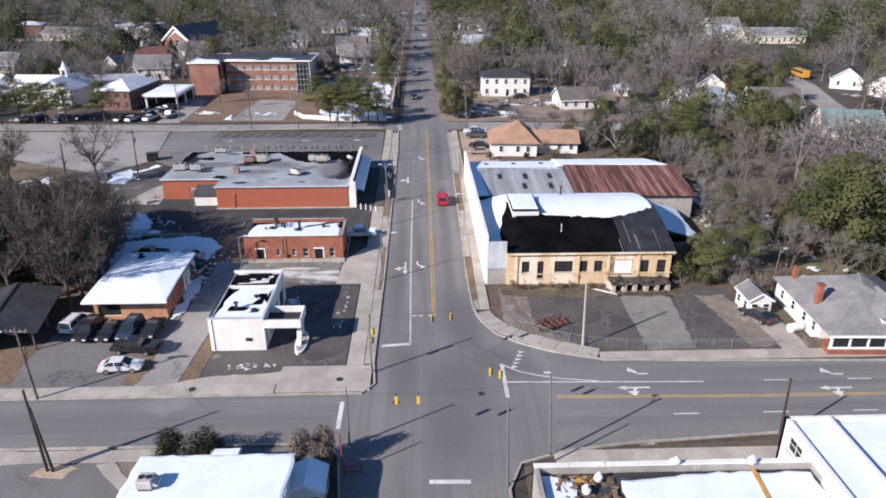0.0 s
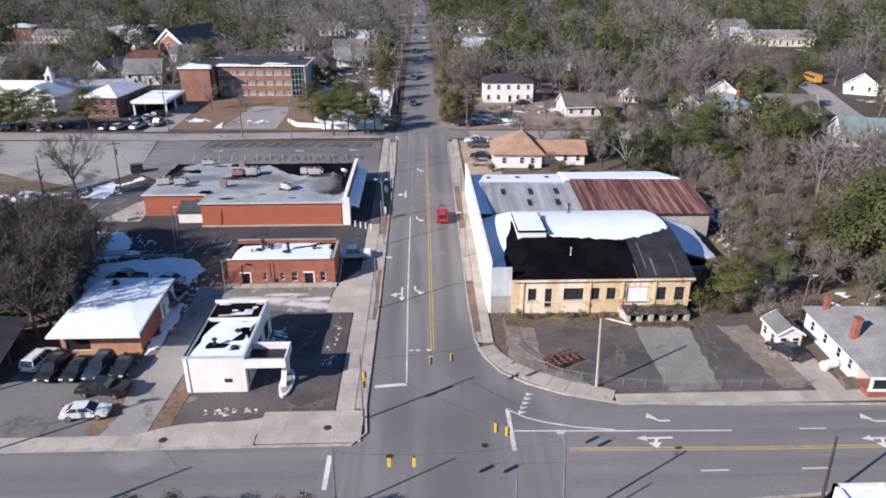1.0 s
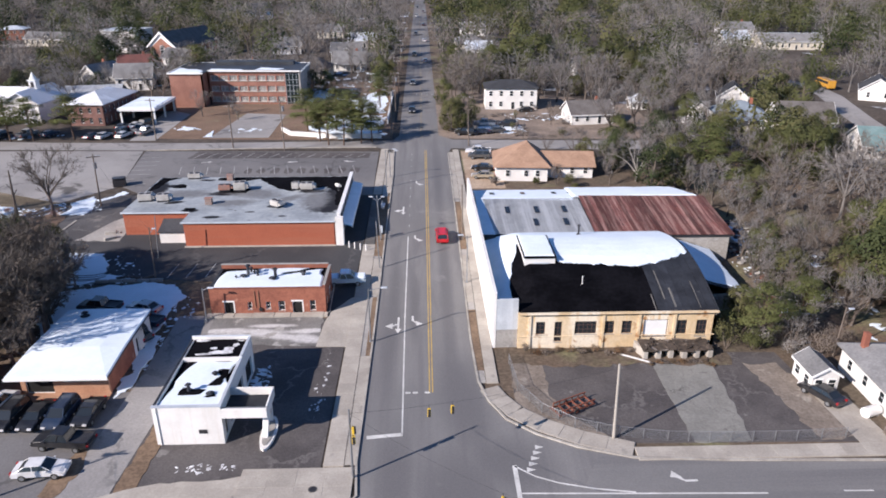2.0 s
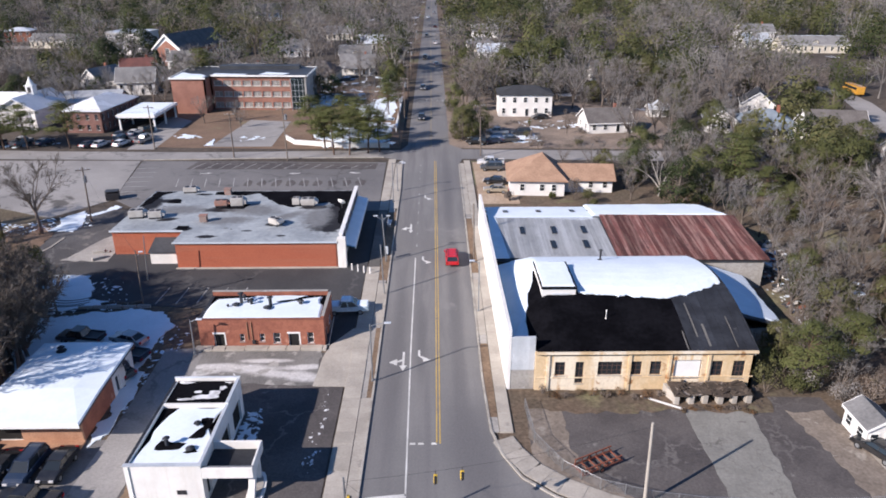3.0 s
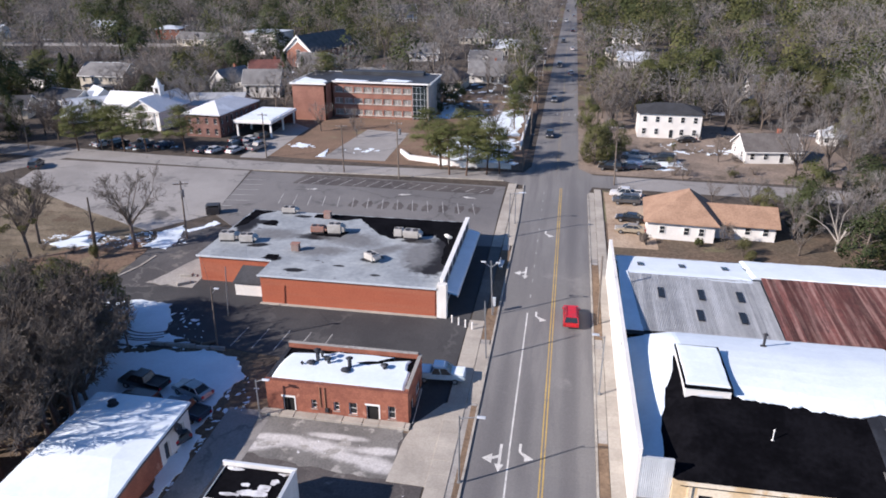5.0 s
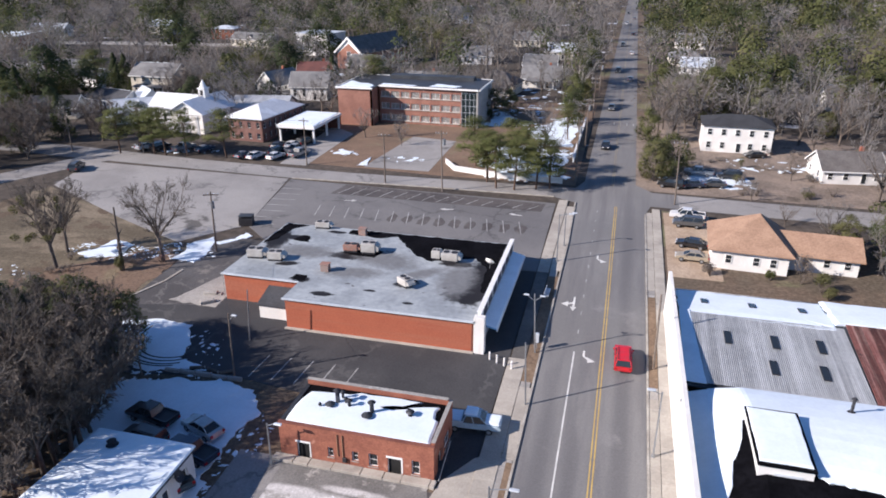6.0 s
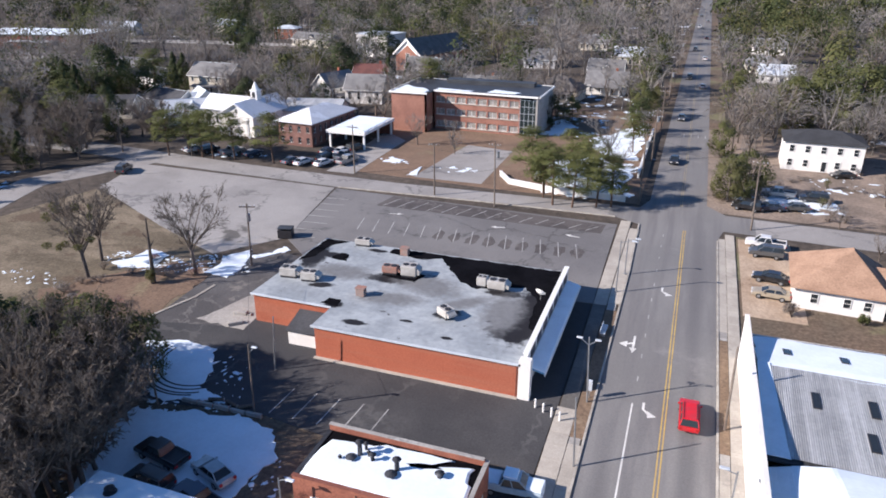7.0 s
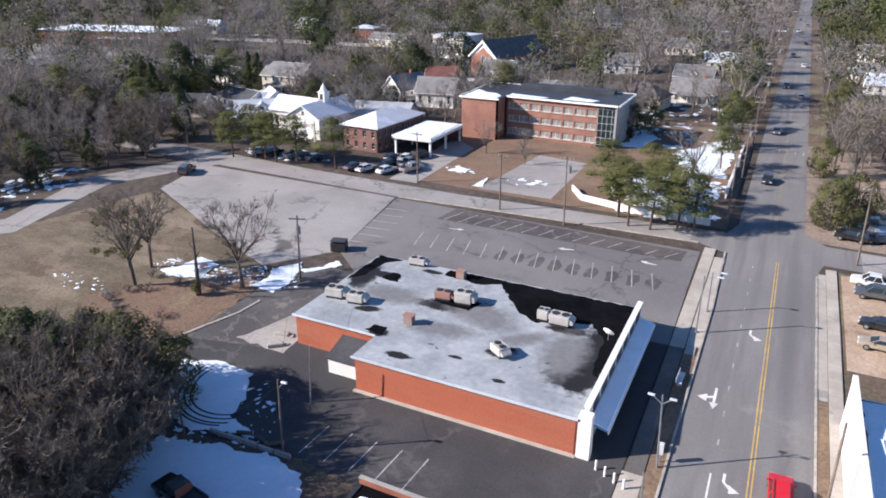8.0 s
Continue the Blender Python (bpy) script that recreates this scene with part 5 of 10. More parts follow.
    part("wall_sign", box(x0 + 4.1, x0 + 4.9, y0 - 0.04, y0 - 0.01, 1.3, 1.75), DARK_STEEL, t, "small dark oval plate")
    part("downpipe", rod((x0 + 0.4, y0 - 0.05, 0), (x0 + 0.4, y0 - 0.05, H), 0.05), WHITE_CLEAN, t)
    snow_cover([(bx + a, by + b) for a, b in ((-2.9, -6.1), (2.9, -6.1), (2.9, -2.5), (2.3, -1.2), (2.8, 2.1), (-1.2, 2.1), (-2.1, 1.0), (-2.5, -2.5))], 3.9, 0.15, 9)
    for k, (a, b, w, d) in enumerate(((0.6, 3.7, 1.3, 0.35), (1.3, 4.4, 0.6, 0.4), (-1.2, 3.3, 0.9, 0.15), (-0.3, 4.6, 0.4, 0.2), (1.9, 5.2, 0.3, 0.35), (-2.0, 6.2, 0.8, 0.16), (2.3, 6.2, 0.5, 0.14))):
        ring = [(bx + a + w * math.cos(q), by + b + d * math.sin(q)) for q in np.linspace(0, 2 * math.pi, 12, endpoint=False)]
        tagged(mesh_ob("snow_patch", prism(ragged(ring, 0.25, 0.1, 120 + k), 4.09, 4.13), SNOW_THIN), "thin snow patch on a tarred roof", "snow", "snow on the roofs", "stuff")
    for x, y, r, h in ((-0.6, -3.4, 0.28, 1.0), (1.2, -0.6, 0.3, 0.5), (1.6, -4.0, 0.35, 0.4)):
        roof_vent(bx + x, by + y, 3.9, r, h, TAR_GREY)
    for i, poly in enumerate(([(-1.6, -4.1), (0.6, -4.0), (0.9, -3.2), (-1.4, -2.9)], [(1.0, -2.6), (2.2, -2.4), (2.4, 0.3), (1.2, 0.4), (1.7, -0.8)], [(1.0, -4.5), (2.2, -4.4), (1.9, -3.8)])):
        ob = mesh_ob("melted_patch", prism(ragged([(bx + a, by + b) for a, b in poly], 0.5, 0.12, i), 3.9, 4.1), TAR)
        tagged(ob, "black roof showing where the snow has melted", "roof patch", "melted roof patches", "stuff")


# ---- the hip-roofed brick office under snow ----
def snow_office():
    bx, by = -37.6, 85.0
    t = thing("brick_office", bx, by, 0, 0, "low brick office under a snow-covered hipped roof", "office")
    wall(t, (-4.6, -5.2), (4.6, -5.2), -0.3, 2.75, 0.3, BRICK_TAN, [(0.5, 3.4, 0.2, 2.3, "dark"), (4.6, 5.3, 1.7, 2.4, "window"), (5.6, 6.3, 1.7, 2.4, "window"), (6.6, 7.3, 1.7, 2.4, "window"), (7.6, 8.3, 1.7, 2.4, "window")])
    wall(t, (4.6, -4.9), (4.6, 2.0), -0.3, 2.75, 0.3, BRICK)
    wall(t, (4.6, 2.0), (4.6, 7.2), -0.3, 3.3, 0.3, WHITE, [(0.7, 1.6, 0.1, 2.1, "door"), (3.0, 4.2, 1.0, 2.2, "dark")])
    wall(t, (4.3, 7.2), (-4.6, 7.2), -0.3, 3.3, 0.3, WHITE)
    wall(t, (-4.6, 6.9), (-4.6, -4.9), -0.3, 2.75, 0.3, BRICK)
    part("front_step", box(-4.8, 4.8, -6.6, -5.22, -0.2, 0.25), BRICK_TAN, t, "low brick planter along the front")
    edge = [(-5.3, -6.6, 0), (5.3, -6.6, 0), (5.2, -1.5, 0.42), (5.0, 7.4, 0.55), (-5.0, 7.4, 0.55), (-5.2, -1.5, 0.42)]
    crown = [(2.6, -1.5, 0.6), (2.6, 7.3, 0.66), (-2.6, 7.3, 0.66), (-2.6, -1.5, 0.6)]
    skin = [(6, 7, 12, 15), (7, 8, 12), (8, 9, 13, 12), (12, 13, 14, 15), (9, 10, 14, 13), (10, 11, 15, 14), (11, 6, 15)]
    rim = [(i, (i + 1) % 6, 6 + (i + 1) % 6, 6 + i) for i in range(6)]
    part("roof", solid([(a, b, 2.75 + c) for a, b, c in edge] + [(a, b, 2.95 + c) for a, b, c in edge] + [(a, b, 2.95 + c) for a, b, c in crown], [(5, 4, 3, 2, 1, 0)] + rim + skin), SHINGLE_DARK, t, "dark hipped roof")
    part("fascia", box(-5.34, 5.34, -6.68, -6.61, 2.7, 3.0), WHITE_CLEAN, t)
    part("side_band", box(4.4, 4.62, -4.9, 2.0, 2.74, 3.06), BRICK, t)
    sn = solid([(a * 0.995, b * 0.995, 2.95 + c) for a, b, c in edge] + [(a * 0.98, b * 0.985, 3.14 + c) for a, b, c in edge] + [(a, b - 0.1, 3.16 + c) for a, b, c in crown], rim + skin)
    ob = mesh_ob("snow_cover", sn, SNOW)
    ob.matrix_basis = pose(bx, by, 0)
    tagged(ob, "thick sunlit snow over the hipped office roof", "snow", "snow on the roofs", "stuff")
    roof_vent(bx - 2.0, by + 5.4, 3.85, 0.35, 0.5, TAR_GREY)
    dish = thing("satellite_dish", bx + 4.9, by + 4.4, 2.4, 0, "dark satellite dish on the office wall", "dish")
    part("mast", rod((-0.3, 0, 0), (0.2, 0, 0.3), 0.04), STEEL, dish)
    bm = bmesh.new()
    bmesh.ops.create_uvsphere(bm, u_segments=14, v_segments=10, radius=0.8)
    bmesh.ops.bisect_plane(bm, geom=bm.verts[:] + bm.edges[:] + bm.faces[:], plane_co=(0, 0, -0.52), plane_no=(0, 0, 1), clear_outer=True)
    bmesh.ops.transform(bm, matrix=pose(0.3, 0, 0.35, 60, 0, 100) @ Matrix.Translation((0, 0, 0.5)), verts=bm.verts[:])
    part("reflector", bm, DARK_STEEL, dish)


# ---- the warehouse ----
def vault(y):
    """Height of the arched warehouse roof."""
    u = (y - 87.6) / (110.2 - 87.6)
    return 4.75 + 2.55 * math.sin(math.pi * min(1, max(0, u * 0.92 + 0.0))) + 0.45 * u


def sheet_mesh(name, w, pts, mat, ribs=2, rib=0.05):
    """A ribbed roofing sheet: pts are (run, height) along its slope."""
    bm = bmesh.new()
    sect = []
    for i in range(ribs):
        c = w * (i + 0.5) / ribs
        sect += [(c - w / ribs * 0.32, 0), (c - w / ribs * 0.16, rib), (c + w / ribs * 0.16, rib), (c + w / ribs * 0.32, 0)]
    sect = [(0, 0)] + sect + [(w, 0)]
    rows = [[bm.verts.new((x, y, z + h)) for x, h in sect] for y, z in pts]
    for a, b in zip(rows, rows[1:]):
        for i in range(len(sect) - 1):
            bm.faces.new((a[i], a[i + 1], b[i + 1], b[i]))
    me = bpy.data.meshes.new(name)
    bm.to_mesh(me)
    bm.free()
    me.materials.append(mat)
    return me


def hip(x, v):
    """Height of the arched roof, which falls towards the street wall at its west end."""
    s = min(1.0, max(0.0, (x - 9.12) / 5.0)) ** 0.85
    return 4.72 + (vault(v) - 4.72) * s


def warehouse():
    t = thing("warehouse", 20.0, 100.0, 0, 0, "derelict ochre warehouse with an arched black roof and metal sheds", "warehouse")
    X = lambda a: a - 20.0
    Y = lambda b: b - 100.0
    ops = [(2.1, 3.2, 1.9, 3.6, "grid"), (4.3, 5.2, 0.9, 3.6, "grid"), (6.7, 9.3, 1.9, 3.6, "grid"), (10.2, 11.4, 1.9, 3.6, "grid"), (12.3, 13.5, 1.9, 3.6, "grid"), (14.9, 17.8, 1.3, 3.7, "white"), (18.9, 20.1, 1.7, 3.6, "grid"), (21.2, 22.5, 1.4, 3.6, "grid")]
    wall(t, (X(11.7), Y(87.7)), (X(35.2), Y(87.7)), -0.3, 4.75, 0.35, YELLOW, ops, RUST_DARK, label="ochre rendered front wall with rust streaks")
    for a in (9.9, 18.4, 1.2, 14.2):
        part("pilaster", box(X(11.7 + a), X(11.7 + a + 0.3), Y(87.55), Y(87.69), -0.3, 4.75), YELLOW, t)
    part("cornice", box(X(11.6), X(35.3), Y(87.45), Y(87.69), 4.62, 4.86), YELLOW, t)
    part("sill_band", box(X(11.7), X(35.2), Y(87.62), Y(87.69), 1.6, 1.72), YELLOW, t)
    wall(t, (X(35.2), Y(87.7)), (X(35.2), Y(110.0)), -0.3, 4.7, 0.35, YELLOW, name="side_wall")
    # tall street wall
    wall(t, (X(8.3), Y(131.5)), (X(8.75), Y(88.0)), -0.3, 7.25, 0.35, WHITE, name="street_wall", label="long blank white street wall")
    part("coping", solid([(X(8.27), Y(131.6), 7.25), (X(8.68), Y(131.6), 7.25), (X(9.13), Y(88.0), 7.25), (X(8.72), Y(88.0), 7.25), (X(8.27), Y(131.6), 7.78), (X(8.68), Y(131.6), 7.78), (X(9.13), Y(88.0), 7.32), (X(8.72), Y(88.0), 7.32)],
                         [(3, 2, 1, 0), (4, 5, 6, 7), (0, 1, 5, 4), (1, 2, 6, 5), (2, 3, 7, 6), (3, 0, 4, 7)]), WHITE, t)
    part("end_wall", box(X(8.75), X(44.0), Y(131.2), Y(131.5), 0, 5.6), WHITE, t)
    # front corner: ribbed metal over a concrete base
    part("corner_wall", box(X(9.12), X(11.68), Y(88.05), Y(88.35), -0.3, 2.5), CONCRETE_OLD, t)
    me = sheet_mesh("metal_panel", 0.64, [(2.45, 0), (6.5, 0)], METAL_PALE, 4, 0.018)
    for i in range(4):
        o = new("metal_panel", me)
        o.parent = t
        o.matrix_basis = pose(X(9.12) + i * 0.64, Y(88.04), 0, 90, 0, 0)
    part("corner_back", box(X(9.12), X(11.68), Y(88.1), Y(88.3), 2.5, 6.46), METAL_PALE, t)
    # arched roof over the front hall
    ys = np.linspace(87.5, 110.2, 15)
    sec = [(Y(v), vault(v)) for v in ys] + [(Y(v), vault(v) - 0.25) for v in ys[::-1]]
    part("roof", profile(sec, X(14.1), X(28.2)), TAR, t, "black tarred arched roof")
    xs = [9.12, 9.8, 10.6, 11.4, 12.3, 13.2, 14.1]
    n = len(ys)
    top = [(X(x), Y(max(v, 88.36) if x < 12 else v), hip(x, v)) for x in xs for v in ys]
    low = [(a, b, c - 0.25) for a, b, c in top]
    m = len(top)
    quads = [(i * n + j, (i + 1) * n + j, (i + 1) * n + j + 1, i * n + j + 1) for i in range(6) for j in range(n - 1)]
    rim = [i * n for i in range(7)] + [6 * n + j for j in range(1, n)] + [i * n + n - 1 for i in range(5, -1, -1)] + [j for j in range(n - 2, 0, -1)]
    part("roof_end", solid(top + low, quads + [tuple(m + k for k in q[::-1]) for q in quads] + [(a, b, m + b, m + a) for a, b in zip(rim, rim[1:] + rim[:1])]), TAR, t, "black tarred roof end")
    # rolled felt lanes on the eastern part
    for i in range(7):
        a, b = 28.2 + i, 29.2 + i
        sec2 = [(Y(v), vault(v) + (0.012 if i % 2 else 0.03)) for v in ys] + [(Y(v), vault(v) - 0.25) for v in ys[::-1]]
        part("felt_lane", profile(sec2, X(a), X(b) - 0.02), TAR_GREY, t)
    # Thin paler strips along parts of the felt lanes.
    for xa, ya, yb, w in ((27.9, 87.7, 90.4, 0.14), (29.35, 89.6, 94.6, 0.16), (30.3, 87.6, 91.4, 0.3), (33.3, 88.2, 92.5, 0.12)):
        vs = np.linspace(ya, yb, 6)
        part("felt_seam", profile([(Y(v), vault(v) + 0.045) for v in vs] + [(Y(v), vault(v) - 0.02) for v in vs[::-1]], X(xa), X(xa + w * 0.8)), CONCRETE_DARK, t, "thin pale streak along a felt seam")
    part("gable", profile([(Y(v), vault(v) - 0.26) for v in ys] + [(Y(110.2), 4.2), (Y(87.7), 4.2)], X(35.0), X(35.15)), CONCRETE_OLD, t)
    part("end_trim", profile([(Y(v), vault(v) + 0.06) for v in ys] + [(Y(v), vault(v) - 0.3) for v in ys[::-1]], X(35.22), X(35.4)), TAR_GREY, t)
    # lean-to at the east side
    part("lean_to_roof", solid([(X(35.4), Y(95.5), 4.9), (X(42.6), Y(96.2), 2.7), (X(43.0), Y(110), 3.0), (X(35.4), Y(110), 5.6), (X(35.4), Y(95.5), 5.05), (X(42.6), Y(96.2), 2.85), (X(43.0), Y(110), 3.15), (X(35.4), Y(110), 5.75)],
                               [(3, 2, 1, 0), (4, 5, 6, 7), (0, 1, 5, 4), (1, 2, 6, 5), (2, 3, 7, 6), (3, 0, 4, 7)]), TAR_GREY, t)
    wall(t, (X(42.4), Y(96.4)), (X(42.8), Y(110)), -0.2, 2.7, 0.25, CONCRETE_OLD, name="lean_to_wall")
    wall(t, (X(35.5), Y(95.6)), (X(42.4), Y(96.3)), -0.2, 2.7, 0.25, CONCRETE_OLD, name="lean_to_wall")
    # sheds behind: ridge along x at y = 123.6
    part("roof_deck", solid([(X(9.12), Y(110.3), 5.2), (X(46.6), Y(110.3), 4.9), (X(46.6), Y(123.6), 6.6), (X(9.12), Y(123.6), 6.4), (X(9.12), Y(131.3), 5.4), (X(44.4), Y(131.3), 5.6),
                             (X(9.12), Y(110.3), 5.4), (X(46.6), Y(110.3), 5.1), (X(46.6), Y(123.6), 6.8), (X(9.12), Y(123.6), 6.6), (X(9.12), Y(131.3), 5.6), (X(44.4), Y(131.3), 5.8)],
                            [(0, 1, 2, 3), (3, 2, 5, 4), (6, 7, 8, 9), (9, 8, 11, 10), (0, 1, 7, 6), (1, 2, 8, 7), (2, 5, 11, 8), (5, 4, 10, 11), (4, 3, 9, 10), (3, 0, 6, 9)]), METAL_DARK, t)
    wall(t, (X(46.0), Y(110.4)), (X(46.0), Y(123.5)), -0.2, 4.9, 0.3, CONCRETE_OLD, name="shed_wall")
    wall(t, (X(46.0), Y(123.5)), (X(44.2), Y(131.2)), -0.2, 5.5, 0.3, CONCRETE_OLD, name="shed_wall")
    wall(t, (X(35.4), Y(110.35)), (X(46.0), Y(110.35)), -0.2, 4.8, 0.3, CONCRETE_OLD, name="shed_wall")
    grey = sheet_mesh("roof_sheet", 0.74, [(0, 0), (12.6, 1.17)], METAL_GREY, 4, 0.05)
    rust = sheet_mesh("roof_sheet", 0.74, [(0, 0), (13.3, 1.62)], METAL_RUST, 4, 0.035)
    for i in range(-2, 20):
        o = new("roof_sheet", grey)
        o.parent = t
        o.matrix_basis = pose(X(11.2) + i * 0.74, Y(110.7), 5.57 + 0.004 * (i % 2) - 0.003 * i)
    for i in range(28):
        o = new("roof_sheet", rust)
        o.parent = t
        o.matrix_basis = pose(X(26.05) + i * 0.74, Y(110.2) + 0.02 * (i % 3), 5.5 - 0.008 * i + 0.006 * (i % 2))
    for x, y in ((13.9, 118.9), (18.5, 119.0), (22.9, 119.1), (17.8, 114.5), (22.4, 114.6), (12.2, 127.2), (17.4, 127.3), (22.7, 127.4)):
        z = 5.57 + (y - 110.7) * 0.0929 if y < 123 else 6.78 - (y - 123.6) * 0.13
        m = pose(X(x), Y(y), z + 0.09, 5.3 if y < 123 else -7.4) @ Matrix.Diagonal((1, 1 if y < 123 else 0.6, 1, 1))
        s = new("skylight")
        s.parent = t
        s.matrix_basis = m
        mesh_ob("skylight_frame", box(-0.36, 0.36, -1.15, 1.15, -0.06, 0.02), DARK_STEEL, s)
        mesh_ob("pane", box(-0.28, 0.28, -1.07, 1.07, 0.022, 0.035), PANE, s)
    # raised monitor on the crest
    part("monitor", box(X(13.45), X(17.35), Y(96.4), Y(103.6), 6.2, 8.0), WHITE, t, "white raised roof monitor")
    part("monitor_eave", box(X(13.33), X(17.47), Y(96.25), Y(103.75), 8.0, 8.16), TAR, t)
    snow_cover([(13.5, 96.6), (17.25, 96.6), (17.25, 103.5), (13.5, 103.5)], 8.16, 0.16, 21, "thick snow on the roof monitor", 0.04)
    part("louvre", box(X(14.6), X(16.6), Y(96.35), Y(96.4), 6.9, 7.4), METAL_PALE, t)
    # snow on the shaded north slope of the arch, in the valley and behind the ridge
    bmv = bmesh.new()
    xs = np.linspace(11.2, 35.0, 70)
    rnd = random.Random(3)
    edge = [float(np.interp(x, [11.2, 11.7, 12.3, 12.9, 13.1, 13.5, 17.2, 17.7, 19, 28, 31, 35], [98.6, 97.8, 98.6, 100.4, 103.2, 103.4, 103.4, 96.8, 96.4, 95.5, 96.4, 98.6])) + 0.3 * noise.noise((x * 1.1, 0.0, 4.0)) + rnd.uniform(-0.16, 0.16) for x in xs]
    cols = []
    for x, e in zip(xs, edge):
        vs = [e + (109.9 - e) * k / 8 for k in range(9)]
        cols.append([bmv.verts.new((x, e, hip(x, e) - 0.02))] + [bmv.verts.new((x, v, hip(x, v) + (0.1 if k == 0 else 0.2))) for k, v in enumerate(vs)])
    for a, b in zip(cols, cols[1:]):
        for k in range(9):
            bmv.faces.new((a[k], b[k], b[k + 1], a[k + 1]))
    bmv.faces.new(cols[0]), bmv.faces.new(cols[-1][::-1])
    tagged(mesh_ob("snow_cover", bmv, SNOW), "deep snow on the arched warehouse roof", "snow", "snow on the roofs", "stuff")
    snow_cover([(9.2, 89.2), (10.9, 89.0), (11.2, 90.6), (11.3, 93.0), (12.0, 97.5), (12.0, 109.9), (9.2, 109.9)], lambda a, b: hip(a, b), 0.13, 23, "shaded snow in the gutter behind the street wall")
    bms = bmesh.new()
    rows = []
    for v in np.arange(110.6, 123.7, 0.42):
        e = float(np.interp(v, [110.6, 123.6], [11.25, 10.25])) + 0.18 * math.sin(v * 15)
        z = 5.59 + (v - 110.7) * 0.0929
        rows.append([bms.verts.new((x, v, z + dz)) for x, dz in ((9.16, 0.0), (9.18, 0.07), (e - 0.1, 0.06), (e, -0.04))])
    for a, b in zip(rows, rows[1:]):
        for k in range(3):
            bms.faces.new((a[k], a[k + 1], b[k + 1], b[k]))
    bms.faces.new(rows[0][::-1]), bms.faces.new(rows[-1])
    tagged(mesh_ob("snow_cover", bms, SNOW), "thin unmelted snow shaded by the street wall", "snow", "snow on the roofs", "stuff")
    snow_cover([(9.3, 123.0), (25.4, 122.6), (25.4, 130.9), (9.3, 130.9)], lambda a, b: (6.6 - max(0, b - 123.6) * 0.13) if b > 123.6 else 6.6 - (123.6 - b) * 0.09, 0.16, 25, "snow on the north slope of the shed")
    snow_cover([(25.3, 124.0), (46.0, 124.0), (44.0, 131.0), (25.3, 131.0)], lambda a, b: 6.72 - max(0, b - 123.6) * 0.12, 0.3, 26, "snow on the north slope of the shed")
    snow_cover([(35.5, 98.5), (37.5, 96.6), (42.4, 96.8), (42.9, 109.8), (35.5, 109.8)], lambda a, b: 5.05 - (a - 35.4) * 0.315 + (b - 95.5) * 0.035, 0.14, 27, "snow on the lean-to roof")
    roof_vent(22.6, 107.0, vault(107) + 0.2, 0.22, 1.4, DARK_STEEL)
    roof_vent(20.0, 92.3, vault(92.3), 0.07, 1.0, WHITE_CLEAN)
    # loading dock in front
    d = thing("loading_dock", 30.6, 86.0, 0, 0, "broken concrete loading dock overgrown with dry weeds", "dock")
    # A solid near-black block takes the place of shade between the piers.
    part("back_wall", box(-4.3, 3.3, 0.5, 1.2, -0.1, 1.0), INTERIOR, d, "dark hollow under the deck")
    for i in range(6):
        c = -4.35 + i * 1.52
        part("dock_pier", box(c - 0.28, c + 0.3 + 0.06 * (i % 2), -1.15 + 0.05 * (i % 3), 0.4, -0.1, 1.06 - 0.05 * (i % 2), bevel=0.05), CONCRETE, d, "pale crumbling concrete pier")
    part("end_wall", prism([(-5.1, 1.3), (-5.0, 0.3), (-4.6, -0.5), (-4.35, -0.4), (-4.7, 0.4), (-4.75, 1.3)], -0.1, 1.15), CONCRETE, d, "curved concrete end wall")
    for a, b, tilt, front in ((-4.7, -2.9, 3, -1.25), (-2.85, -0.7, -4, -1.1), (-0.65, 1.3, 5, -1.3), (1.35, 3.5, -3, -1.2)):
        bm = box(-(b - a) / 2, (b - a) / 2, front, 1.35, -0.08, 0.08, bevel=0.03)
        bmesh.ops.transform(bm, matrix=pose((a + b) / 2, 0, 1.18, tilt * 0.7, tilt, 0), verts=bm.verts[:])
        part("dock_slab", bm, DECK, d, "dark mossy cracked slab")
    rr = random.Random(66)
    rubble = bmesh.new()
    for _ in range(70):
        w, e, h = rr.uniform(0.2, 1.2), rr.uniform(0.08, 0.4), rr.uniform(0.03, 0.1)
        x, y = rr.uniform(-4.6, 4.6), rr.uniform(-1.9, 1.3)
        bmesh.ops.create_cube(rubble, size=1, matrix=pose(x, y, (1.3 if y > -1.1 and x < 3.4 else 0.12) + rr.uniform(0, 0.06), rr.uniform(-12, 12), rr.uniform(-12, 12), rr.uniform(0, 180)) @ Matrix.Diagonal((w, e, h, 1)))
    tagged(part("rubble", rubble, DOCK_RUBBLE, d, "dark broken boards and rubble"), "", "", "", "stuff")


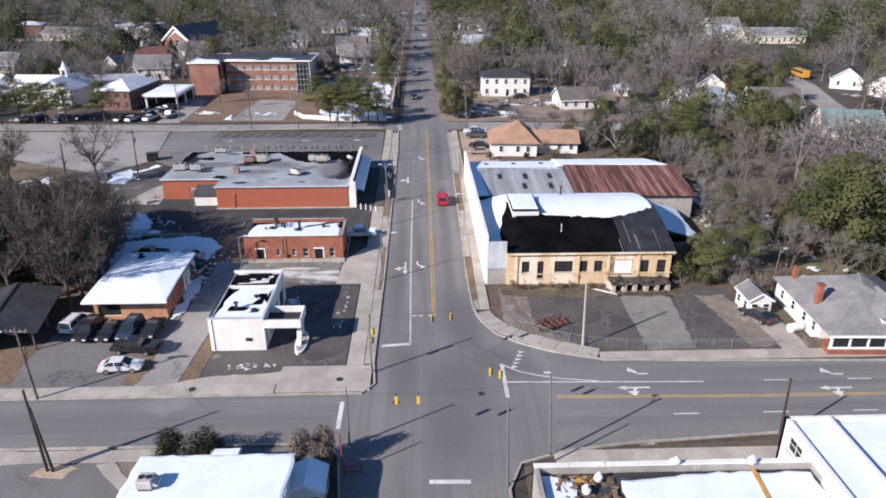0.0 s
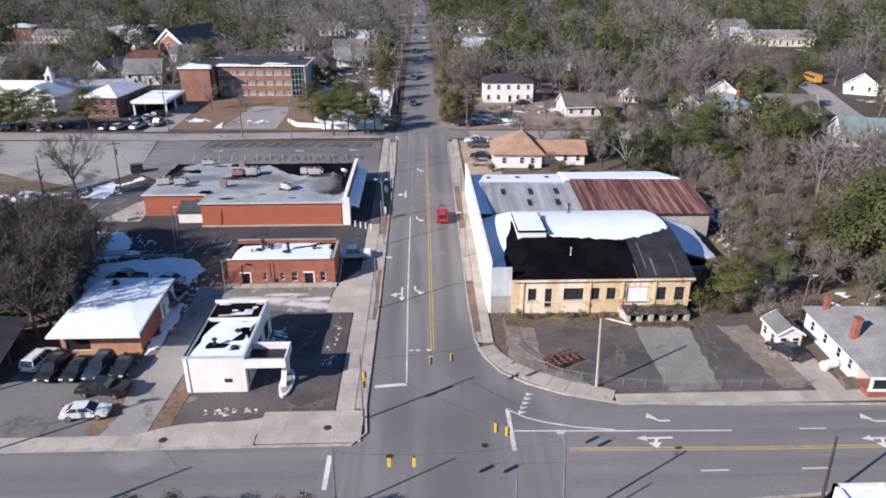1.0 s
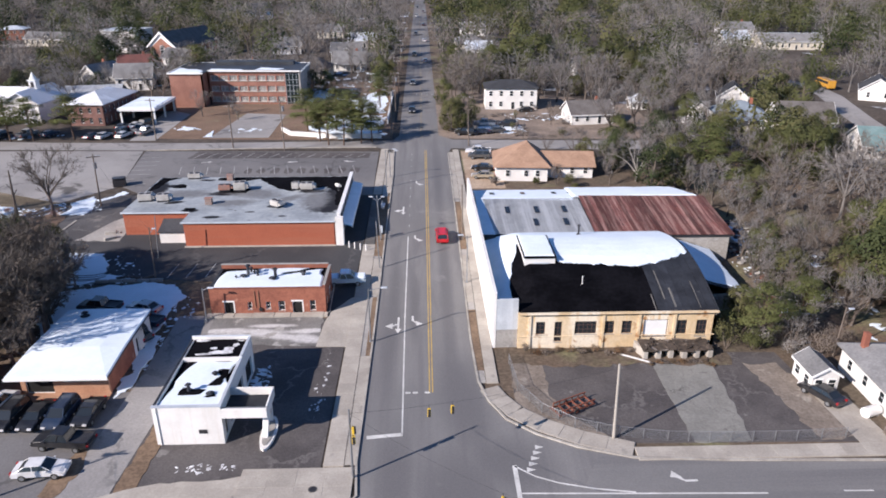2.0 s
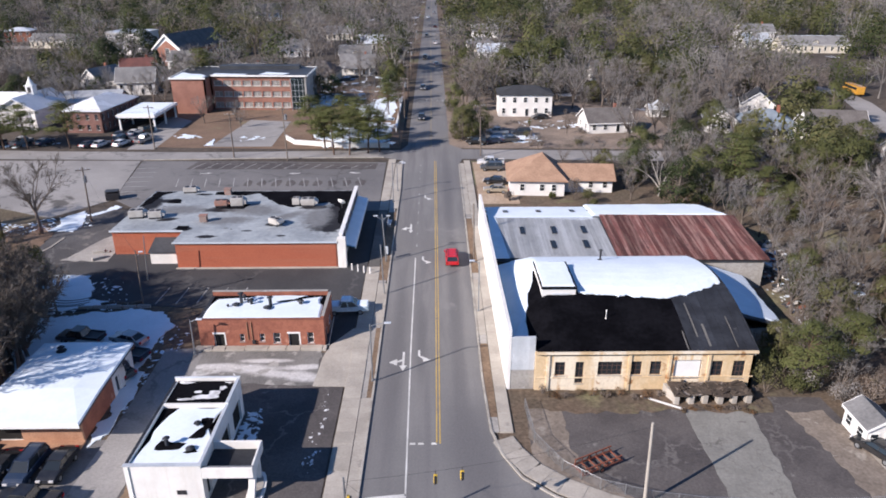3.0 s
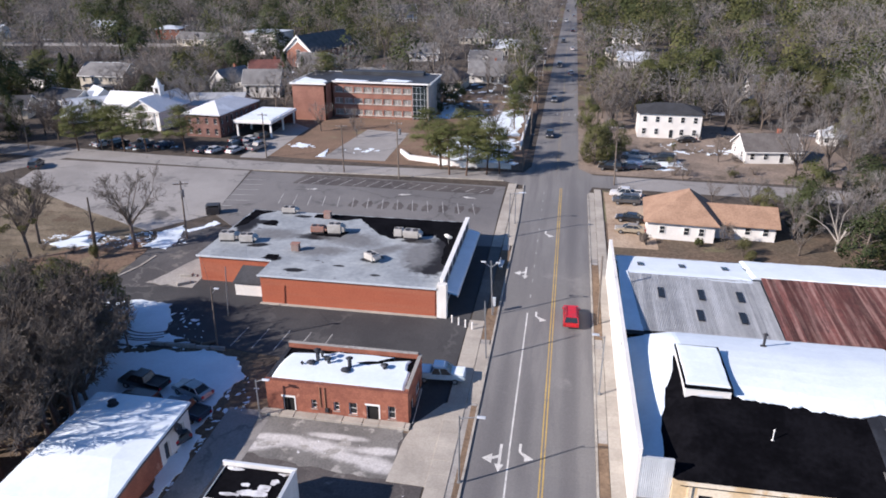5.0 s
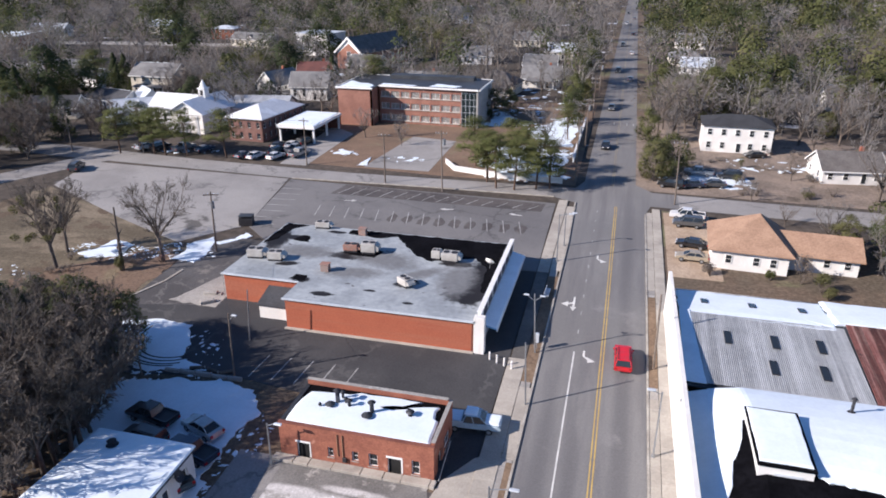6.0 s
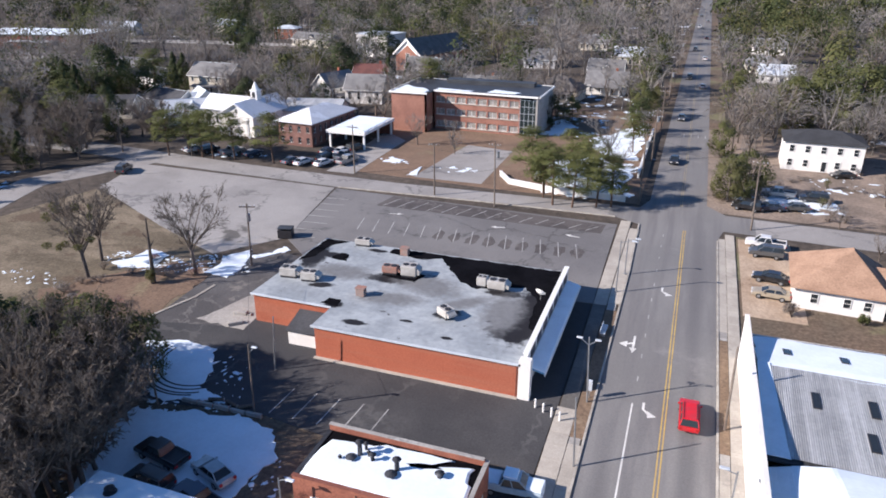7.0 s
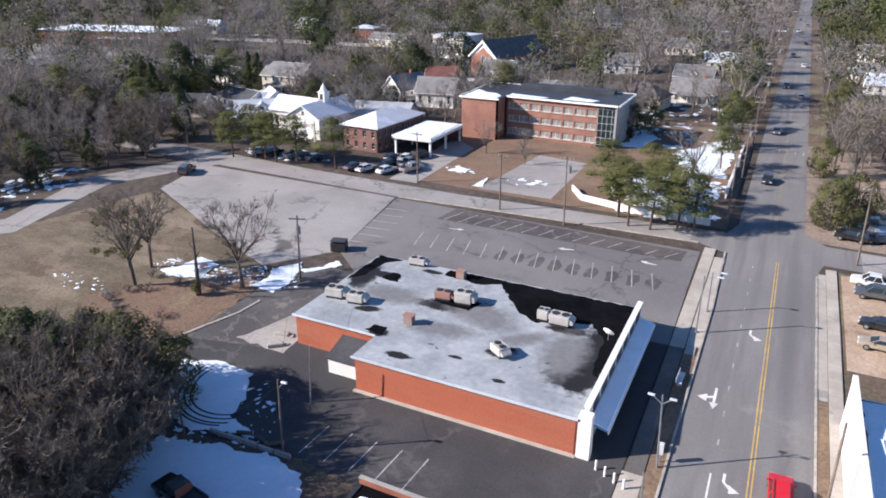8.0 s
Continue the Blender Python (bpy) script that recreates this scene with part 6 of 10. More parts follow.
# ---- near buildings south of the junction ----
def near_buildings():
    t = thing("flat_roofed_shop", -17.4, 41.5, 0, 0, "low shop with a flat snow-covered roof", "shop")
    x0, x1, y0, y1 = -6.2, 6.2, -6.5, 5.4
    for p, q in (((x0, y0), (x1, y0)), ((x1, y0), (x1, y1)), ((x1, y1), (x0, y1)), ((x0, y1), (x0, y0))):
        wall(t, p, q, -0.3, 4.2, 0.25, WHITE, [(2, 4, 0.8, 2.4, "window"), (6, 7.1, 0.1, 2.2, "door")])
    part("roof", box(x0 - 0.25, x1 + 0.25, y0 - 0.25, y1 + 0.25, 4.2, 4.42), METAL_PALE, t)
    snow_cover([(-23.8, 35.0), (-11.0, 35.0), (-11.0, 47.05), (-23.8, 47.05)], 4.42, 0.12, 31)
    rooftop_unit(-21.9, 43.4, 4.5, 0, 1.2, 1.2, 1.0)
    t = thing("parapet_building", 20.8, 36.0, 0, 0, "old commercial building with a parapet and snowy roof", "building")
    x0, x1, y0, y1 = -12.0, 11.4, -10.0, 8.9
    for p, q, h in (((x0, y0), (x1, y0), 4.6), ((x1, y0), (x1, y1), 4.6), ((x1, y1), (x0, y1), 4.6), ((x0, y1), (x0, y0), 4.6)):
        wall(t, p, q, -0.3, h, 0.4, CONCRETE_OLD, [(2, 4, 0.8, 2.6, "window"), (7, 8.2, 0.1, 2.4, "door")])
    part("roof", box(x0 + 0.4, x1 - 0.4, y0 + 0.4, y1 - 0.4, 3.7, 3.9), TAR_GREY, t)
    for i in range(8):
        a = x0 + i * (x1 - x0) / 8
        part("coping", box(a, a + (x1 - x0) / 8 - 0.05, y1 - 0.42, y1 + 0.06, 4.6, 4.7 + 0.04 * (i % 2)), WHITE, t, "whitewashed parapet cap")
    rr = random.Random(12)
    junk = bmesh.new()
    for _ in range(90):
        bmesh.ops.create_cube(junk, size=1, matrix=pose(rr.uniform(-10.4, -5.6), rr.uniform(2.5, 8.2), 3.95 + rr.uniform(0, 0.1), rr.uniform(-20, 20), rr.uniform(-20, 20), rr.uniform(0, 180)) @ Matrix.Diagonal((rr.uniform(0.2, 1.2), rr.uniform(0.1, 0.5), rr.uniform(0.04, 0.2), 1)))
    tagged(part("roof_debris", junk, JUNK, t, "brown boards and rubble on the bare roof"), "", "", "", "stuff")
    part("roof_board", box(-9.4, -6.8, 7.4, 8.1, 3.92, 4.02), OCHRE, t, "ochre board")
    bm = box(-0.18, 0.18, -1.9, 1.9, 0, 0.08)
    bmesh.ops.transform(bm, matrix=pose(5.9, 6.4, 4.12, 0, 0, -4), verts=bm.verts[:])
    part("roof_board", bm, OCHRE, t, "ochre board")
    part("roof_tarp", box(-5.2, -0.6, 7.9, 8.4, 3.95, 4.02), METAL_DARK, t, "dark folded tarpaulin")
    snow_cover([(15.4, 27), (31.5, 27), (31.5, 44.1), (21, 44.2), (20.2, 43.7), (15.6, 43.6), (15.8, 41)], 3.9, 0.2, 32)
    for i, (x, y) in enumerate(((20.4, 44.6), (26.7, 44.5), (13.9, 43.6), (12.6, 42.2))):
        sk = thing("sack", x, y, 4.62 if i < 2 else 4.0, 30 * i, "lumpy white sack lying on the parapet" if i < 2 else "lumpy white sack lying on the roof", "sack", "sacks")
        bm = bmesh.new()
        bmesh.ops.create_icosphere(bm, subdivisions=2, radius=0.5, matrix=Matrix.Translation((0, 0, 0.3)) @ Matrix.Diagonal((1.0, 0.75, 0.65, 1)))
        for v in bm.verts:
            v.co *= 1 + 0.18 * noise.noise(v.co * 2.3 + Vector((i * 5.0, 0, 0)))
        part("bag", bm, WHITE, sk)
        part("tie", rod((0, 0, 0.55), (0.1, 0, 0.78), 0.1, 0.14, 7), WHITE, sk)
    snow_cover([(9.3, 38), (11.5, 38), (12.0, 43.9), (9.3, 44.2)], 3.9, 0.15, 33)
    t = thing("white_store", 40.0, 42.0, 0, 0, "white flat-roofed store with a stepped parapet", "store")
    x0, x1, y0, y1 = -8.3, 12, -12, 7.3
    wall(t, (x1, y1), (x0, y1), -0.3, 5.6, 0.35, WHITE, [(3, 6, 0.8, 2.6, "window"), (9, 12, 0.8, 2.6, "window")])
    wall(t, (x0, y1), (x0, y0), -0.3, 5.6, 0.35, WHITE, [(1.2, 3.4, 3.1, 4.6, "pair"), (4.2, 6.6, 3.1, 4.6, "blind")])
    wall(t, (x0, y0), (x1, y0), -0.3, 5.6, 0.35, WHITE)
    wall(t, (x1, y0), (x1, y1), -0.3, 5.6, 0.35, WHITE)
    part("roof", box(x0 + 0.35, x1 - 0.35, y0 + 0.35, y1 - 0.35, 5.0, 5.2), METAL_PALE, t)
    part("parapet", box(x0 + 3.4, x0 + 3.75, y0 + 0.4, y1 - 0.4, 5.2, 5.9), WHITE, t)
    snow_cover([(32.2, 31), (35.2, 31), (35.2, 48.8), (32.2, 48.8)], 5.2, 0.1, 34)
    snow_cover([(35.9, 31), (51, 31), (51, 48.8), (35.9, 48.8)], 5.2, 0.14, 35)
    sh = house(-10.0, 46.4, 90, 3.0, 2.8, 2.3, 0.7, SIDING, SNOW, "small shed with a snowy gabled roof in shade", over=0.2, category="shed", group="", z=0.0)
    pc = thing("porch_canopy", -17.7, 49.6, 0, 0, "small canopy under shaded snow behind the shop", "canopy")
    for px in (-1.1, 1.1):
        part("post", box(px - 0.06, px + 0.06, 0.6, 0.72, 0, 2.3), WOOD, pc)
    part("roof", box(-1.3, 1.3, -2.4, 0.85, 2.3, 2.42), METAL_PALE, pc)
    snow_cover([(-18.9, 47.4), (-16.5, 47.4), (-16.5, 50.35), (-18.9, 50.35)], 2.42, 0.12, 37)
    sp = thing("sign_post", -7.3, 49.4, 0, 0, "red-painted sign post with a low steel frame", "sign post")
    part("post", rod((0, 0, -0.1), (-0.2, 0, 4.6), 0.08, 0.07, 8), RED_PAINT, sp)
    for k in (0.4, 0.95):
        part("rail", box(0.1, 1.6, -0.04, 0.04, k, k + 0.08), RED_PAINT, sp)
    for k in (0.1, 0.85, 1.55):
        part("stake", box(k - 0.04, k + 0.04, -0.05, 0.05, -0.05, 1.1), RED_PAINT, sp)
    # bright metal-roofed shed by the west drive
    t = thing("metal_shed", -51.5, 76.5, 0, 12, "dark ribbed metal shed with open sides", "shed")
    for x in (-4.6, 4.6):
        for y in (-5.5, 0, 5.5):
            part("post", box(x - 0.1, x + 0.1, y - 0.1, y + 0.1, -0.2, 2.6), WOOD, t)
    part("back_wall", box(-4.7, 4.7, 5.5, 5.7, -0.2, 2.7), WOOD, t)
    part("side_wall", box(-4.8, -4.62, -5.5, 5.5, -0.2, 2.6), WOOD, t)
    me1 = sheet_mesh("roof_sheet", 0.8, [(-5.4, 2.6), (0.0, 3.7)], METAL_DARK, 2, 0.04)
    for i in range(16):
        for r in (90, -90):
            o = new("roof_sheet", me1)
            o.parent = t
            o.matrix_basis = pose(0, -6.4 + 0.8 * i + (0 if r > 0 else 0.8), 0, 0, 0, r if r > 0 else -90) if r < 0 else pose(0, -6.4 + 0.8 * i, 0, 0, 0, 90)
    part("ridge_cap", box(-0.2, 0.2, -6.4, 6.4, 3.7, 3.8), METAL_DARK, t)


brick_store()
brick_shop()
white_garage()
snow_office()
warehouse()
near_buildings()


# ---- houses and larger buildings farther off ----
def office_block():
    bx, by, z = -50.0, 216.0, G(220)
    t = thing("office_block", -52.5, 224.3, z, 0, "three-storey red brick office block with ribbon windows", "office building")
    X = lambda a: (a - bx) * 1.05
    Y = lambda b: (b - by) * 1.05
    H = 9.2
    # blank brick wing and recessed window front
    wall(t, (X(-66.2), Y(206.6)), (X(-57.6), Y(206.6)), -0.5, H, 0.4, BRICK_DULL, label="blank red brick wing")
    wall(t, (X(-57.6), Y(206.6)), (X(-57.6), Y(211.2)), -0.5, H, 0.4, BRICK_DULL)
    wall(t, (X(-66.6), Y(226)), (X(-66.2), Y(207)), -0.5, H, 0.4, BRICK_DULL)
    ops = []
    for s in range(3):
        zs = 0.75 + s * 2.95
        for i in range(8):
            ops.append((0.5 + i * 2.68, 2.75 + i * 2.68, zs, zs + 1.45, "blind"))
    wall(t, (X(-57.2), Y(211.2)), (X(-36.4), Y(210.4)), -0.5, H, 0.4, BRICK_DULL, ops, WHITE_CLEAN, label="red brick front with bands of windows")
    for s in range(3):
        bm = prism(strip([(X(-57.0), Y(211.12)), (X(-36.5), Y(210.32))], 0.16), 0.56 + s * 2.95, 0.74 + s * 2.95)
        part("string_course", bm, CONCRETE, t)
    # glazed stair
    g = new("stair_glazing")
    g.parent = t
    g.matrix_basis = pose(X(-36.4), Y(210.35), 0, 0, 0, -1.5)
    for i in range(4):
        for k in range(5):
            mesh_ob("pane", box(i * 1.05 + 0.05, i * 1.05 + 1.0, 0.06, 0.1, 0.6 + k * 1.6, 2.1 + k * 1.6), PANE_TEAL, g)
    bm = box(-0.03, 0.03, 0, 0.16, 0, 8.7)
    for i in range(1, 5):
        box(i * 1.05 - 0.03, i * 1.05 + 0.03, 0, 0.16, 0, 8.7, bm)
    for k in range(6):
        box(0, 4.2, 0.02, 0.14, 0.5 + k * 1.6, 0.57 + k * 1.6, bm)
    mesh_ob("mullions", bm, METAL_PALE, g)
    part("stair_back", box(X(-36.4), X(-32.3), Y(211), Y(212), -0.4, H - 0.4), INTERIOR, t)
    wall(t, (X(-32.3), Y(209.9)), (X(-32.0), Y(225)), -0.5, H + 0.25, 0.45, CONCRETE_OLD, label="grey concrete end wall")
    wall(t, (X(-32.4), Y(225)), (X(-66.6), Y(226)), -0.5, H, 0.4, BRICK_DULL)
    part("roof", prism([(X(-66.5), Y(206.3)), (X(-57.3), Y(206.3)), (X(-57.2), Y(210.8)), (X(-32.2), Y(209.7)), (X(-31.9), Y(225.3)), (X(-66.9), Y(226.3))], H, H + 0.3), METAL_DARK, t, "dark flat roof with a pale rim")
    for a, b in (((-66.5, 206.25), (-57.25, 206.25)), ((-57.25, 210.72), (-32.2, 209.62)), ((-31.85, 209.6), (-31.8, 225.4)), ((-31.8, 225.4), (-67, 226.4)), ((-67, 226.4), (-66.55, 206.2))):
        part("roof_rim", prism(strip([(X(a[0]), Y(a[1])), (X(b[0]), Y(b[1]))], 0.22), H + 0.02, H + 0.42), WHITE_CLEAN, t)
    part("penthouse", box(X(-58), X(-36), Y(222), Y(225), H + 0.3, H + 1.2), METAL_DARK, t)
    snow_cover([(-69.2, 215), (-61, 215), (-60.7, 217.6), (-63, 220.4), (-66, 221), (-69.3, 224)], z + H + 0.3, 0.12, 41)
    snow_cover([(-59.8, 219.9), (-51, 219.6), (-50.4, 220.6), (-56, 221.4), (-60, 222)], z + H + 0.3, 0.08, 43)
    snow_cover([(-47, 220.2), (-40, 220), (-39, 222), (-46, 224)], z + H + 0.3, 0.08, 42)


def meeting_hall():
    rot = -4
    z = G(192)
    t = thing("brick_hall", -83.4, 202.2, z, rot, "two-storey brick hall wing with a pale hipped roof", "hall")
    w, d, h = 9.2, 18.6, 5.3
    for (p, q, L) in (((-w / 2, -d / 2), (w / 2, -d / 2), w), ((w / 2, -d / 2), (w / 2, d / 2), d), ((w / 2, d / 2), (-w / 2, d / 2), w), ((-w / 2, d / 2), (-w / 2, -d / 2), d)):
        n = int(L / 2.2)
        ops = [(L * (i + 0.5) / n - 0.42, L * (i + 0.5) / n + 0.42, zz, zz + 1.35, "window") for zz in (0.7, 3.2) for i in range(n)]
        wall(t, p, q, -0.6, h, 0.3, BRICK_PLUM, ops, WHITE_CLEAN)
    e = 0.55
    A = [(-w / 2 - e, -d / 2 - e, h), (w / 2 + e, -d / 2 - e, h), (w / 2 + e, d / 2 + e, h), (-w / 2 - e, d / 2 + e, h)]
    B = [(a, b, c + 0.22) for a, b, c in A]
    part("roof", solid(A + B + [(0, -3.0, h + 2.4), (0, 3.6, h + 2.4)], [(3, 2, 1, 0), (0, 1, 5, 4), (1, 2, 6, 5), (2, 3, 7, 6), (3, 0, 4, 7), (4, 5, 8), (5, 6, 9, 8), (6, 7, 9), (7, 4, 8, 9)]), METAL_FROST, t, "pale hipped roof dusted with snow")
    # gabled body with a cross gable, a white pediment and a cupola
    b = thing("gabled_hall", -101.3, 204.8, z, rot, "white-gabled hall body with a pale dusted roof and cupola", "hall")
    part("wall", profile([(-3.6, -0.6), (3.6, -0.6), (3.6, 5.0), (0, 7.6), (-3.6, 5.0)], -14.2, -1), SIDING, b)
    for sg in (-1, 1):
        part("roof", profile([(0, 7.65), (sg * 4.3, 4.7), (sg * 4.3, 4.95), (0, 7.9)], -14.8, 0), METAL_FROST, b, "pale roof dusted with snow")
    turn = Matrix.Rotation(math.pi / 2, 4, "Z")
    for name, sec, y0, y1, mat, lab in (("front_gable", [(-4.7, -0.6), (4.7, -0.6), (4.7, 5.0), (0, 7.6), (-4.7, 5.0)], -8.4, 7.0, WHITE, "white pediment gable"),
                                        ("gable_roof", [(0, 7.66), (-5.4, 4.72), (-5.4, 4.96), (0, 7.92)], -9.0, 7.5, METAL_FROST, ""), ("gable_roof", [(0, 7.66), (5.4, 4.72), (5.4, 4.96), (0, 7.92)], -9.0, 7.5, METAL_FROST, "")):
        bm = profile(sec, y0, y1)
        bmesh.ops.transform(bm, matrix=turn, verts=bm.verts[:])
        part(name, bm, mat, b, lab)
    part("cornice", box(-4.9, 4.9, -8.6, -8.38, 4.7, 5.05), WHITE_CLEAN, b)
    framed(b, pose(0, -8.44, 0), -0.45, 0.45, 5.4, 6.5, 0, "window", WHITE_CLEAN)
    for i in range(4):
        part("column", rod((-4.2 + i * 2.8, -9.6, -0.4), (-4.2 + i * 2.8, -9.6, 4.7), 0.25), WHITE_CLEAN, b)
        framed(b, pose(-12.8 + i * 2.6, -3.64, 0), -0.5, 0.5, 1.2, 3.6, 0, "window", WHITE_CLEAN)
    part("cupola", box(-0.9, 0.9, -1.4, 0.4, 7.0, 9.6), WHITE_CLEAN, b, "white louvred cupola")
    part("cupola_cornice", box(-1.1, 1.1, -1.6, 0.6, 9.6, 9.8), WHITE_CLEAN, b)
    bm = bmesh.new()
    bmesh.ops.create_cone(bm, cap_ends=True, segments=8, radius1=1.0, radius2=0.05, depth=2.0, matrix=Matrix.Translation((0, -0.5, 10.8)))
    part("spire", bm, WHITE_CLEAN, b)
    part("louvre", box(-0.45, 0.45, -1.44, -1.41, 8.0, 9.3), DARK_STEEL, b)
    r = thing("hall_annex", -90.5, 214.5, z, 12, "low grey-roofed annex behind the hall", "building")
    part("wall", profile([(-5, -0.5), (5, -0.5), (5, 4.4), (0, 6.4), (-5, 4.4)], -7, 7), SIDING, r)
    for sg in (-1, 1):
        part("roof", profile([(0, 6.45), (sg * 5.6, 4.2), (sg * 5.6, 4.4), (0, 6.65)], -7.5, 7.5), METAL_GREY, r)
    c = thing("carport", -71.8, 202.0, z, 0, "flat white carport with snow on top beside the hall", "carport")
    part("roof", box(-4.8, 4.8, -8.2, 8.2, 3.4, 4.1, bevel=0.05), WHITE_CLEAN, c)
    for px in (-4.2, 4.2):
        for py in (-7.4, 0, 7.4):
            part("post", box(px - 0.2, px + 0.2, py - 0.2, py + 0.2, -0.4, 3.4), WHITE_CLEAN, c)
    part("back_wall", box(-4.6, 4.6, 7.7, 8.0, -0.4, 3.4), BRICK_DARK, c)
    snow_cover([(-76.2, 194.6), (-67.3, 194.2), (-67.6, 209.5), (-76.3, 209.8)], z + 4.1, 0.14, 43)


def corner_house():
    z = G(148)
    t = thing("corner_house", 20.2, 151.0, z, -4, "low white house with a tan hipped shingle roof", "house")
    part("wall", box(-4.9, 5.1, -5.0, 5.6, -0.5, 2.9), SIDING, t)
    e = 0.6
    A = [(-4.9 - e, -5.0 - e, 2.75), (5.1 + e, -5.0 - e, 2.75), (5.1 + e, 5.6 + e, 2.75), (-4.9 - e, 5.6 + e, 2.75)]
    B = [(a, b, 2.92) for a, b, _ in A]
    part("roof", solid(A + B + [(1.3, 0.6, 6.5), (1.3, 1.6, 6.5)], [(3, 2, 1, 0), (0, 1, 5, 4), (1, 2, 6, 5), (2, 3, 7, 6), (3, 0, 4, 7), (4, 5, 8), (5, 6, 9, 8), (6, 7, 9), (7, 4, 8, 9)]), SHINGLE_TAN, t, "tan hipped roof")
    part("wing", profile([(-2.6, -0.5), (4.8, -0.5), (4.8, 2.6), (1.1, 4.3), (-2.6, 2.6)], 5.1, 14.2), SIDING, t)
    for sg in (-1, 1):
        part("wing_roof", profile([(1.1, 4.32), (1.1 + sg * 4.4, 2.35), (1.1 + sg * 4.4, 2.53), (1.1, 4.52)], 3.4, 14.7), SHINGLE_TAN, t)
    for x in (-2.6, 1.0, 3.2):
        framed(t, pose(x, -5.04, 0), -0.45, 0.45, 0.9, 2.2, 0, "window", WHITE_CLEAN)
    for x in (7.5, 10.2, 12.8):
        framed(t, pose(x, -2.64, 0), -0.45, 0.45, 0.9, 2.1, 0, "window", WHITE_CLEAN)
    for y in (-3, 0.5, 3.5):
        framed(t, pose(-4.94, y, 0, 0, 0, -90), -0.45, 0.45, 0.9, 2.2, 0, "window", WHITE_CLEAN)


def white_cottage():
    t = thing("white_cottage", 53.4, 76.0, 0, -2, "white house with grey hipped roof, brick chimneys and glazed porch", "house")
    part("wall", box(-6.0, 7.0, -5.6, 6.2, -0.3, 3.0), SIDING, t)
    part("brick_base", box(-6.2, 7.2, -8.4, -5.7, -0.3, 0.75), BRICK, t, "low red brick porch wall")
    part("porch_wall", box(-6.1, 7.1, -8.2, -8.0, 0.75, 1.05), WHITE_CLEAN, t)
    for i in range(7):
        x = -5.9 + i * 2.12
        part("porch_post", box(x - 0.12, x + 0.12, -8.25, -8.0, 1.05, 2.6), WHITE_CLEAN, t)
        if i < 6:
            part("pane", box(x + 0.12, x + 2.0, -8.16, -8.1, 1.05, 2.6), PANE, t)
    e = 0.5
    A = [(-6 - e, -8.6, 2.6), (7 + e, -8.6, 2.6), (7 + e, 6.2 + e, 2.9), (-6 - e, 6.2 + e, 2.9)]
    B = [(a, b, c + 0.2) for a, b, c in A]
    part("roof", solid(A + B + [(0.5, -1.6, 5.9), (1.8, 1.6, 5.9), (-0.5, 1.8, 5.6)], [(3, 2, 1, 0), (0, 1, 5, 4), (1, 2, 6, 5), (2, 3, 7, 6), (3, 0, 4, 7), (4, 5, 8), (5, 6, 9, 8), (6, 7, 10, 9), (7, 4, 8, 10), (8, 9, 10)]), SHINGLE, t, "grey hipped shingle roof")
    part("fascia", box(-6.55, 7.55, -8.68, -8.61, 2.5, 2.82), WHITE_CLEAN, t)
    part("dormer", prism([(0.2, -7.0), (4.2, -7.0), (4.2, -3.0), (0.2, -3.0)], 2.9, lambda a, b: 4.3), SIDING, t)
    for sg in (-1, 1):
        bm = profile([(0, 5.5), (sg * 2.5, 4.2), (sg * 2.5, 4.4), (0, 5.7)], -7.5, -1.5)
        bmesh.ops.transform(bm, matrix=Matrix.Translation((2.2, 0, 0)) @ Matrix.Rotation(math.pi / 2, 4, "Z"), verts=bm.verts[:])
        part("dormer_roof", bm, SHINGLE, t)
    bm = profile([(-2.0, 4.2), (2.0, 4.2), (0, 5.5)], -7.0, -6.8)
    bmesh.ops.transform(bm, matrix=Matrix.Translation((2.2, 0, 0)) @ Matrix.Rotation(math.pi / 2, 4, "Z"), verts=bm.verts[:])
    part("dormer_gable", bm, WHITE_CLEAN, t)
    for x in (1.4, 2.5):
        framed(t, pose(x, -7.04, 0), -0.1, 0.75, 3.4, 4.2, 0, "window", WHITE_CLEAN)
    part("chimney", box(-5.2, -4.5, -2.2, -1.5, 2.5, 6.0, bevel=0.03), BRICK, t, "red brick chimney")
    part("chimney_cap", box(-5.28, -4.42, -2.28, -1.42, 6.0, 6.14), BRICK_DARK, t)
    part("chimney", box(-5.0, -4.4, 4.4, 5.0, 2.5, 5.5, bevel=0.03), BRICK, t, "red brick chimney")
    for y in (-4.2, -1.8, 1.2, 4.2):
        framed(t, pose(-6.04, y, 0, 0, 0, -90), -0.45, 0.45, 1.0, 2.3, 0, "window", WHITE_CLEAN)
    part("side_stoop", box(-7.6, -6.05, -6.9, -5.4, -0.2, 0.8), WOOD, t)
    s = house(43.3, 79.6, 90, 3.8, 2.9, 2.2, 0.9, SIDING, SHINGLE, "small white garden shed with grey roof", over=0.25, category="shed", group="")
    k = thing("tank", 46.0, 73.6, 0, 20, "pale rounded tank beside the house", "tank")
    part("drum", rod((-0.9, 0, 0.6), (0.9, 0, 0.6), 0.55, n=16), WHITE, k)
    part("foot", box(-0.7, -0.5, -0.4, 0.4, 0, 0.3), CONCRETE_OLD, k)
    part("foot", box(0.5, 0.7, -0.4, 0.4, 0, 0.3), CONCRETE_OLD, k)


office_block()
meeting_hall()
corner_house()
white_cottage()

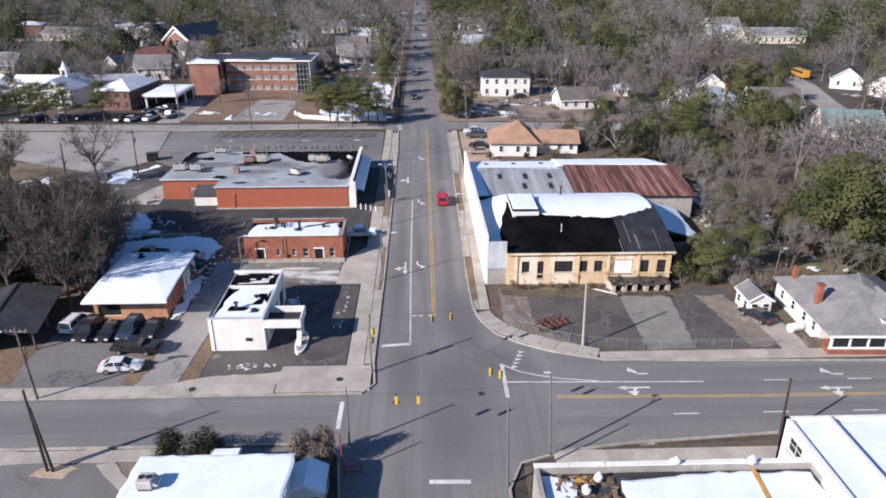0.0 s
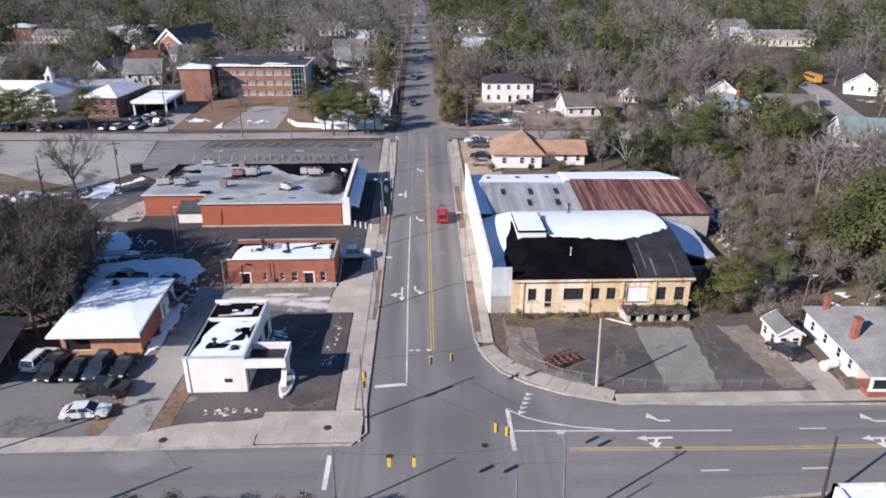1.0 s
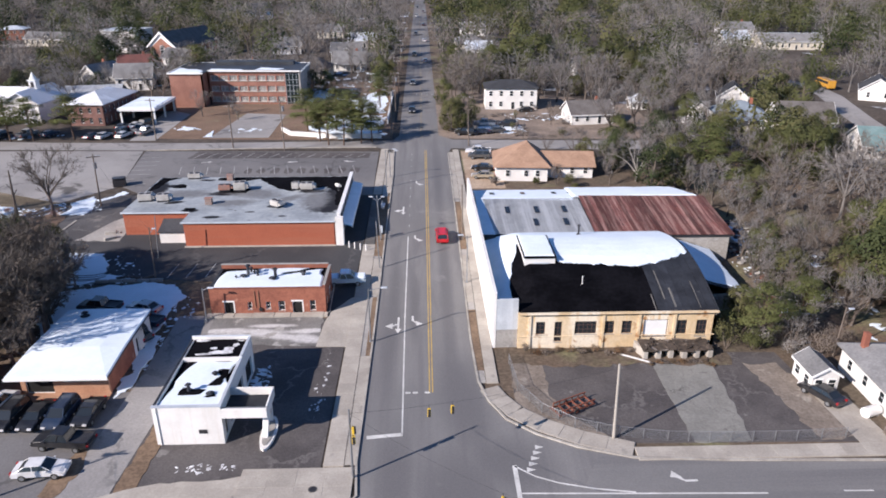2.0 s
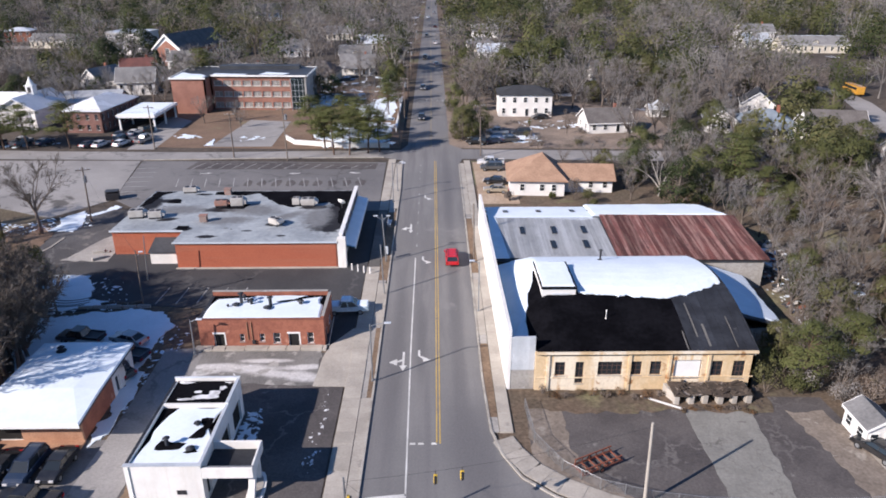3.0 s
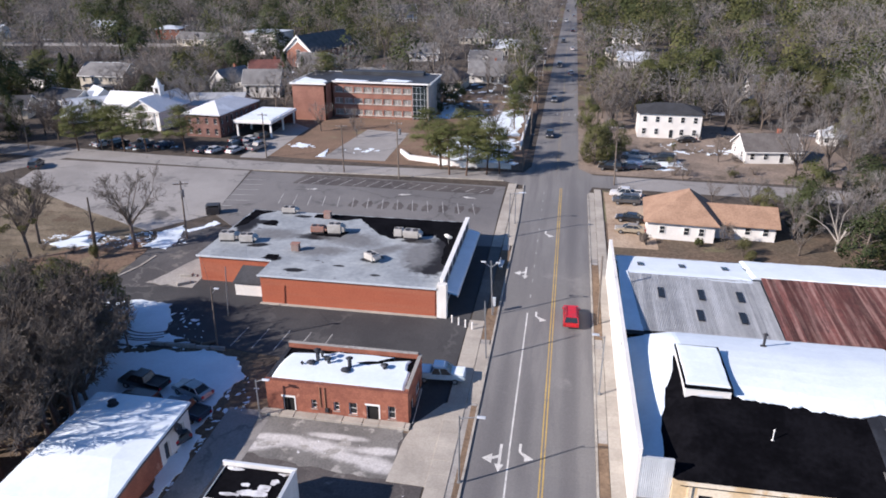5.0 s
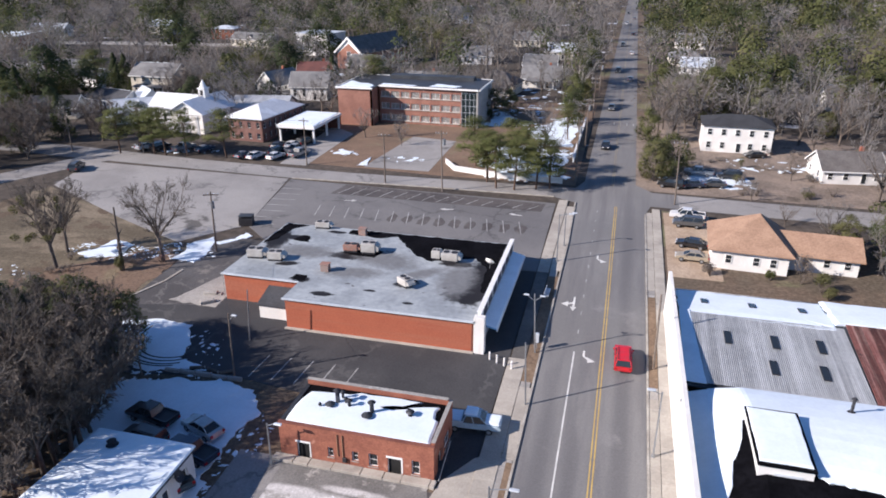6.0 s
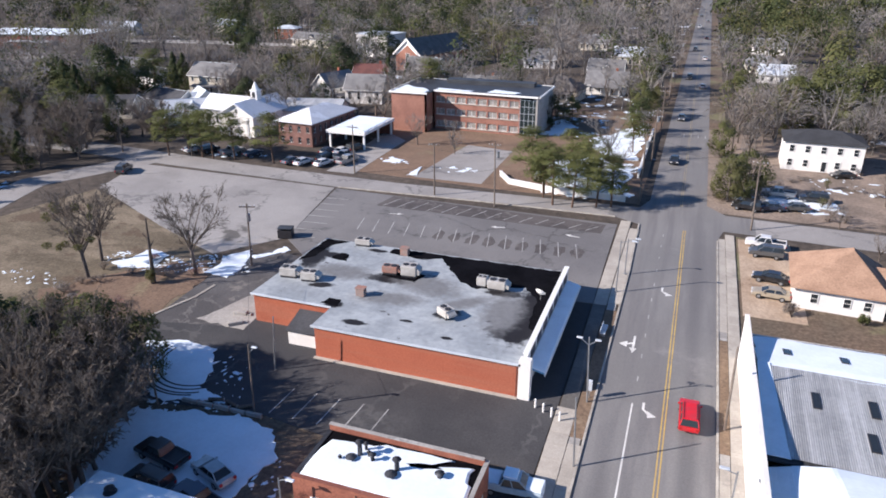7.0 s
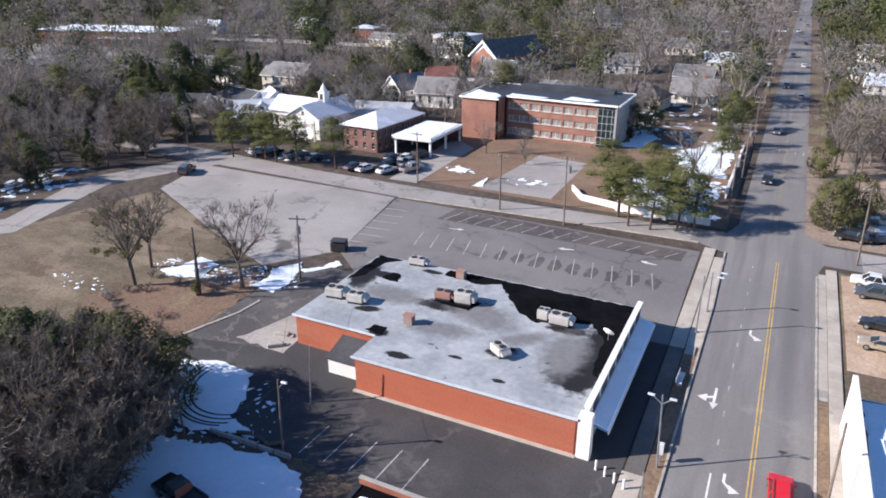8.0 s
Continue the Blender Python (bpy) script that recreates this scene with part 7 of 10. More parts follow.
HOUSES = [
    # x, y, turn, width, depth, eaves, rise, wall, roof, style, chimneys, porch, storeys, snow, label
    (25.6, 213.5, -2, 14.2, 9.0, 5.7, 1.7, SIDING, SHINGLE_DARK, "hip", 0, 0, 2, False, "two-storey white house with a dark hipped roof"),
    (43.6, 195, 7, 11, 8.5, 2.6, 2.6, SIDING, SHINGLE_BROWN, "gable", 1, 0, 1, False, "white cottage with a grey-brown gabled roof"),
    (60.9, 209.5, 0, 4.6, 3.2, 2.2, 0.9, SIDING, METAL_PALE, "gable", 0, 0, 1, False, "small white yard shed with a pale roof"),
    (-140, 219, -14, 15, 8, 2.8, 2.2, SIDING, SHINGLE_DARK, "gable", 0, 0, 1, True, "low white house with snow on its gabled roof"),
    (-172, 250, -14, 11, 8, 2.8, 2.4, SIDING, SHINGLE_DARK, "gable", 0, 0, 1, True, "white house with a snow-covered roof among bare trees"),
    (81.5, 190.5, -14, 12, 10, 3.0, 2.8, SIDING, SHINGLE_BLUE, "hip", 1, 1, 1, False, "white house with a slate-blue hipped roof"),
    (72.0, 194.5, 76, 8, 7, 3.0, 2.4, SIDING, SHINGLE, "gable", 0, 0, 1, False, "white gabled house under bare trees"),
    (94.5, 184.5, -10, 13, 10, 3.2, 3.6, SIDING, SHINGLE_BROWN, "gable", 0, 1, 1, False, "white gabled house with a grey roof"),
    (102.8, 162.5, -14, 13, 11, 2.9, 2.9, SIDING, SHINGLE_TEAL, "gable", 0, 1, 1, False, "house with a pale green shingled roof"),
    (89.7, 214, 70, 9, 8, 3.0, 3.0, SIDING, SHINGLE_DARK, "gable", 0, 0, 1, False, "small white gabled house among trees"),
    (137, 222, 60, 11, 9, 3.2, 3.2, SIDING, SHINGLE_DARK, "gable", 0, 1, 1, False, "white gabled house by the side street"),
    (141, 206, 30, 9, 8, 3.0, 3.0, SIDING, SHINGLE, "gable", 0, 1, 1, False, "white house with a porch"),
    (168, 340, -4, 28, 12, 3.6, 3.0, SIDING_CREAM, SHINGLE, "gable", 0, 0, 1, True, "wide cream house with a grey roof"),
    (148, 353, 10, 13, 9, 3.4, 3.0, SIDING, METAL_PALE, "gable", 0, 0, 1, True, "white outbuilding with a snowy roof"),
    (160, 380, 0, 16, 11, 5.0, 3.2, SIDING, SHINGLE, "gable", 1, 0, 2, False, "tall white house among trees"),
    (25, 322, 0, 11, 9, 3.0, 2.6, SIDING, METAL_PALE, "gable", 0, 0, 1, True, "white house with a snowy roof by the street"),
    (34, 284, 5, 11, 8, 3.0, 2.4, SIDING, SHINGLE, "gable", 0, 0, 1, True, "white house with a flat grey roof"),
    (22, 345, 0, 12, 9, 3.4, 2.6, SIDING_CREAM, SHINGLE, "hip", 0, 1, 1, False, "cream house by the street"),
    (-95, 258, 15, 11, 9, 5.2, 3.6, SIDING, SHINGLE_MAROON, "gable", 1, 0, 2, False, "white house with a maroon roof"),
    (-102, 246, 70, 11, 8, 4.2, 3.6, SIDING, SHINGLE, "gable", 1, 1, 2, False, "grey-roofed white gabled house"),
    (-91, 245, 10, 11, 8, 4.2, 3.6, SIDING, SHINGLE, "gable", 0, 0, 1, False, "gabled house with grey shingles"),
    (-143, 245, 0, 15, 10, 5.4, 3.2, SIDING_CREAM, SHINGLE, "gable", 0, 1, 2, True, "cream two-storey house with a grey roof"),
    (-129, 219, -40, 9, 7, 3.0, 2.8, SIDING, METAL_PALE, "gable", 0, 0, 1, True, "small white gabled building"),
    (-123, 207, 40, 13, 9, 3.2, 2.2, SIDING, METAL_PALE, "gable", 0, 0, 1, True, "white building with a snowy low roof"),
    (-147, 205, 20, 12, 9, 3.0, 2.4, SIDING_CREAM, SHINGLE_DARK, "gable", 0, 0, 1, False, "dark-roofed low house by the side street"),
    (-26, 282, 3, 12, 9, 3.2, 3.4, SIDING, SHINGLE, "gable", 1, 1, 1, False, "white house with a grey gabled roof"),
    (-38, 268, -8, 13, 10, 3.2, 3.4, SIDING_CREAM, SHINGLE_BROWN, "hip", 0, 1, 1, False, "grey-roofed cream bungalow by trees"),
    (-60, 262, 4, 12, 9, 3.2, 3.2, SIDING, SHINGLE, "gable", 1, 0, 1, True, "gabled house among bare trees"),
    (-30, 312, 0, 12, 9, 3.2, 3.0, SIDING, SHINGLE, "gable", 0, 1, 1, True, "white gabled house by the street"),
    (-26, 352, 0, 13, 9, 3.2, 3.0, SIDING_CREAM, METAL_PALE, "gable", 0, 0, 1, True, "house with a snow-covered roof by the street"),
    (-108, 508, 25, 16, 11, 5.2, 5.0, SIDING, SHINGLE_DARK, "gable", 0, 0, 2, False, "tall dark-roofed white house"),
    (-174, 362, -10, 22, 9, 3.4, 2.6, SIDING_CREAM, SHINGLE, "gable", 0, 0, 1, False, "long low grey-roofed house"),
    (-205, 388, 10, 12, 9, 5.0, 1.5, BRICK, METAL_PALE, "hip", 0, 0, 2, False, "square brick house with a pale roof"),
    (-92, 296, -10, 12, 9, 3.2, 3.0, SIDING, SHINGLE, "gable", 0, 0, 1, True, "gabled house among bare trees"),
    (-58, 330, 10, 12, 9, 3.4, 3.0, SIDING, SHINGLE, "gable", 0, 0, 1, True, "white gabled house far off"),
    (-46, 392, 0, 13, 9, 3.4, 3.0, SIDING_CREAM, SHINGLE, "gable", 0, 0, 1, True, "grey-roofed house far off"),
    (28, 402, 0, 13, 9, 3.4, 3.0, SIDING, SHINGLE, "gable", 0, 0, 1, True, "grey-roofed house far off by the street"),
    (-300, 372, 15, 18, 10, 4.5, 2.4, SIDING, METAL_PALE, "gable", 0, 0, 1, True, "pale-roofed building far off"),
    (-250, 400, -10, 14, 10, 4.5, 2.8, SIDING_CREAM, METAL_PALE, "gable", 0, 0, 1, True, "pale-roofed building far off"),
    (-180, 430, 20, 14, 10, 3.6, 3.0, SIDING, SHINGLE, "gable", 0, 0, 1, True, "grey-roofed house far off"),
    (60, 268, 10, 11, 9, 3.2, 3.0, SIDING, SHINGLE, "gable", 0, 0, 1, True, "house half hidden by evergreens"),
    (205, 270, 30, 14, 10, 3.6, 3.0, SIDING, SHINGLE, "gable", 0, 0, 1, True, "grey-roofed house among trees"),
]
for x, y, rz, w, d, h, rise, wm, rm, style, ch, po, st, sn, label in HOUSES:
    house(x, y, rz, w, d, h, rise, wm, rm, label, style, ch, po, storeys=st, snow=sn, dormer=(int(x) % 3 == 0 and style == "gable" and st == 1))


def brick_church():
    z = G(322)
    t = thing("church", -96.8, 316.0, z, 72, "brick church with a steep dark slate roof and white gable", "church")
    part("wall", profile([(-5.8, -0.5), (5.8, -0.5), (5.8, 6.4), (0, 11.4), (-5.8, 6.4)], -15, 15), BRICK_DULL, t)
    for sg in (-1, 1):
        part("roof", profile([(0, 11.5), (sg * 6.6, 5.8), (sg * 6.6, 6.1), (0, 11.8)], -15.5, 15.5), SHINGLE_BROWN, t)
        part("bargeboard", profile([(0, 11.9), (sg * 6.7, 6.1), (sg * 6.7, 5.4), (0, 11.0)], -15.75, -15.5), WHITE_CLEAN, t)
    framed(t, pose(-15.04, 0, 0, 0, 0, -90), -1.0, 1.0, 2.0, 6.5, 0, "grid", WHITE_CLEAN)
    for sg in (-1, 1):
        part("gable_trim", profile([(0, 11.4), (sg * 5.8, 6.4), (sg * 5.8, 5.3), (0, 9.4)], -15.08, -15.02), WHITE_CLEAN, t)
    for i in range(5):
        framed(t, pose(-12 + i * 5.6, -5.84, 0), -0.6, 0.6, 1.4, 4.2, 0, "window", WHITE_CLEAN)
    
    s = thing("white_hall", -130, 341, G(341), -12, "plain white flat-roofed hall behind trees", "building")
    part("wall", box(-8, 8, -7, 7, -0.5, 9), WHITE, s)
    part("roof", box(-8.3, 8.3, -7.3, 7.3, 9, 9.4), METAL_PALE, s)
    for i in range(4):
        framed(s, pose(-6 + i * 4, -7.04, 0), -0.6, 0.6, 2, 4, 0, "window", WHITE_CLEAN)
    st = thing("far_store", -306, 318, G(318), 12, "long dark flat-roofed store with snow on its roof", "store")
    part("wall", box(-36, 36, -14, 14, -0.5, 6), BRICK_DARK, st)
    part("roof", box(-36.5, 36.5, -14.5, 14.5, 6, 6.4), METAL_DARK, st)
    part("canopy", box(2, 26, -18, -14.5, 3.4, 4.0), METAL_PALE, st)
    for i in range(7):
        framed(st, pose(-28 + i * 9, -14.04, 0), -2, 2, 0.6, 3, 0, "window", WHITE_CLEAN)
    ob = mesh_ob("snow_cover", prism(ragged(rect(-36, 36, -14, 14), 3, 0.6, 3), 0, 0.2), SNOW)
    ob.matrix_basis = pose(-306, 318, G(318) + 6.4, 0, 0, 12)
    tagged(ob, "snow over the long store roof", "snow", "snow on the roofs", "stuff")


brick_church()


# ---- vehicles ----
PAINTS = {"red": paint("car_red", (0.55, 0.012, 0.02)), "black": paint("car_black", (0.012, 0.012, 0.014)), "white": paint("car_white", (0.72, 0.72, 0.72)), "silver": paint("car_silver", (0.4, 0.41, 0.42), 0.3, 0.6),
          "blue": paint("car_dark_blue", (0.02, 0.035, 0.07)), "grey": paint("car_grey", (0.12, 0.125, 0.13), 0.3, 0.4), "tan": paint("car_tan", (0.35, 0.3, 0.22)), "yellow": paint("bus_yellow", (0.55, 0.28, 0.02)), "pale": paint("truck_pale", (0.45, 0.55, 0.62))}
LAMP_RED = paint("tail_lamp", (0.4, 0.01, 0.01), 0.2)
LAMP_CLEAR = paint("head_lamp", (0.7, 0.7, 0.7), 0.1)
SHAPES = {
    # length, width, lower body in y and z, cabin: base rear, base front, top rear, top front, sill, roof height
    "sedan": (4.7, 1.8, [(-2.3, 0.34), (-2.36, 0.72), (-2.25, 0.95), (-1.55, 1.0), (0.95, 0.98), (2.0, 0.84), (2.32, 0.66), (2.34, 0.34)], (-1.75, 1.15, -1.05, 0.35, 0.97, 1.43)),
    "suv": (4.75, 1.9, [(-2.34, 0.42), (-2.4, 0.85), (-2.36, 1.12), (0.95, 1.12), (2.05, 1.0), (2.36, 0.8), (2.38, 0.42)], (-2.34, 1.25, -2.1, 0.5, 1.1, 1.76)),
    "pickup": (5.6, 1.95, [(-2.8, 0.5), (-2.82, 1.08), (-0.75, 1.1), (1.25, 1.12), (2.55, 1.02), (2.8, 0.82), (2.8, 0.45)], (-0.9, 1.5, -0.6, 0.75, 1.1, 1.8)),
    "van": (5.0, 1.95, [(-2.48, 0.4), (-2.5, 1.1), (1.5, 1.1), (2.3, 0.95), (2.5, 0.75), (2.5, 0.4)], (-2.46, 1.95, -2.3, 0.9, 1.08, 1.95)),
}
TEMPLATES = {}


def vehicle(kind, colour, x, y, rz, label, group="parked cars", z=None):
    zz = (G(y) + 0.06) if z is None else z
    m = pose(x, y, zz, math.degrees(math.atan2(G(y + 1) - G(y - 1), 2)) * math.cos(radians(rz)), 0, rz)
    if (kind, colour) in TEMPLATES:
        return tagged(copy_thing(TEMPLATES[kind, colour], m), label, "car" if kind != "pickup" else "pickup truck", group)
    L, W, low, (b0, b1, t0, t1, zs, zr) = SHAPES[kind]
    P = PAINTS[colour]
    t = thing({"sedan": "sedan", "suv": "suv", "pickup": "pickup_truck", "van": "van"}[kind], x, y, zz, rz, label, "car" if kind != "pickup" else "pickup truck", group)
    t.matrix_basis = m
    bm = profile(low, -W / 2, W / 2)
    bmesh.ops.bevel(bm, geom=bm.edges[:], offset=0.09, segments=2, affect="EDGES")
    part("body", bm, P, t)
    i, j = 0.1, 0.26
    cab = solid([(-W / 2 + i, b0, zs), (W / 2 - i, b0, zs), (W / 2 - i, b1, zs), (-W / 2 + i, b1, zs), (-W / 2 + j, t0, zr - 0.05), (W / 2 - j, t0, zr - 0.05), (W / 2 - j, t1, zr - 0.05), (-W / 2 + j, t1, zr - 0.05)],
                [(3, 2, 1, 0), (4, 5, 6, 7), (0, 1, 5, 4), (1, 2, 6, 5), (2, 3, 7, 6), (3, 0, 4, 7)])
    part("cabin_glass", cab, PANE, t, "dark glazed cabin")
    bm = box(-W / 2 + j - 0.03, W / 2 - j + 0.03, t0 - 0.03, t1 + 0.03, zr - 0.06, zr + 0.03)
    bmesh.ops.bevel(bm, geom=bm.edges[:], offset=0.03, segments=2, affect="EDGES")
    part("roof", bm, P, t)
    for sx in (-1, 1):
        for yb, yt in ((b0, t0), ((b0 + b1) / 2 - 0.1, (t0 + t1) / 2 - 0.1), (b1, t1)):
            part("pillar", rod((sx * (W / 2 - i + 0.005), yb, zs), (sx * (W / 2 - j + 0.005), yt, zr - 0.02), 0.045, n=5), P, t)
        part("mirror", box(sx * (W / 2 + 0.1) - 0.09, sx * (W / 2 + 0.1) + 0.09, b1 - 0.35, b1 - 0.22, zs - 0.02, zs + 0.14), P, t)
        yr, yf = low[0][0], low[-1][0]
        part("headlight", box(sx * (W / 2 - 0.32) - 0.2, sx * (W / 2 - 0.32) + 0.2, yf - 0.14, yf + 0.02, 0.62, 0.78), LAMP_CLEAR, t)
        part("taillight", box(sx * (W / 2 - 0.2) - 0.14, sx * (W / 2 - 0.2) + 0.14, yr - 0.05, yr + 0.1, 0.7, 0.95), LAMP_RED, t)
        for wy in (-L * 0.29, L * 0.3):
            wh = part("wheel", rod((sx * (W / 2 - 0.2), wy, 0.34), (sx * (W / 2 + 0.02), wy, 0.34), 0.34, n=18), RUBBER, t, "black tyre")
            part("rim", rod((sx * (W / 2 - 0.02), wy, 0.34), (sx * (W / 2 + 0.03), wy, 0.34), 0.21, n=12), STEEL, wh, "grey metal rim")
    if kind == "pickup":
        part("bed", box(-W / 2 + 0.14, W / 2 - 0.14, -2.7, -0.95, 1.05, 1.115), DARK_STEEL, t, "dark load bed")
        for sx in (-1, 1):
            part("bed_rail", box(sx * (W / 2 - 0.08) - 0.06, sx * (W / 2 - 0.08) + 0.06, -2.78, -0.92, 1.08, 1.26), P, t)
        part("tailgate", box(-W / 2 + 0.14, W / 2 - 0.14, -2.82, -2.74, 1.08, 1.26), P, t)
    if kind == "suv":
        for sx in (-1, 1):
            part("roof_rail", rod((sx * (W / 2 - 0.36), t0 + 0.1, zr + 0.08), (sx * (W / 2 - 0.36), t1 - 0.1, zr + 0.08), 0.025, n=6), DARK_STEEL, t)
    TEMPLATES[kind, colour] = t
    return t


vehicle("suv", "red", 3.6, 119.0, 1, "bright red estate car driving up the street", "cars on the street", G(119) + 0.03)
vehicle("suv", "white", -43.4, 77.3, -8, "white car parked at the office")
for i, (kind, colour) in enumerate((("suv", "black"), ("sedan", "black"), ("suv", "blue"), ("sedan", "black"))):
    vehicle(kind, colour, (-41.0, -38.4, -36.0, -33.4)[i], (75.2, 75.2, 75.4, 75.7)[i], 176 + i, "dark car nosed out of the office car park", z=0.06)
vehicle("pickup", "black", -33.8, 71.2, 84, "dark pickup truck parked across the lot", z=0.06)
vehicle("sedan", "white", -34.0, 67.3, -86, "white saloon parked near the pavement", z=0.06)
vehicle("pickup", "black", -41.7, 98.2, 80, "dark pickup truck standing in shaded snow")
vehicle("sedan", "silver", -35.8, 97.8, 70, "silver saloon standing in shaded snow")
vehicle("suv", "grey", -40.5, 95.2, 82, "grey car with snow on its windows")
vehicle("pickup", "blue", -35.0, 94.6, 75, "dark pickup truck with snow in its bed")
vehicle("sedan", "black", -34.6, 91.4, 60, "dark car beside the office wall")
vehicle("pickup", "pale", -10.3, 104.6, -86, "pale work truck under snow in the shop's shade", z=G(104.6) + 0.08)
for poly, zz, lab in ((rect(-13.0, -11.3, 103.75, 105.4), 1.1, "snow filling a truck bed"), (rect(-9.1, -7.65, 103.9, 105.5), 1.12, "snow on a truck bonnet"), (rect(-11.0, -9.8, 104.05, 105.3), 1.82, "snow on a truck roof")):
    snow_cover(poly, G(104.6) + 0.08 + zz, 0.16, int(zz * 100), lab, 0.05)
vehicle("pickup", "white", 12.9, 164.8, 85, "white pickup truck on bare ground")
vehicle("suv", "grey", 12.8, 161.4, 88, "grey car parked on bare ground")
vehicle("sedan", "black", 12.9, 152.8, 80, "black saloon on bare ground")
vehicle("sedan", "tan", 12.6, 147.9, 85, "tan car parked beside the house")
vehicle("sedan", "black", 42.6, 76.8, 25, "black car parked on the drive")
vehicle("sedan", "black", -2.1, 206.3, 180, "dark car on the street", "cars on the street")
vehicle("sedan", "grey", -2.3, 249.3, 180, "grey car on the street", "cars on the street")
for i, (x, y, kc, col) in enumerate(((2.2, 300, "sedan", "silver"), (-2.3, 318, "suv", "black"), (2.2, 371, "sedan", "white"), (-2.2, 402, "suv", "grey"), (2.2, 455, "sedan", "black"), (-2.2, 520, "pickup", "white"), (2.2, 560, "suv", "silver"), (-2.3, 610, "sedan", "black"))):
    vehicle(kc, col, x, y, 180 if x < 0 else 0, "car far up the street", "cars on the street")
vehicle("suv", "grey", -106.7, 164.2, 20, "grey car parked on the pale lot")
for i, (x, y) in enumerate(((-103.0, 181.5), (-99.4, 182.0), (-93.7, 182.4), (-88.6, 182.6), (-74.9, 180.6), (-71.6, 184.5), (-68.7, 187.0), (-73.9, 189.4), (-71.0, 190.5), (-69.2, 193.5), (-66.4, 184.2), (-77.6, 180.4), (-70.5, 181.2))):
    vehicle(("sedan", "suv", "pickup", "sedan")[i % 4], ("white", "black", "silver", "blue")[i % 4], x, y, -18 + (i * 37) % 9, "car parked beside the brick hall")
for i, (x, y) in enumerate(((10.9, 181.2), (14.6, 182.0), (18.6, 183.2), (22.1, 189.0), (16.5, 190.0), (29.0, 206.0))):
    vehicle(("suv", "sedan", "sedan", "suv", "pickup", "sedan")[i], ("black", "blue", "grey", "black", "silver", "black")[i], x, y, 80 + (i * 53) % 30, "car parked in the yard under trees")
for i, (x, y) in enumerate(((-128, 228), (-124, 232), (-134, 226), (-131, 231))):
    vehicle("suv" if i % 2 else "sedan", ("black", "red", "silver", "black")[i], x, y, 70 + i * 9, "car parked behind the houses")

bus = thing("school_bus", 131.0, 239.5, G(239.5), -5, "yellow school bus on the side street", "bus")
bm = box(-1.2, 1.2, -5.0, 3.6, 0.6, 3.0)
bmesh.ops.bevel(bm, geom=bm.edges[:], offset=0.15, segments=2, affect="EDGES")
part("body", bm, PAINTS["yellow"], bus)
part("bonnet", box(-1.0, 1.0, 3.6, 5.2, 0.6, 1.7, bevel=0.12), PAINTS["yellow"], bus)
for sx in (-1, 1):
    part("window_band", box(sx * 1.2 - 0.02, sx * 1.2 + 0.02, -4.6, 3.2, 1.9, 2.6), PANE, bus)
    for wy in (-3.2, 3.6):
        w = part("wheel", rod((sx * 0.9, wy, 0.5), (sx * 1.22, wy, 0.5), 0.5, n=16), RUBBER, bus)
        part("rim", rod((sx * 1.15, wy, 0.5), (sx * 1.24, wy, 0.5), 0.28, n=12), STEEL, w)


# ---- poles, lamps, signals, wires ----
POLES = {}


def utility_pole(key, x, y, h, lean=(0, 0), arms=1, turn=0, transformer=False, lamp=None, r=0.15, mat=None, label="weathered wooden utility pole with a crossarm"):
    z = G(y)
    t = thing("utility_pole", x, y, z, turn, label, "pole", "utility poles")
    top = (lean[0], lean[1], h)
    part("pole", rod((0, 0, -0.4), top, r, r * 0.65, 10), mat or WOOD, t)
    for i in range(arms):
        za = h - 0.5 - i * 1.1
        fx, fy = lean[0] * za / h, lean[1] * za / h
        part("crossarm", box(fx - 1.1, fx + 1.1, fy - 0.08, fy + 0.08, za - 0.07, za + 0.07), WOOD, t)
        for k in (-1.0, -0.45, 0.45, 1.0):
            part("insulator", rod((fx + k, fy, za + 0.07), (fx + k, fy, za + 0.26), 0.05, 0.035, 6), METAL_PALE, t)
    if transformer:
        part("transformer", rod((0.35, 0, h - 2.6), (0.35, 0, h - 1.5), 0.28, n=12), STEEL, t, "grey cylindrical transformer")
    if "double" in label:
        part("lamp_arm", rod((lean[0] * 0.9, lean[1] * 0.9, h - 0.9), (lean[0] * 2 - lamp[0], 0, h - 0.2), 0.04), STEEL, t)
        part("lamp_head", box(lean[0] * 2 - lamp[0] - 0.3, lean[0] * 2 - lamp[0] + 0.3, -0.13, 0.13, h - 0.28, h - 0.14, bevel=0.03), METAL_PALE, t, "pale lamp head")
    if lamp:
        a, b = lamp
        part("lamp_arm", rod((lean[0] * 0.9, lean[1] * 0.9, h - 0.9), (a, b, h - 0.2), 0.04), STEEL, t)
        part("lamp_head", box(a - 0.3, a + 0.3, b - 0.13, b + 0.13, h - 0.28, h - 0.14, bevel=0.03), METAL_PALE, t, "pale lamp head")
    POLES[key] = Vector((x, y, z)) + Matrix.Rotation(radians(turn), 3, "Z") @ Vector((lean[0], lean[1], h - 0.4))
    return t


def street_lamp(x, y, h, arm, turn=0, label="slim grey street lamp with an arm"):
    z = G(y)
    t = thing("street_lamp", x, y, z, turn, label, "street lamp", "street lamps")
    part("base", rod((0, 0, -0.1), (0, 0, 0.35), 0.22, 0.16, 10), STEEL, t)
    part("pole", rod((0, 0, 0), (0, 0, h), 0.1, 0.07, 10), STEEL, t)
    part("lamp_arm", rod((0, 0, h - 0.25), (arm, 0, h + 0.1), 0.045, 0.04), STEEL, t)
    part("lamp_head", box(arm - 0.1, arm + 0.65, -0.16, 0.16, h + 0.02, h + 0.17, bevel=0.04), METAL_PALE, t, "pale lamp head")
    return t


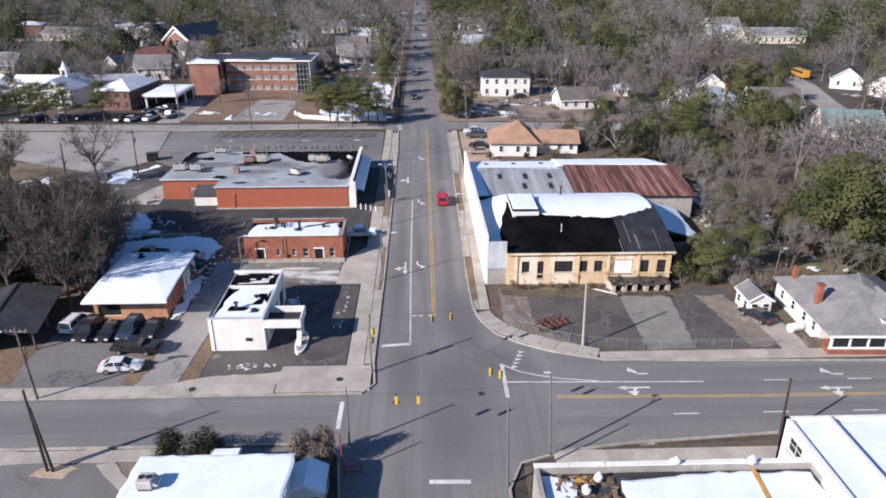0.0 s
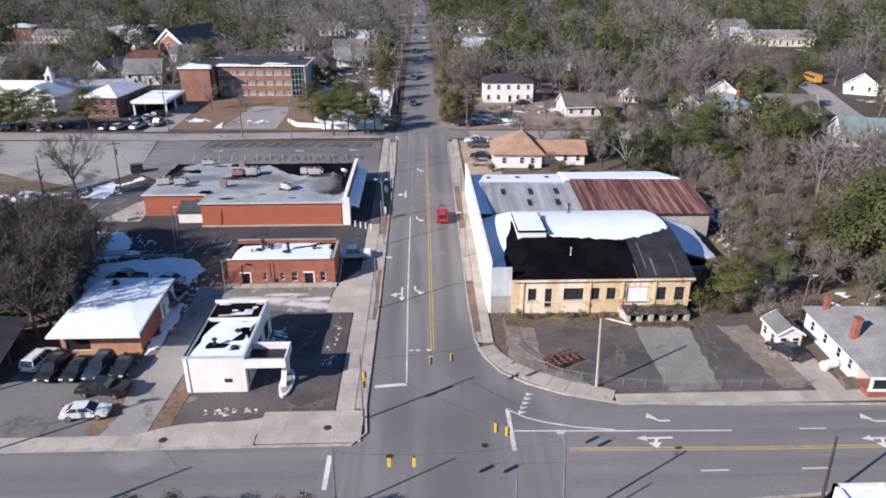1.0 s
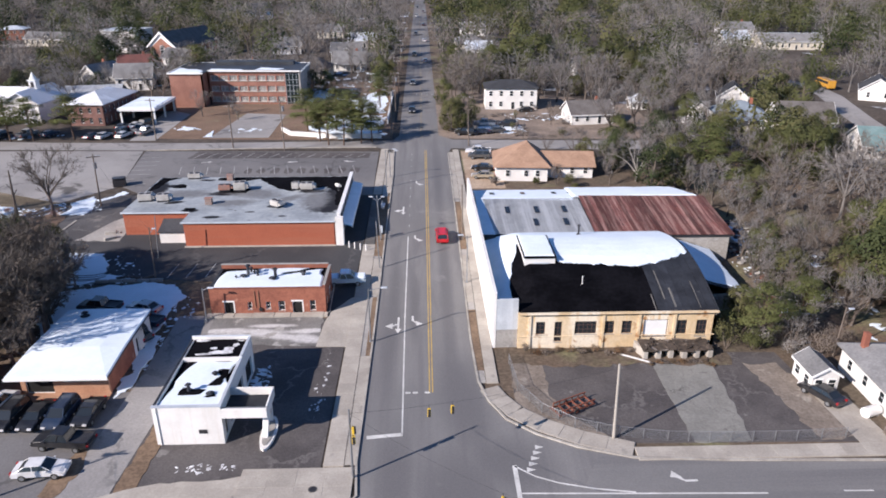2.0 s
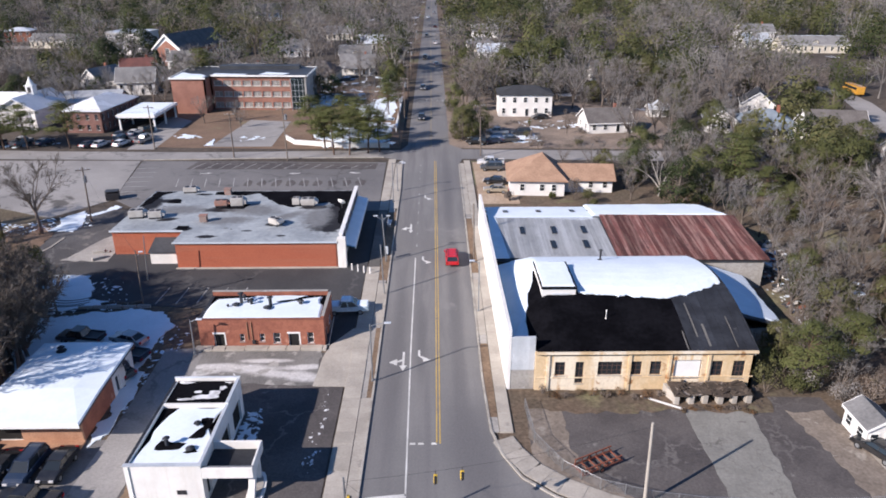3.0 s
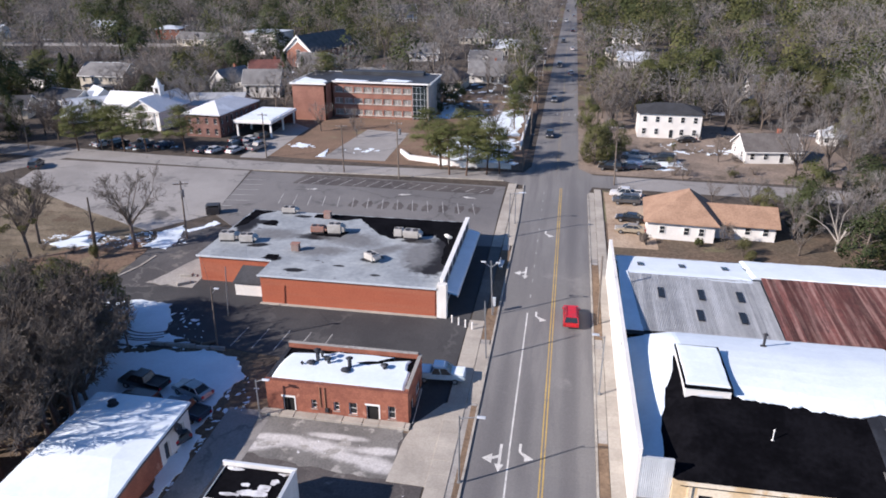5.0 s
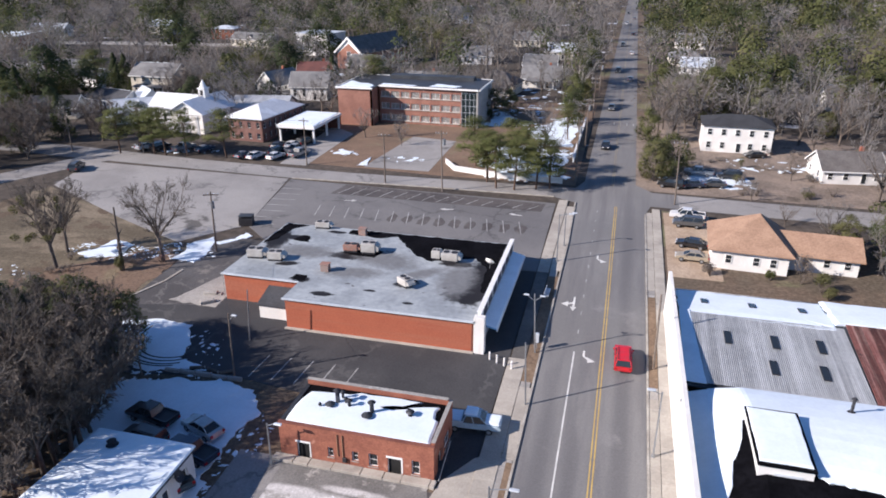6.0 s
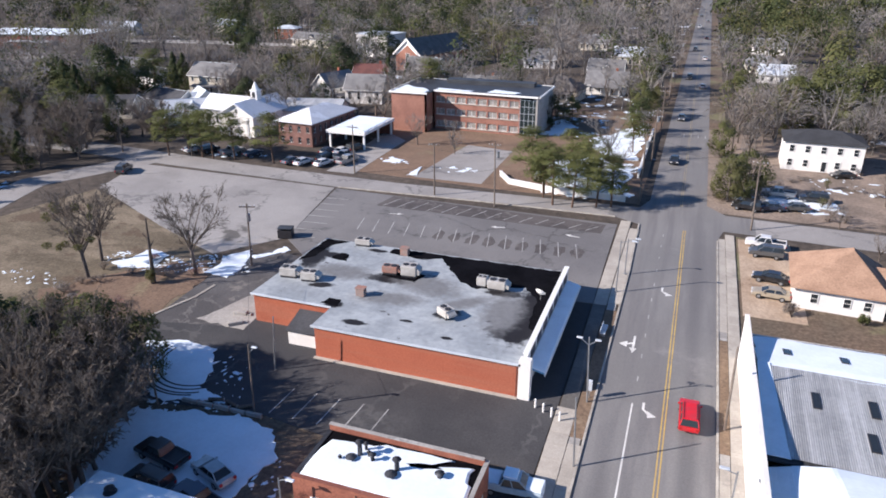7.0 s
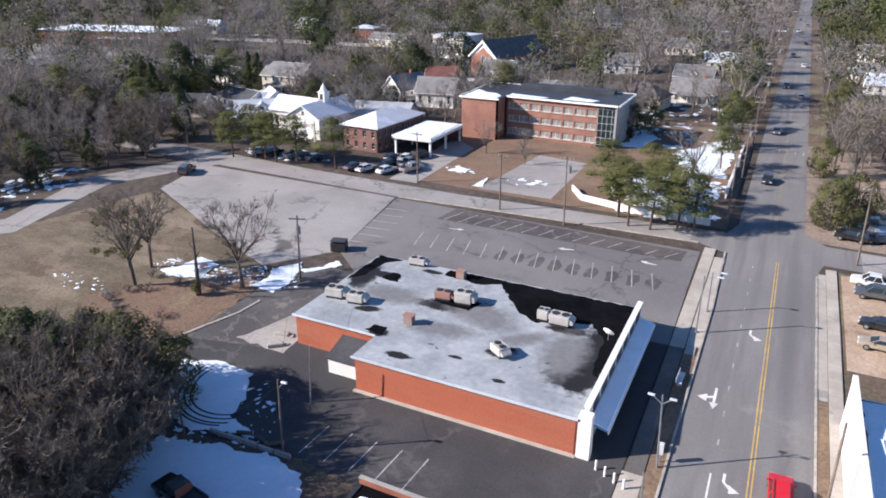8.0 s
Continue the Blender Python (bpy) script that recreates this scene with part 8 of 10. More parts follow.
utility_pole("sw", -40.6, 61.9, 8.6, (-0.5, 0.2), 1, 0, lamp=(-1.8, -0.3))
utility_pole("ss", -34.2, 50.8, 8.6, (-0.3, 0.2), 0, 0, mat=BARK_DARK, label="dark wooden pole with a stay beside it")
utility_pole("ss2", -33.6, 50.7, 6.8, (-0.75, 0.3), 0, 0, mat=BARK_DARK, label="leaning wooden prop pole")
utility_pole("nw", -5.9, 65.9, 7.5, (0, 0), 0, 0, r=0.12, mat=STEEL, label="grey steel signal pole at the corner")
utility_pole("sc", -7.2, 53.4, 6.6, (0, 0), 0, 0, r=0.11, mat=STEEL, label="grey steel signal pole at the corner")
utility_pole("se", 11.6, 51.4, 8.8, (-0.4, 0.2), 0, 0, r=0.12, mat=STEEL, lamp=(-0.6, 0.9), label="grey steel signal pole with a lamp")
utility_pole("s", 7.2, 47.6, 8.6, (-0.3, 0), 0, 0, r=0.11, mat=STEEL, label="slim grey pole by the street")
utility_pole("e", 34.2, 53.3, 6.8, (-0.2, 0), 0, 0, mat=BARK_DARK, label="dark wooden pole by the street")
utility_pole("lot", 18.9, 70.7, 8.4, (-0.2, 0.2), 0, 0, r=0.17, mat=CONCRETE, label="pale concrete pole in the abandoned lot")
utility_pole("w1", -5.8, 109.2, 7.4, (-0.3, 0), 0, 0, r=0.1, mat=STEEL, label="slim grey pole by the pavement")
utility_pole("w2", -6.1, 118.6, 7.6, (-0.4, 0), 0, 0, r=0.1, mat=STEEL, label="grey steel pole with a double lamp head", lamp=(0.5, 0))
box2 = thing("meter_box", -6.05, 119.4, G(119.4) + 0.1, 0, "pale metal box on a short post", "box")
part("post", rod((0, 0, 0), (0, 0, 1.3), 0.06), STEEL, box2)
part("cabinet", box(-0.22, 0.22, -0.16, 0.16, 0.9, 2.1, bevel=0.03), METAL_PALE, box2)
bench = thing("bench", -6.35, 132.4, G(132.4) + 0.16, 88, "pale bench standing in the store's shade", "bench")
for k in (-0.9, 0.9):
    part("leg", box(k - 0.06, k + 0.06, -0.25, 0.25, 0, 0.42), CONCRETE_OLD, bench)
for k in (-0.18, 0.02, 0.22):
    part("slat", box(-1.2, 1.2, k - 0.08, k + 0.08, 0.42, 0.48), METAL_PALE, bench)
for k in (0.62, 0.82):
    part("back_slat", box(-1.2, 1.2, 0.28, 0.33, k - 0.08, k + 0.08), METAL_PALE, bench)
utility_pole("yard", -37.4, 106.5, 8.0, (0.3, 0), 0, 0, lamp=(0.9, 0.1), r=0.11)
utility_pole("yard2", -47.7, 104.6, 7.0, (-0.2, 0), 0, 0, r=0.11, label="plain wooden pole by the snow")
utility_pole("field", -56.7, 134.8, 9.5, (0.3, 0), 1, 20, True)
utility_pole("e1", 6.9, 118.5, 9.2, (-0.2, 0), 0, 0, r=0.14, label="plain wooden pole by the white wall")
utility_pole("n1", -42.2, 171.2, 9.8, (0, 0), 1, 0)
utility_pole("n2", -30.2, 168.9, 11.4, (-0.2, 0), 1, 0, True)
utility_pole("n3", 11.3, 171.6, 11.4, (-0.4, 0), 1, 0)
utility_pole("n4", -6.7, 179.7, 12.4, (0, 0), 2, 0, True)
utility_pole("n5", -62, 178.5, 9.8, (0, 0), 1, 0)
utility_pole("n6", -101, 178.0, 10.5, (0, 0), 1, 0)
utility_pole("n7", -118, 176.0, 10.0, (0, 0), 1, 30)
for i, y in enumerate((206, 236, 266, 300, 340, 385, 430)):
    utility_pole("st%d" % i, -6.6, y, 11.0, (0.1 * (-1) ** i, 0), 2, 0, i % 2 == 0)
utility_pole("house", 48.3, 84.7, 6.6, (0.2, 0), 0, 0, r=0.11, lamp=(0.8, 0))
utility_pole("stub", -39.4, 113.5, 6.8, (0.5, 0), 0, 0, r=0.09, mat=STEEL, label="thin leaning pole on the store lot")
for x, y, h, a in ((-5.9, 89.7, 7.3, 1.6), (-6.3, 143.1, 7.4, 1.4), (-5.8, 148.7, 5.4, 1.0), (9.6, 88.9, 6.0, -1.2), (6.7, 104.5, 7.2, -1.2), (-27.2, 95.4, 4.6, 0.8)):
    street_lamp(x, y, h, a)

stump = thing("dead_trunk", -66.5, 126.0, G(126), 0, "tall broken dead trunk with ivy at its foot", "tree")
part("trunk", rod((0, 0, -0.3), (0.5, 0, 9.6), 0.32, 0.1, 8), BARK, stump)
part("stub", rod((0.25, 0, 5.2), (1.0, 0.2, 6.4), 0.12, 0.05, 6), BARK, stump)
part("stub", rod((0.3, 0, 6.4), (-0.3, -0.2, 7.4), 0.1, 0.04, 6), BARK, stump)


def cable(name_label, p, q, sag=0.5, r=0.013):
    p, q = Vector(p), Vector(q)
    side = (q - p).cross(Vector((0, 0, 1))).normalized() * r
    V, F = [], []
    for i in range(15):
        f = i / 14
        c = p.lerp(q, f) - Vector((0, 0, sag * 4 * f * (1 - f)))
        V += [c + side, c + Vector((0, 0, r)), c - side, c - Vector((0, 0, r))]
        if i:
            for k in range(4):
                F.append((4 * i - 4 + k, 4 * i - 4 + (k + 1) % 4, 4 * i + (k + 1) % 4, 4 * i + k))
    return tagged(raw_ob("cable", V, F, DARK_STEEL), name_label, "cable", "overhead cables")


for a, b, s in (("nw", "lot", 0.7), ("nw", "se", 0.9), ("sc", "se", 0.7), ("sw", "ss", 0.5), ("w1", "w2", 0.3), ("n6", "n5", 0.9), ("n5", "n1", 0.7), ("n1", "n2", 0.4), ("n2", "n4", 0.7), ("n4", "st0", 0.7), ("st0", "st1", 0.7), ("st1", "st2", 0.7), ("st2", "st3", 0.8), ("n4", "n3", 0.6), ("n7", "n6", 0.5), ("field", "yard", 0.8)):
    for off in ((0, 0), (0.5, -0.9))[: 2 if a[0] in "ns" and len(a) > 1 and a[1].isdigit() else 1]:
        cable("thin dark overhead cable between poles", POLES[a] + Vector((off[0], 0, off[1])), POLES[b] + Vector((off[0], 0, off[1])), s)


def traffic_signal(x, y, z, turn, drop):
    """A hanging signal head: three lamps in a yellow case under a span wire."""
    t = thing("traffic_signal", x, y, z, turn, "yellow traffic signal head hanging on a cable", "traffic light", "hanging traffic signals")
    part("case", box(-0.15, 0.15, -0.1, 0.11, -0.41, 0.41, bevel=0.02), SIGNAL, t)
    part("hanger", rod((0, 0, 0.4), (0, 0, 0.46 + drop), 0.025, n=6), DARK_STEEL, t)
    for k, c in ((0.27, LAMP_RED), (0, SIGNAL), (-0.27, PANE_TEAL)):
        part("lens", rod((0, -0.09, k), (0, -0.12, k), 0.1, n=12), c, t)
        part("visor", rod((0, -0.1, k + 0.02), (0, -0.24, k + 0.02), 0.115, n=10), DARK_STEEL, t)
    return t


for a, b, f, sag, r in (("nw", "lot", 0.28, 0.7, 0), ("nw", "lot", 0.365, 0.7, 10), ("nw", "se", 0.71, 0.9, 90), ("nw", "se", 0.76, 0.9, 90), ("sc", "se", 0.25, 0.7, 180), ("sc", "se", 0.36, 0.7, 180)):
    c = POLES[a].lerp(POLES[b], f) - Vector((0, 0, sag * 4 * f * (1 - f)))
    drop = 0.35
    traffic_signal(c.x, c.y, c.z - drop - 0.41, r, drop)
for z, r in ((5.3, 90), (4.3, 0)):
    bracket = traffic_signal(-5.62, 65.9, z, r, 0.05)
    part("bracket", rod((0, 0, 0.2), Matrix.Rotation(radians(-r), 3, "Z") @ Vector((-0.28, 0, 0.2)), 0.03, n=6), DARK_STEEL, bracket)


# ---- loose things ----
tr = thing("trailer_frame", 15.9, 75.6, 0.05, 27, "rusty bare trailer frame lying on the lot", "trailer")
for sy in (-0.75, 0.75):
    part("rail", box(-2.3, 2.3, sy - 0.06, sy + 0.06, 0.3, 0.46), RUST, tr)
    part("side_rail", box(-2.0, 2.2, sy - 0.05, sy + 0.05, 0.85, 0.95), RUST, tr)
for i in range(6):
    part("cross_member", box(-2.2 + i * 0.85, -2.1 + i * 0.85, -0.69, 0.69, 0.32, 0.44), RUST, tr)
    for sy in (-0.75, 0.75):
        part("stake", box(-2.0 + i * 0.8, -1.93 + i * 0.8, sy - 0.04, sy + 0.04, 0.46, 0.85), RUST, tr)
for sy in (-0.85, 0.85):
    w = part("wheel", rod((-0.2, sy - 0.1, 0.3), (-0.2, sy + 0.1, 0.3), 0.3, n=14), RUBBER, tr)
    part("rim", rod((-0.2, sy - 0.11, 0.3), (-0.2, sy + 0.11, 0.3), 0.15, n=10), RUST, w)
bd = thing("fallen_board", 24.9, 85.2, 0.08, -32, "long white plank lying on the lot", "plank")
part("plank", box(-2.3, 2.3, -0.14, 0.14, 0, 0.06), WHITE_CLEAN, bd)
db = thing("dumpster", -57.4, 145.3, G(145), 15, "dark steel refuse container at the lot edge", "dumpster")
part("bin", prism([(-1.1, -0.8), (1.1, -0.8), (1.1, 0.8), (-1.1, 0.8)], 0.1, lambda a, b: 1.5 + b * 0.2), DARK_STEEL, db)
part("lid", box(-1.15, 1.15, -0.85, 0.85, 1.66, 1.72), METAL_DARK, db)
for i, (x, y, r) in enumerate(((-50, 122.5, 10), (-49.2, 120.2, 40))):
    c = thing("concrete_block", x, y, G(y), r, "broken concrete block behind the store", "block", "broken blocks")
    part("block", box(-0.9, 0.9, -0.35, 0.35, -0.1, 0.5, bevel=0.08), CONCRETE_OLD, c)
    part("chip", box(0.95, 1.5, -0.3, 0.2, -0.1, 0.25, bevel=0.06), CONCRETE_OLD, c)

low = thing("low_wall", -41.0, 106.0, G(106), 1.5, "low broken concrete edging between two snowy lots", "wall")
for i in range(5):
    part("edging", box(-4.6 + i * 1.9, -2.85 + i * 1.9, -0.16, 0.16, -0.1, 0.42 + 0.05 * (i % 3), bevel=0.05), CONCRETE_OLD, low)
for i, (x, y, r) in enumerate(((-42.2, 106.9, 20), (-40.2, 106.8, -15), (-38.6, 106.9, 35))):
    lg = thing("log", x, y, G(y) + 0.05, r, "dark sawn log lying in snow", "log", "logs by the edging")
    part("stem", rod((-0.8, 0, 0.2), (0.8, 0, 0.24), 0.22, 0.18, 9), BARK, lg)
    part("cut_end", rod((0.79, 0, 0.24), (0.82, 0, 0.24), 0.17, 0.17, 9), BARK_PALE, lg)

# chain-link fence round the lot
fence = thing("chain_link_fence", 13.0, 75.0, 0, 0, "low sagging chain-link fence round the abandoned lot", "fence")
line_f = [(10.3, 84.5), (10.6, 79.0), (12.6, 75.0), (15.5, 72.5), (19.5, 71.0), (24, 70.2), (30, 69.9), (36.5, 69.9), (41.5, 70.2)]
pts = []
for (x0, y0), (x1, y1) in zip(line_f, line_f[1:]):
    n = max(1, round(math.hypot(x1 - x0, y1 - y0) / 2.4))
    pts += [(x0 + (x1 - x0) * i / n, y0 + (y1 - y0) * i / n) for i in range(n)]
pts.append(line_f[-1])
for x, y in pts:
    part("post", rod((x - 13, y - 75, -0.2), (x - 13, y - 75, 1.3), 0.035, n=6), STEEL, fence)
for (x0, y0), (x1, y1) in zip(pts, pts[1:]):
    a, b = Vector((x0 - 13, y0 - 75, 0)), Vector((x1 - 13, y1 - 75, 0))
    bm = rod(a + Vector((0, 0, 1.25)), b + Vector((0, 0, 1.25)), 0.022, n=4)
    for k in range(14):
        f0, f1 = k / 14, (k + 3) / 14
        for s in (0, 1):
            p, q = a.lerp(b, f0), a.lerp(b, min(f1, 1))
            rod(p + Vector((0, 0, 0.1 if s else 1.22)), q + Vector((0, 0, 1.22 if s else 0.1)), 0.008, n=3, bm=bm)
    part("mesh_panel", bm, STEEL, fence)

wf = thing("picket_wall", -21.0, 181.5, G(181), 0, "low white wall round the raised lawn", "wall")
wl = [(-34, 186.5), (-31, 181.8), (-21.5, 179.2), (-9, 178.6)]
for (x0, y0), (x1, y1) in zip(wl, wl[1:]):
    part("wall_panel", prism(strip([(x0 + 21, y0 - 181.5), (x1 + 21, y1 - 181.5)], 0.25), -0.4, 1.0), WHITE, wf)
    part("cap", prism(strip([(x0 + 21, y0 - 181.5), (x1 + 21, y1 - 181.5)], 0.4), 1.0, 1.1), WHITE_CLEAN, wf)
wr = thing("ramp_wall", -8.2, 212.0, G(212), 0, "long white rail and ramp beside the pavement", "wall")
part("wall_panel", box(-0.15, 0.15, -19, 20, -0.4, 1.2), WHITE, wr)
part("cap", box(-0.22, 0.22, -19, 20, 1.2, 1.3), WHITE_CLEAN, wr)

# debris behind the warehouse
rnd = random.Random(77)
for mat, n, label in ((METAL_DARK, 130, "scattered dark scrap beside the shed"), (UNIT, 80, "scattered grey scrap and boards beside the shed"), (RUST, 24, "rusty scrap beside the shed")):
    bm = bmesh.new()
    for _ in range(n):
        x, y, lift = rnd.uniform(47, 54.5), rnd.uniform(97, 125), rnd.uniform(0, 0.5)
        w, d, h = rnd.uniform(0.25, 1.3), rnd.uniform(0.15, 0.6), rnd.uniform(0.08, 0.5)
        piece = box(-w / 2, w / 2, -d / 2, d / 2, -h / 2, h / 2)
        bmesh.ops.transform(piece, matrix=pose(x, y, G(y) + lift, rnd.uniform(-25, 25), rnd.uniform(-25, 25), rnd.uniform(0, 180)), verts=piece.verts[:])
        me = bpy.data.meshes.new("piece")
        piece.to_mesh(me)
        piece.free()
        bm.from_mesh(me)
        bpy.data.meshes.remove(me)
    tagged(mesh_ob("debris", bm, mat), label, "debris", "", "stuff")

# snow lying on the ground
for i, (poly, label) in enumerate((
        ([(-50.5, 100), (-47, 91.5), (-43, 91), (-42.6, 94), (-33, 92.5), (-32.2, 97), (-31.2, 102.0), (-34, 104), (-38, 105.2), (-44, 105.4), (-49, 103.5)], "shaded snow over the back car park"),
        ([(-57, 113.6), (-54.6, 108.4), (-51, 106.2), (-47.5, 105.6), (-41.8, 106.5), (-42.8, 107.8), (-45.2, 108.8), (-46.3, 111.5), (-47.8, 113.9), (-52, 114.6)], "shaded snow with looping tyre tracks"),
        ([(-28, 188), (-22, 184), (-12, 181.5), (-9.8, 184), (-9.8, 199), (-19, 204), (-27.5, 200.5)], "shaded snow on the raised lawn"), ([(-21.5, 220), (-17, 206.5), (-10, 204.5), (-9.8, 230), (-10.5, 241), (-16, 231)], "sunlit snow on the lawn by the street"),
        ([(-60.2, 187.5), (-56, 187), (-55.3, 189.2), (-59, 190)], "snow heap on the brown lawn"),
        ([(-51.4, 181), (-50.2, 181), (-50.6, 187), (-51.5, 187)], "snow beside the lawn kerb"),
        ([(13, 185.4), (19, 184.2), (26, 186.4), (25, 190.5), (14, 190)], "shaded snow in the yard"),
        ([(-33.0, 221), (-29.8, 221.5), (-26.5, 232), (-30, 239), (-33.0, 238)], "shaded snow beside the office block"),
        ([(-160, 108), (-133, 123), (-120, 134), (-122, 136), (-162, 112)], "snow along the side street"),
        ([(48.5, 117), (52, 116), (53, 121), (49.5, 123)], "snow among debris behind the shed"), ([(-32.9, 79.5), (-32.3, 79.3), (-31.8, 84), (-31.2, 88.5), (-31.3, 92), (-32.9, 92.4)], "shaded snow along the office wall"), ([(-76.5, 129.2), (-74, 127.4), (-70.2, 128.8), (-71.4, 131.2), (-69.8, 134.2), (-74.5, 134.2)], "melting snow below the field trees"), ([(-61.4, 130.6), (-58.6, 130.6), (-57.6, 133.4), (-60.2, 139.6), (-62, 136.2)], "melting snow by the lot edge"), ([(-58.6, 137.5), (-57.4, 137.2), (-54, 141.5), (-55, 142.5)], "melting snow by the lot edge"))):
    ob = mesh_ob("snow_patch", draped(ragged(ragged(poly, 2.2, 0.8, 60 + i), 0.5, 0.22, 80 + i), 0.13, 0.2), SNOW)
    tagged(ob, label, "snow", "snow on the ground", "stuff")


def scattered_snow(cx, cy, rx, ry, n, seed, label, big=1.1, top=0.1, mat=None):
    """Many small melting remnants of snow, gathered in one object."""
    r2 = random.Random(seed)
    V, F = [], []
    for _ in range(n):
        a, q = r2.uniform(0, 6.28), math.sqrt(r2.random())
        x, y, w = cx + rx * q * math.cos(a), cy + ry * q * math.sin(a), big * r2.uniform(0.2, 1.0) ** 1.5
        ax, k0 = r2.uniform(0, 3.14), r2.uniform(0.35, 0.9)
        b = len(V)
        m = 11
        for j in range(m):
            t = 2 * math.pi * j / m
            u, v = w * math.cos(t) * r2.uniform(0.45, 1.5), w * k0 * math.sin(t) * r2.uniform(0.6, 1.25)
            px, py = x + u * math.cos(ax) - v * math.sin(ax), y + u * math.sin(ax) + v * math.cos(ax)
            V.append((px, py, G(py) + 0.03))
        V.append((x, y, G(y) + top + r2.uniform(0, 0.04)))
        F += [(b + j, b + (j + 1) % m, b + m) for j in range(m)]
    return tagged(raw_ob("snow_remnants", V, F, mat or SNOW), label, "snow", "snow on the ground", "stuff")


for i, (cx, cy, rx, ry, n, big, label) in enumerate((
        (-72.0, 131.3, 8, 2.6, 170, 0.4, "broken snow remnants below the field trees"), (-61.5, 133.6, 5.5, 3.0, 150, 0.4, "broken snow remnants by the lot edge"), (-84, 122, 6, 2.0, 30, 0.45, "broken snow remnants on the field"),
        (-40.5, 98, 11.5, 7.2, 260, 0.45, "broken rim of the snowy car park"), (-47.5, 108, 7.5, 6.5, 150, 0.45, "broken rim of the snowy lot"), (-31.6, 87, 0.7, 6.5, 40, 0.4, "snow remnants along the office wall"),
        (-18, 184, 10, 6, 60, 1.4, "snow remnants on the raised lawn"), (-14, 202, 6, 10, 40, 1.6, "snow remnants on the lawn"), (18, 186, 9, 4, 60, 1.2, "snow remnants in the yard"), (30, 200, 8, 6, 40, 1.0, "snow remnants in the yard"),
        (51, 112, 4.5, 13, 110, 0.5, "snow remnants among scrap"), (-128, 146, 7, 12, 60, 1.6, "snow remnants along the side street"), (-143, 118, 16, 9, 60, 1.6, "snow remnants along the side street"), (-96, 183, 12, 3, 50, 1.2, "snow remnants by the parked cars"),
        (-130, 215, 14, 10, 60, 2.0, "snow remnants between the houses"), (-58, 189, 4, 2.5, 14, 1.2, "snow remnants on the lawn"), (-43, 187, 4, 2, 14, 1.1, "snow remnants on the car park"), (60, 100, 14, 12, 50, 1.0, "snow remnants under trees"),
        (-30, 250, 20, 30, 120, 2.2, "snow remnants between the far houses"), (-110, 270, 40, 25, 160, 2.6, "snow remnants between the far houses"))):
    scattered_snow(cx, cy, rx, ry, n, 300 + i, label, big)
rnd = random.Random(5)
scattered_snow(-19.5, 67.6, 3.5, 0.6, 34, 364, "thin flaky pale remnants on worn asphalt", 0.4, 0.066, SNOW_THIN)
scattered_snow(-10.6, 79.5, 0.75, 8.5, 26, 361, "thin flaky pale remnants on worn asphalt", 0.42, 0.068, SNOW_THIN)
scattered_snow(-19.5, 92.6, 6.6, 1.5, 30, 362, "thin flaky pale remnants on worn asphalt", 0.32, 0.072, SNOW_THIN)
scattered_snow(-17.4, 81.5, 0.9, 3.6, 90, 363, "snow slid down beside the white wall", 0.6, 0.14)
for i, r in enumerate((0.78, 0.88, 0.98, 1.04)):
    path = [(-48.0 + 6.2 * r * math.cos(a), 112.5 + 6.0 * r * math.sin(a)) for a in np.linspace(2.9, 5.5 - 0.12 * i, 22)]
    tagged(mesh_ob("tyre_track", draped(strip(path, 0.2), 0.14, 0.02), ASPHALT_DARK), "dark looping tyre track pressed into snow", "tyre track", "tyre tracks", "stuff")
for i in range(12):
    x = -44.4 + i * 2.72
    if x < -14 and i > 2:
        poly = [(x + 1.3 + 0.9 * math.cos(a), 153.6 + 1.9 * math.sin(a)) for a in np.linspace(0, 6.28, 13)[:-1]]
        tagged(mesh_ob("oil_stain", draped(ragged(poly, 0.5, 0.3, i), 0.066, 0.02), ASPHALT_LOT), "dark damp stain on a parking stall", "stain", "stall stains", "stuff")


# ---- trees ----
def tube_arrays(V, F, p, q, r0, r1, n):
    p, q = np.array(p, float), np.array(q, float)
    d = q - p
    d /= np.linalg.norm(d) + 1e-9
    a = np.cross(d, (0.3, 0.9, 0.2))
    a /= np.linalg.norm(a) + 1e-9
    b = np.cross(d, a)
    base = len(V)
    for c, r in ((p, r0), (q, r1)):
        for i in range(n):
            t = 2 * math.pi * i / n
            V.append(c + (a * math.cos(t) + b * math.sin(t)) * r)
    for i in range(n):
        j = (i + 1) % n
        F.append((base + i, base + j, base + n + j))
        F.append((base + i, base + n + j, base + n + i))


def sliver(V, F, p, d, length, width, rnd):
    """A twig: a long thin triangle."""
    p, d = np.array(p, float), np.array(d, float)
    s = np.cross(d, (rnd.uniform(-1, 1), rnd.uniform(-1, 1), rnd.uniform(-1, 1)))
    s = s / (np.linalg.norm(s) + 1e-9) * width / 2
    b = len(V)
    V += [p - s, p + s, p + d * length]
    F.append((b, b + 1, b + 2))


def turned(d, angle, rnd):
    """The direction d bent by an angle to a random side."""
    d = np.array(d, float)
    s = np.cross(d, (rnd.uniform(-1, 1), rnd.uniform(-1, 1), rnd.uniform(-1, 1)))
    s /= np.linalg.norm(s) + 1e-9
    v = d * math.cos(angle) + s * math.sin(angle)
    return v / np.linalg.norm(v)


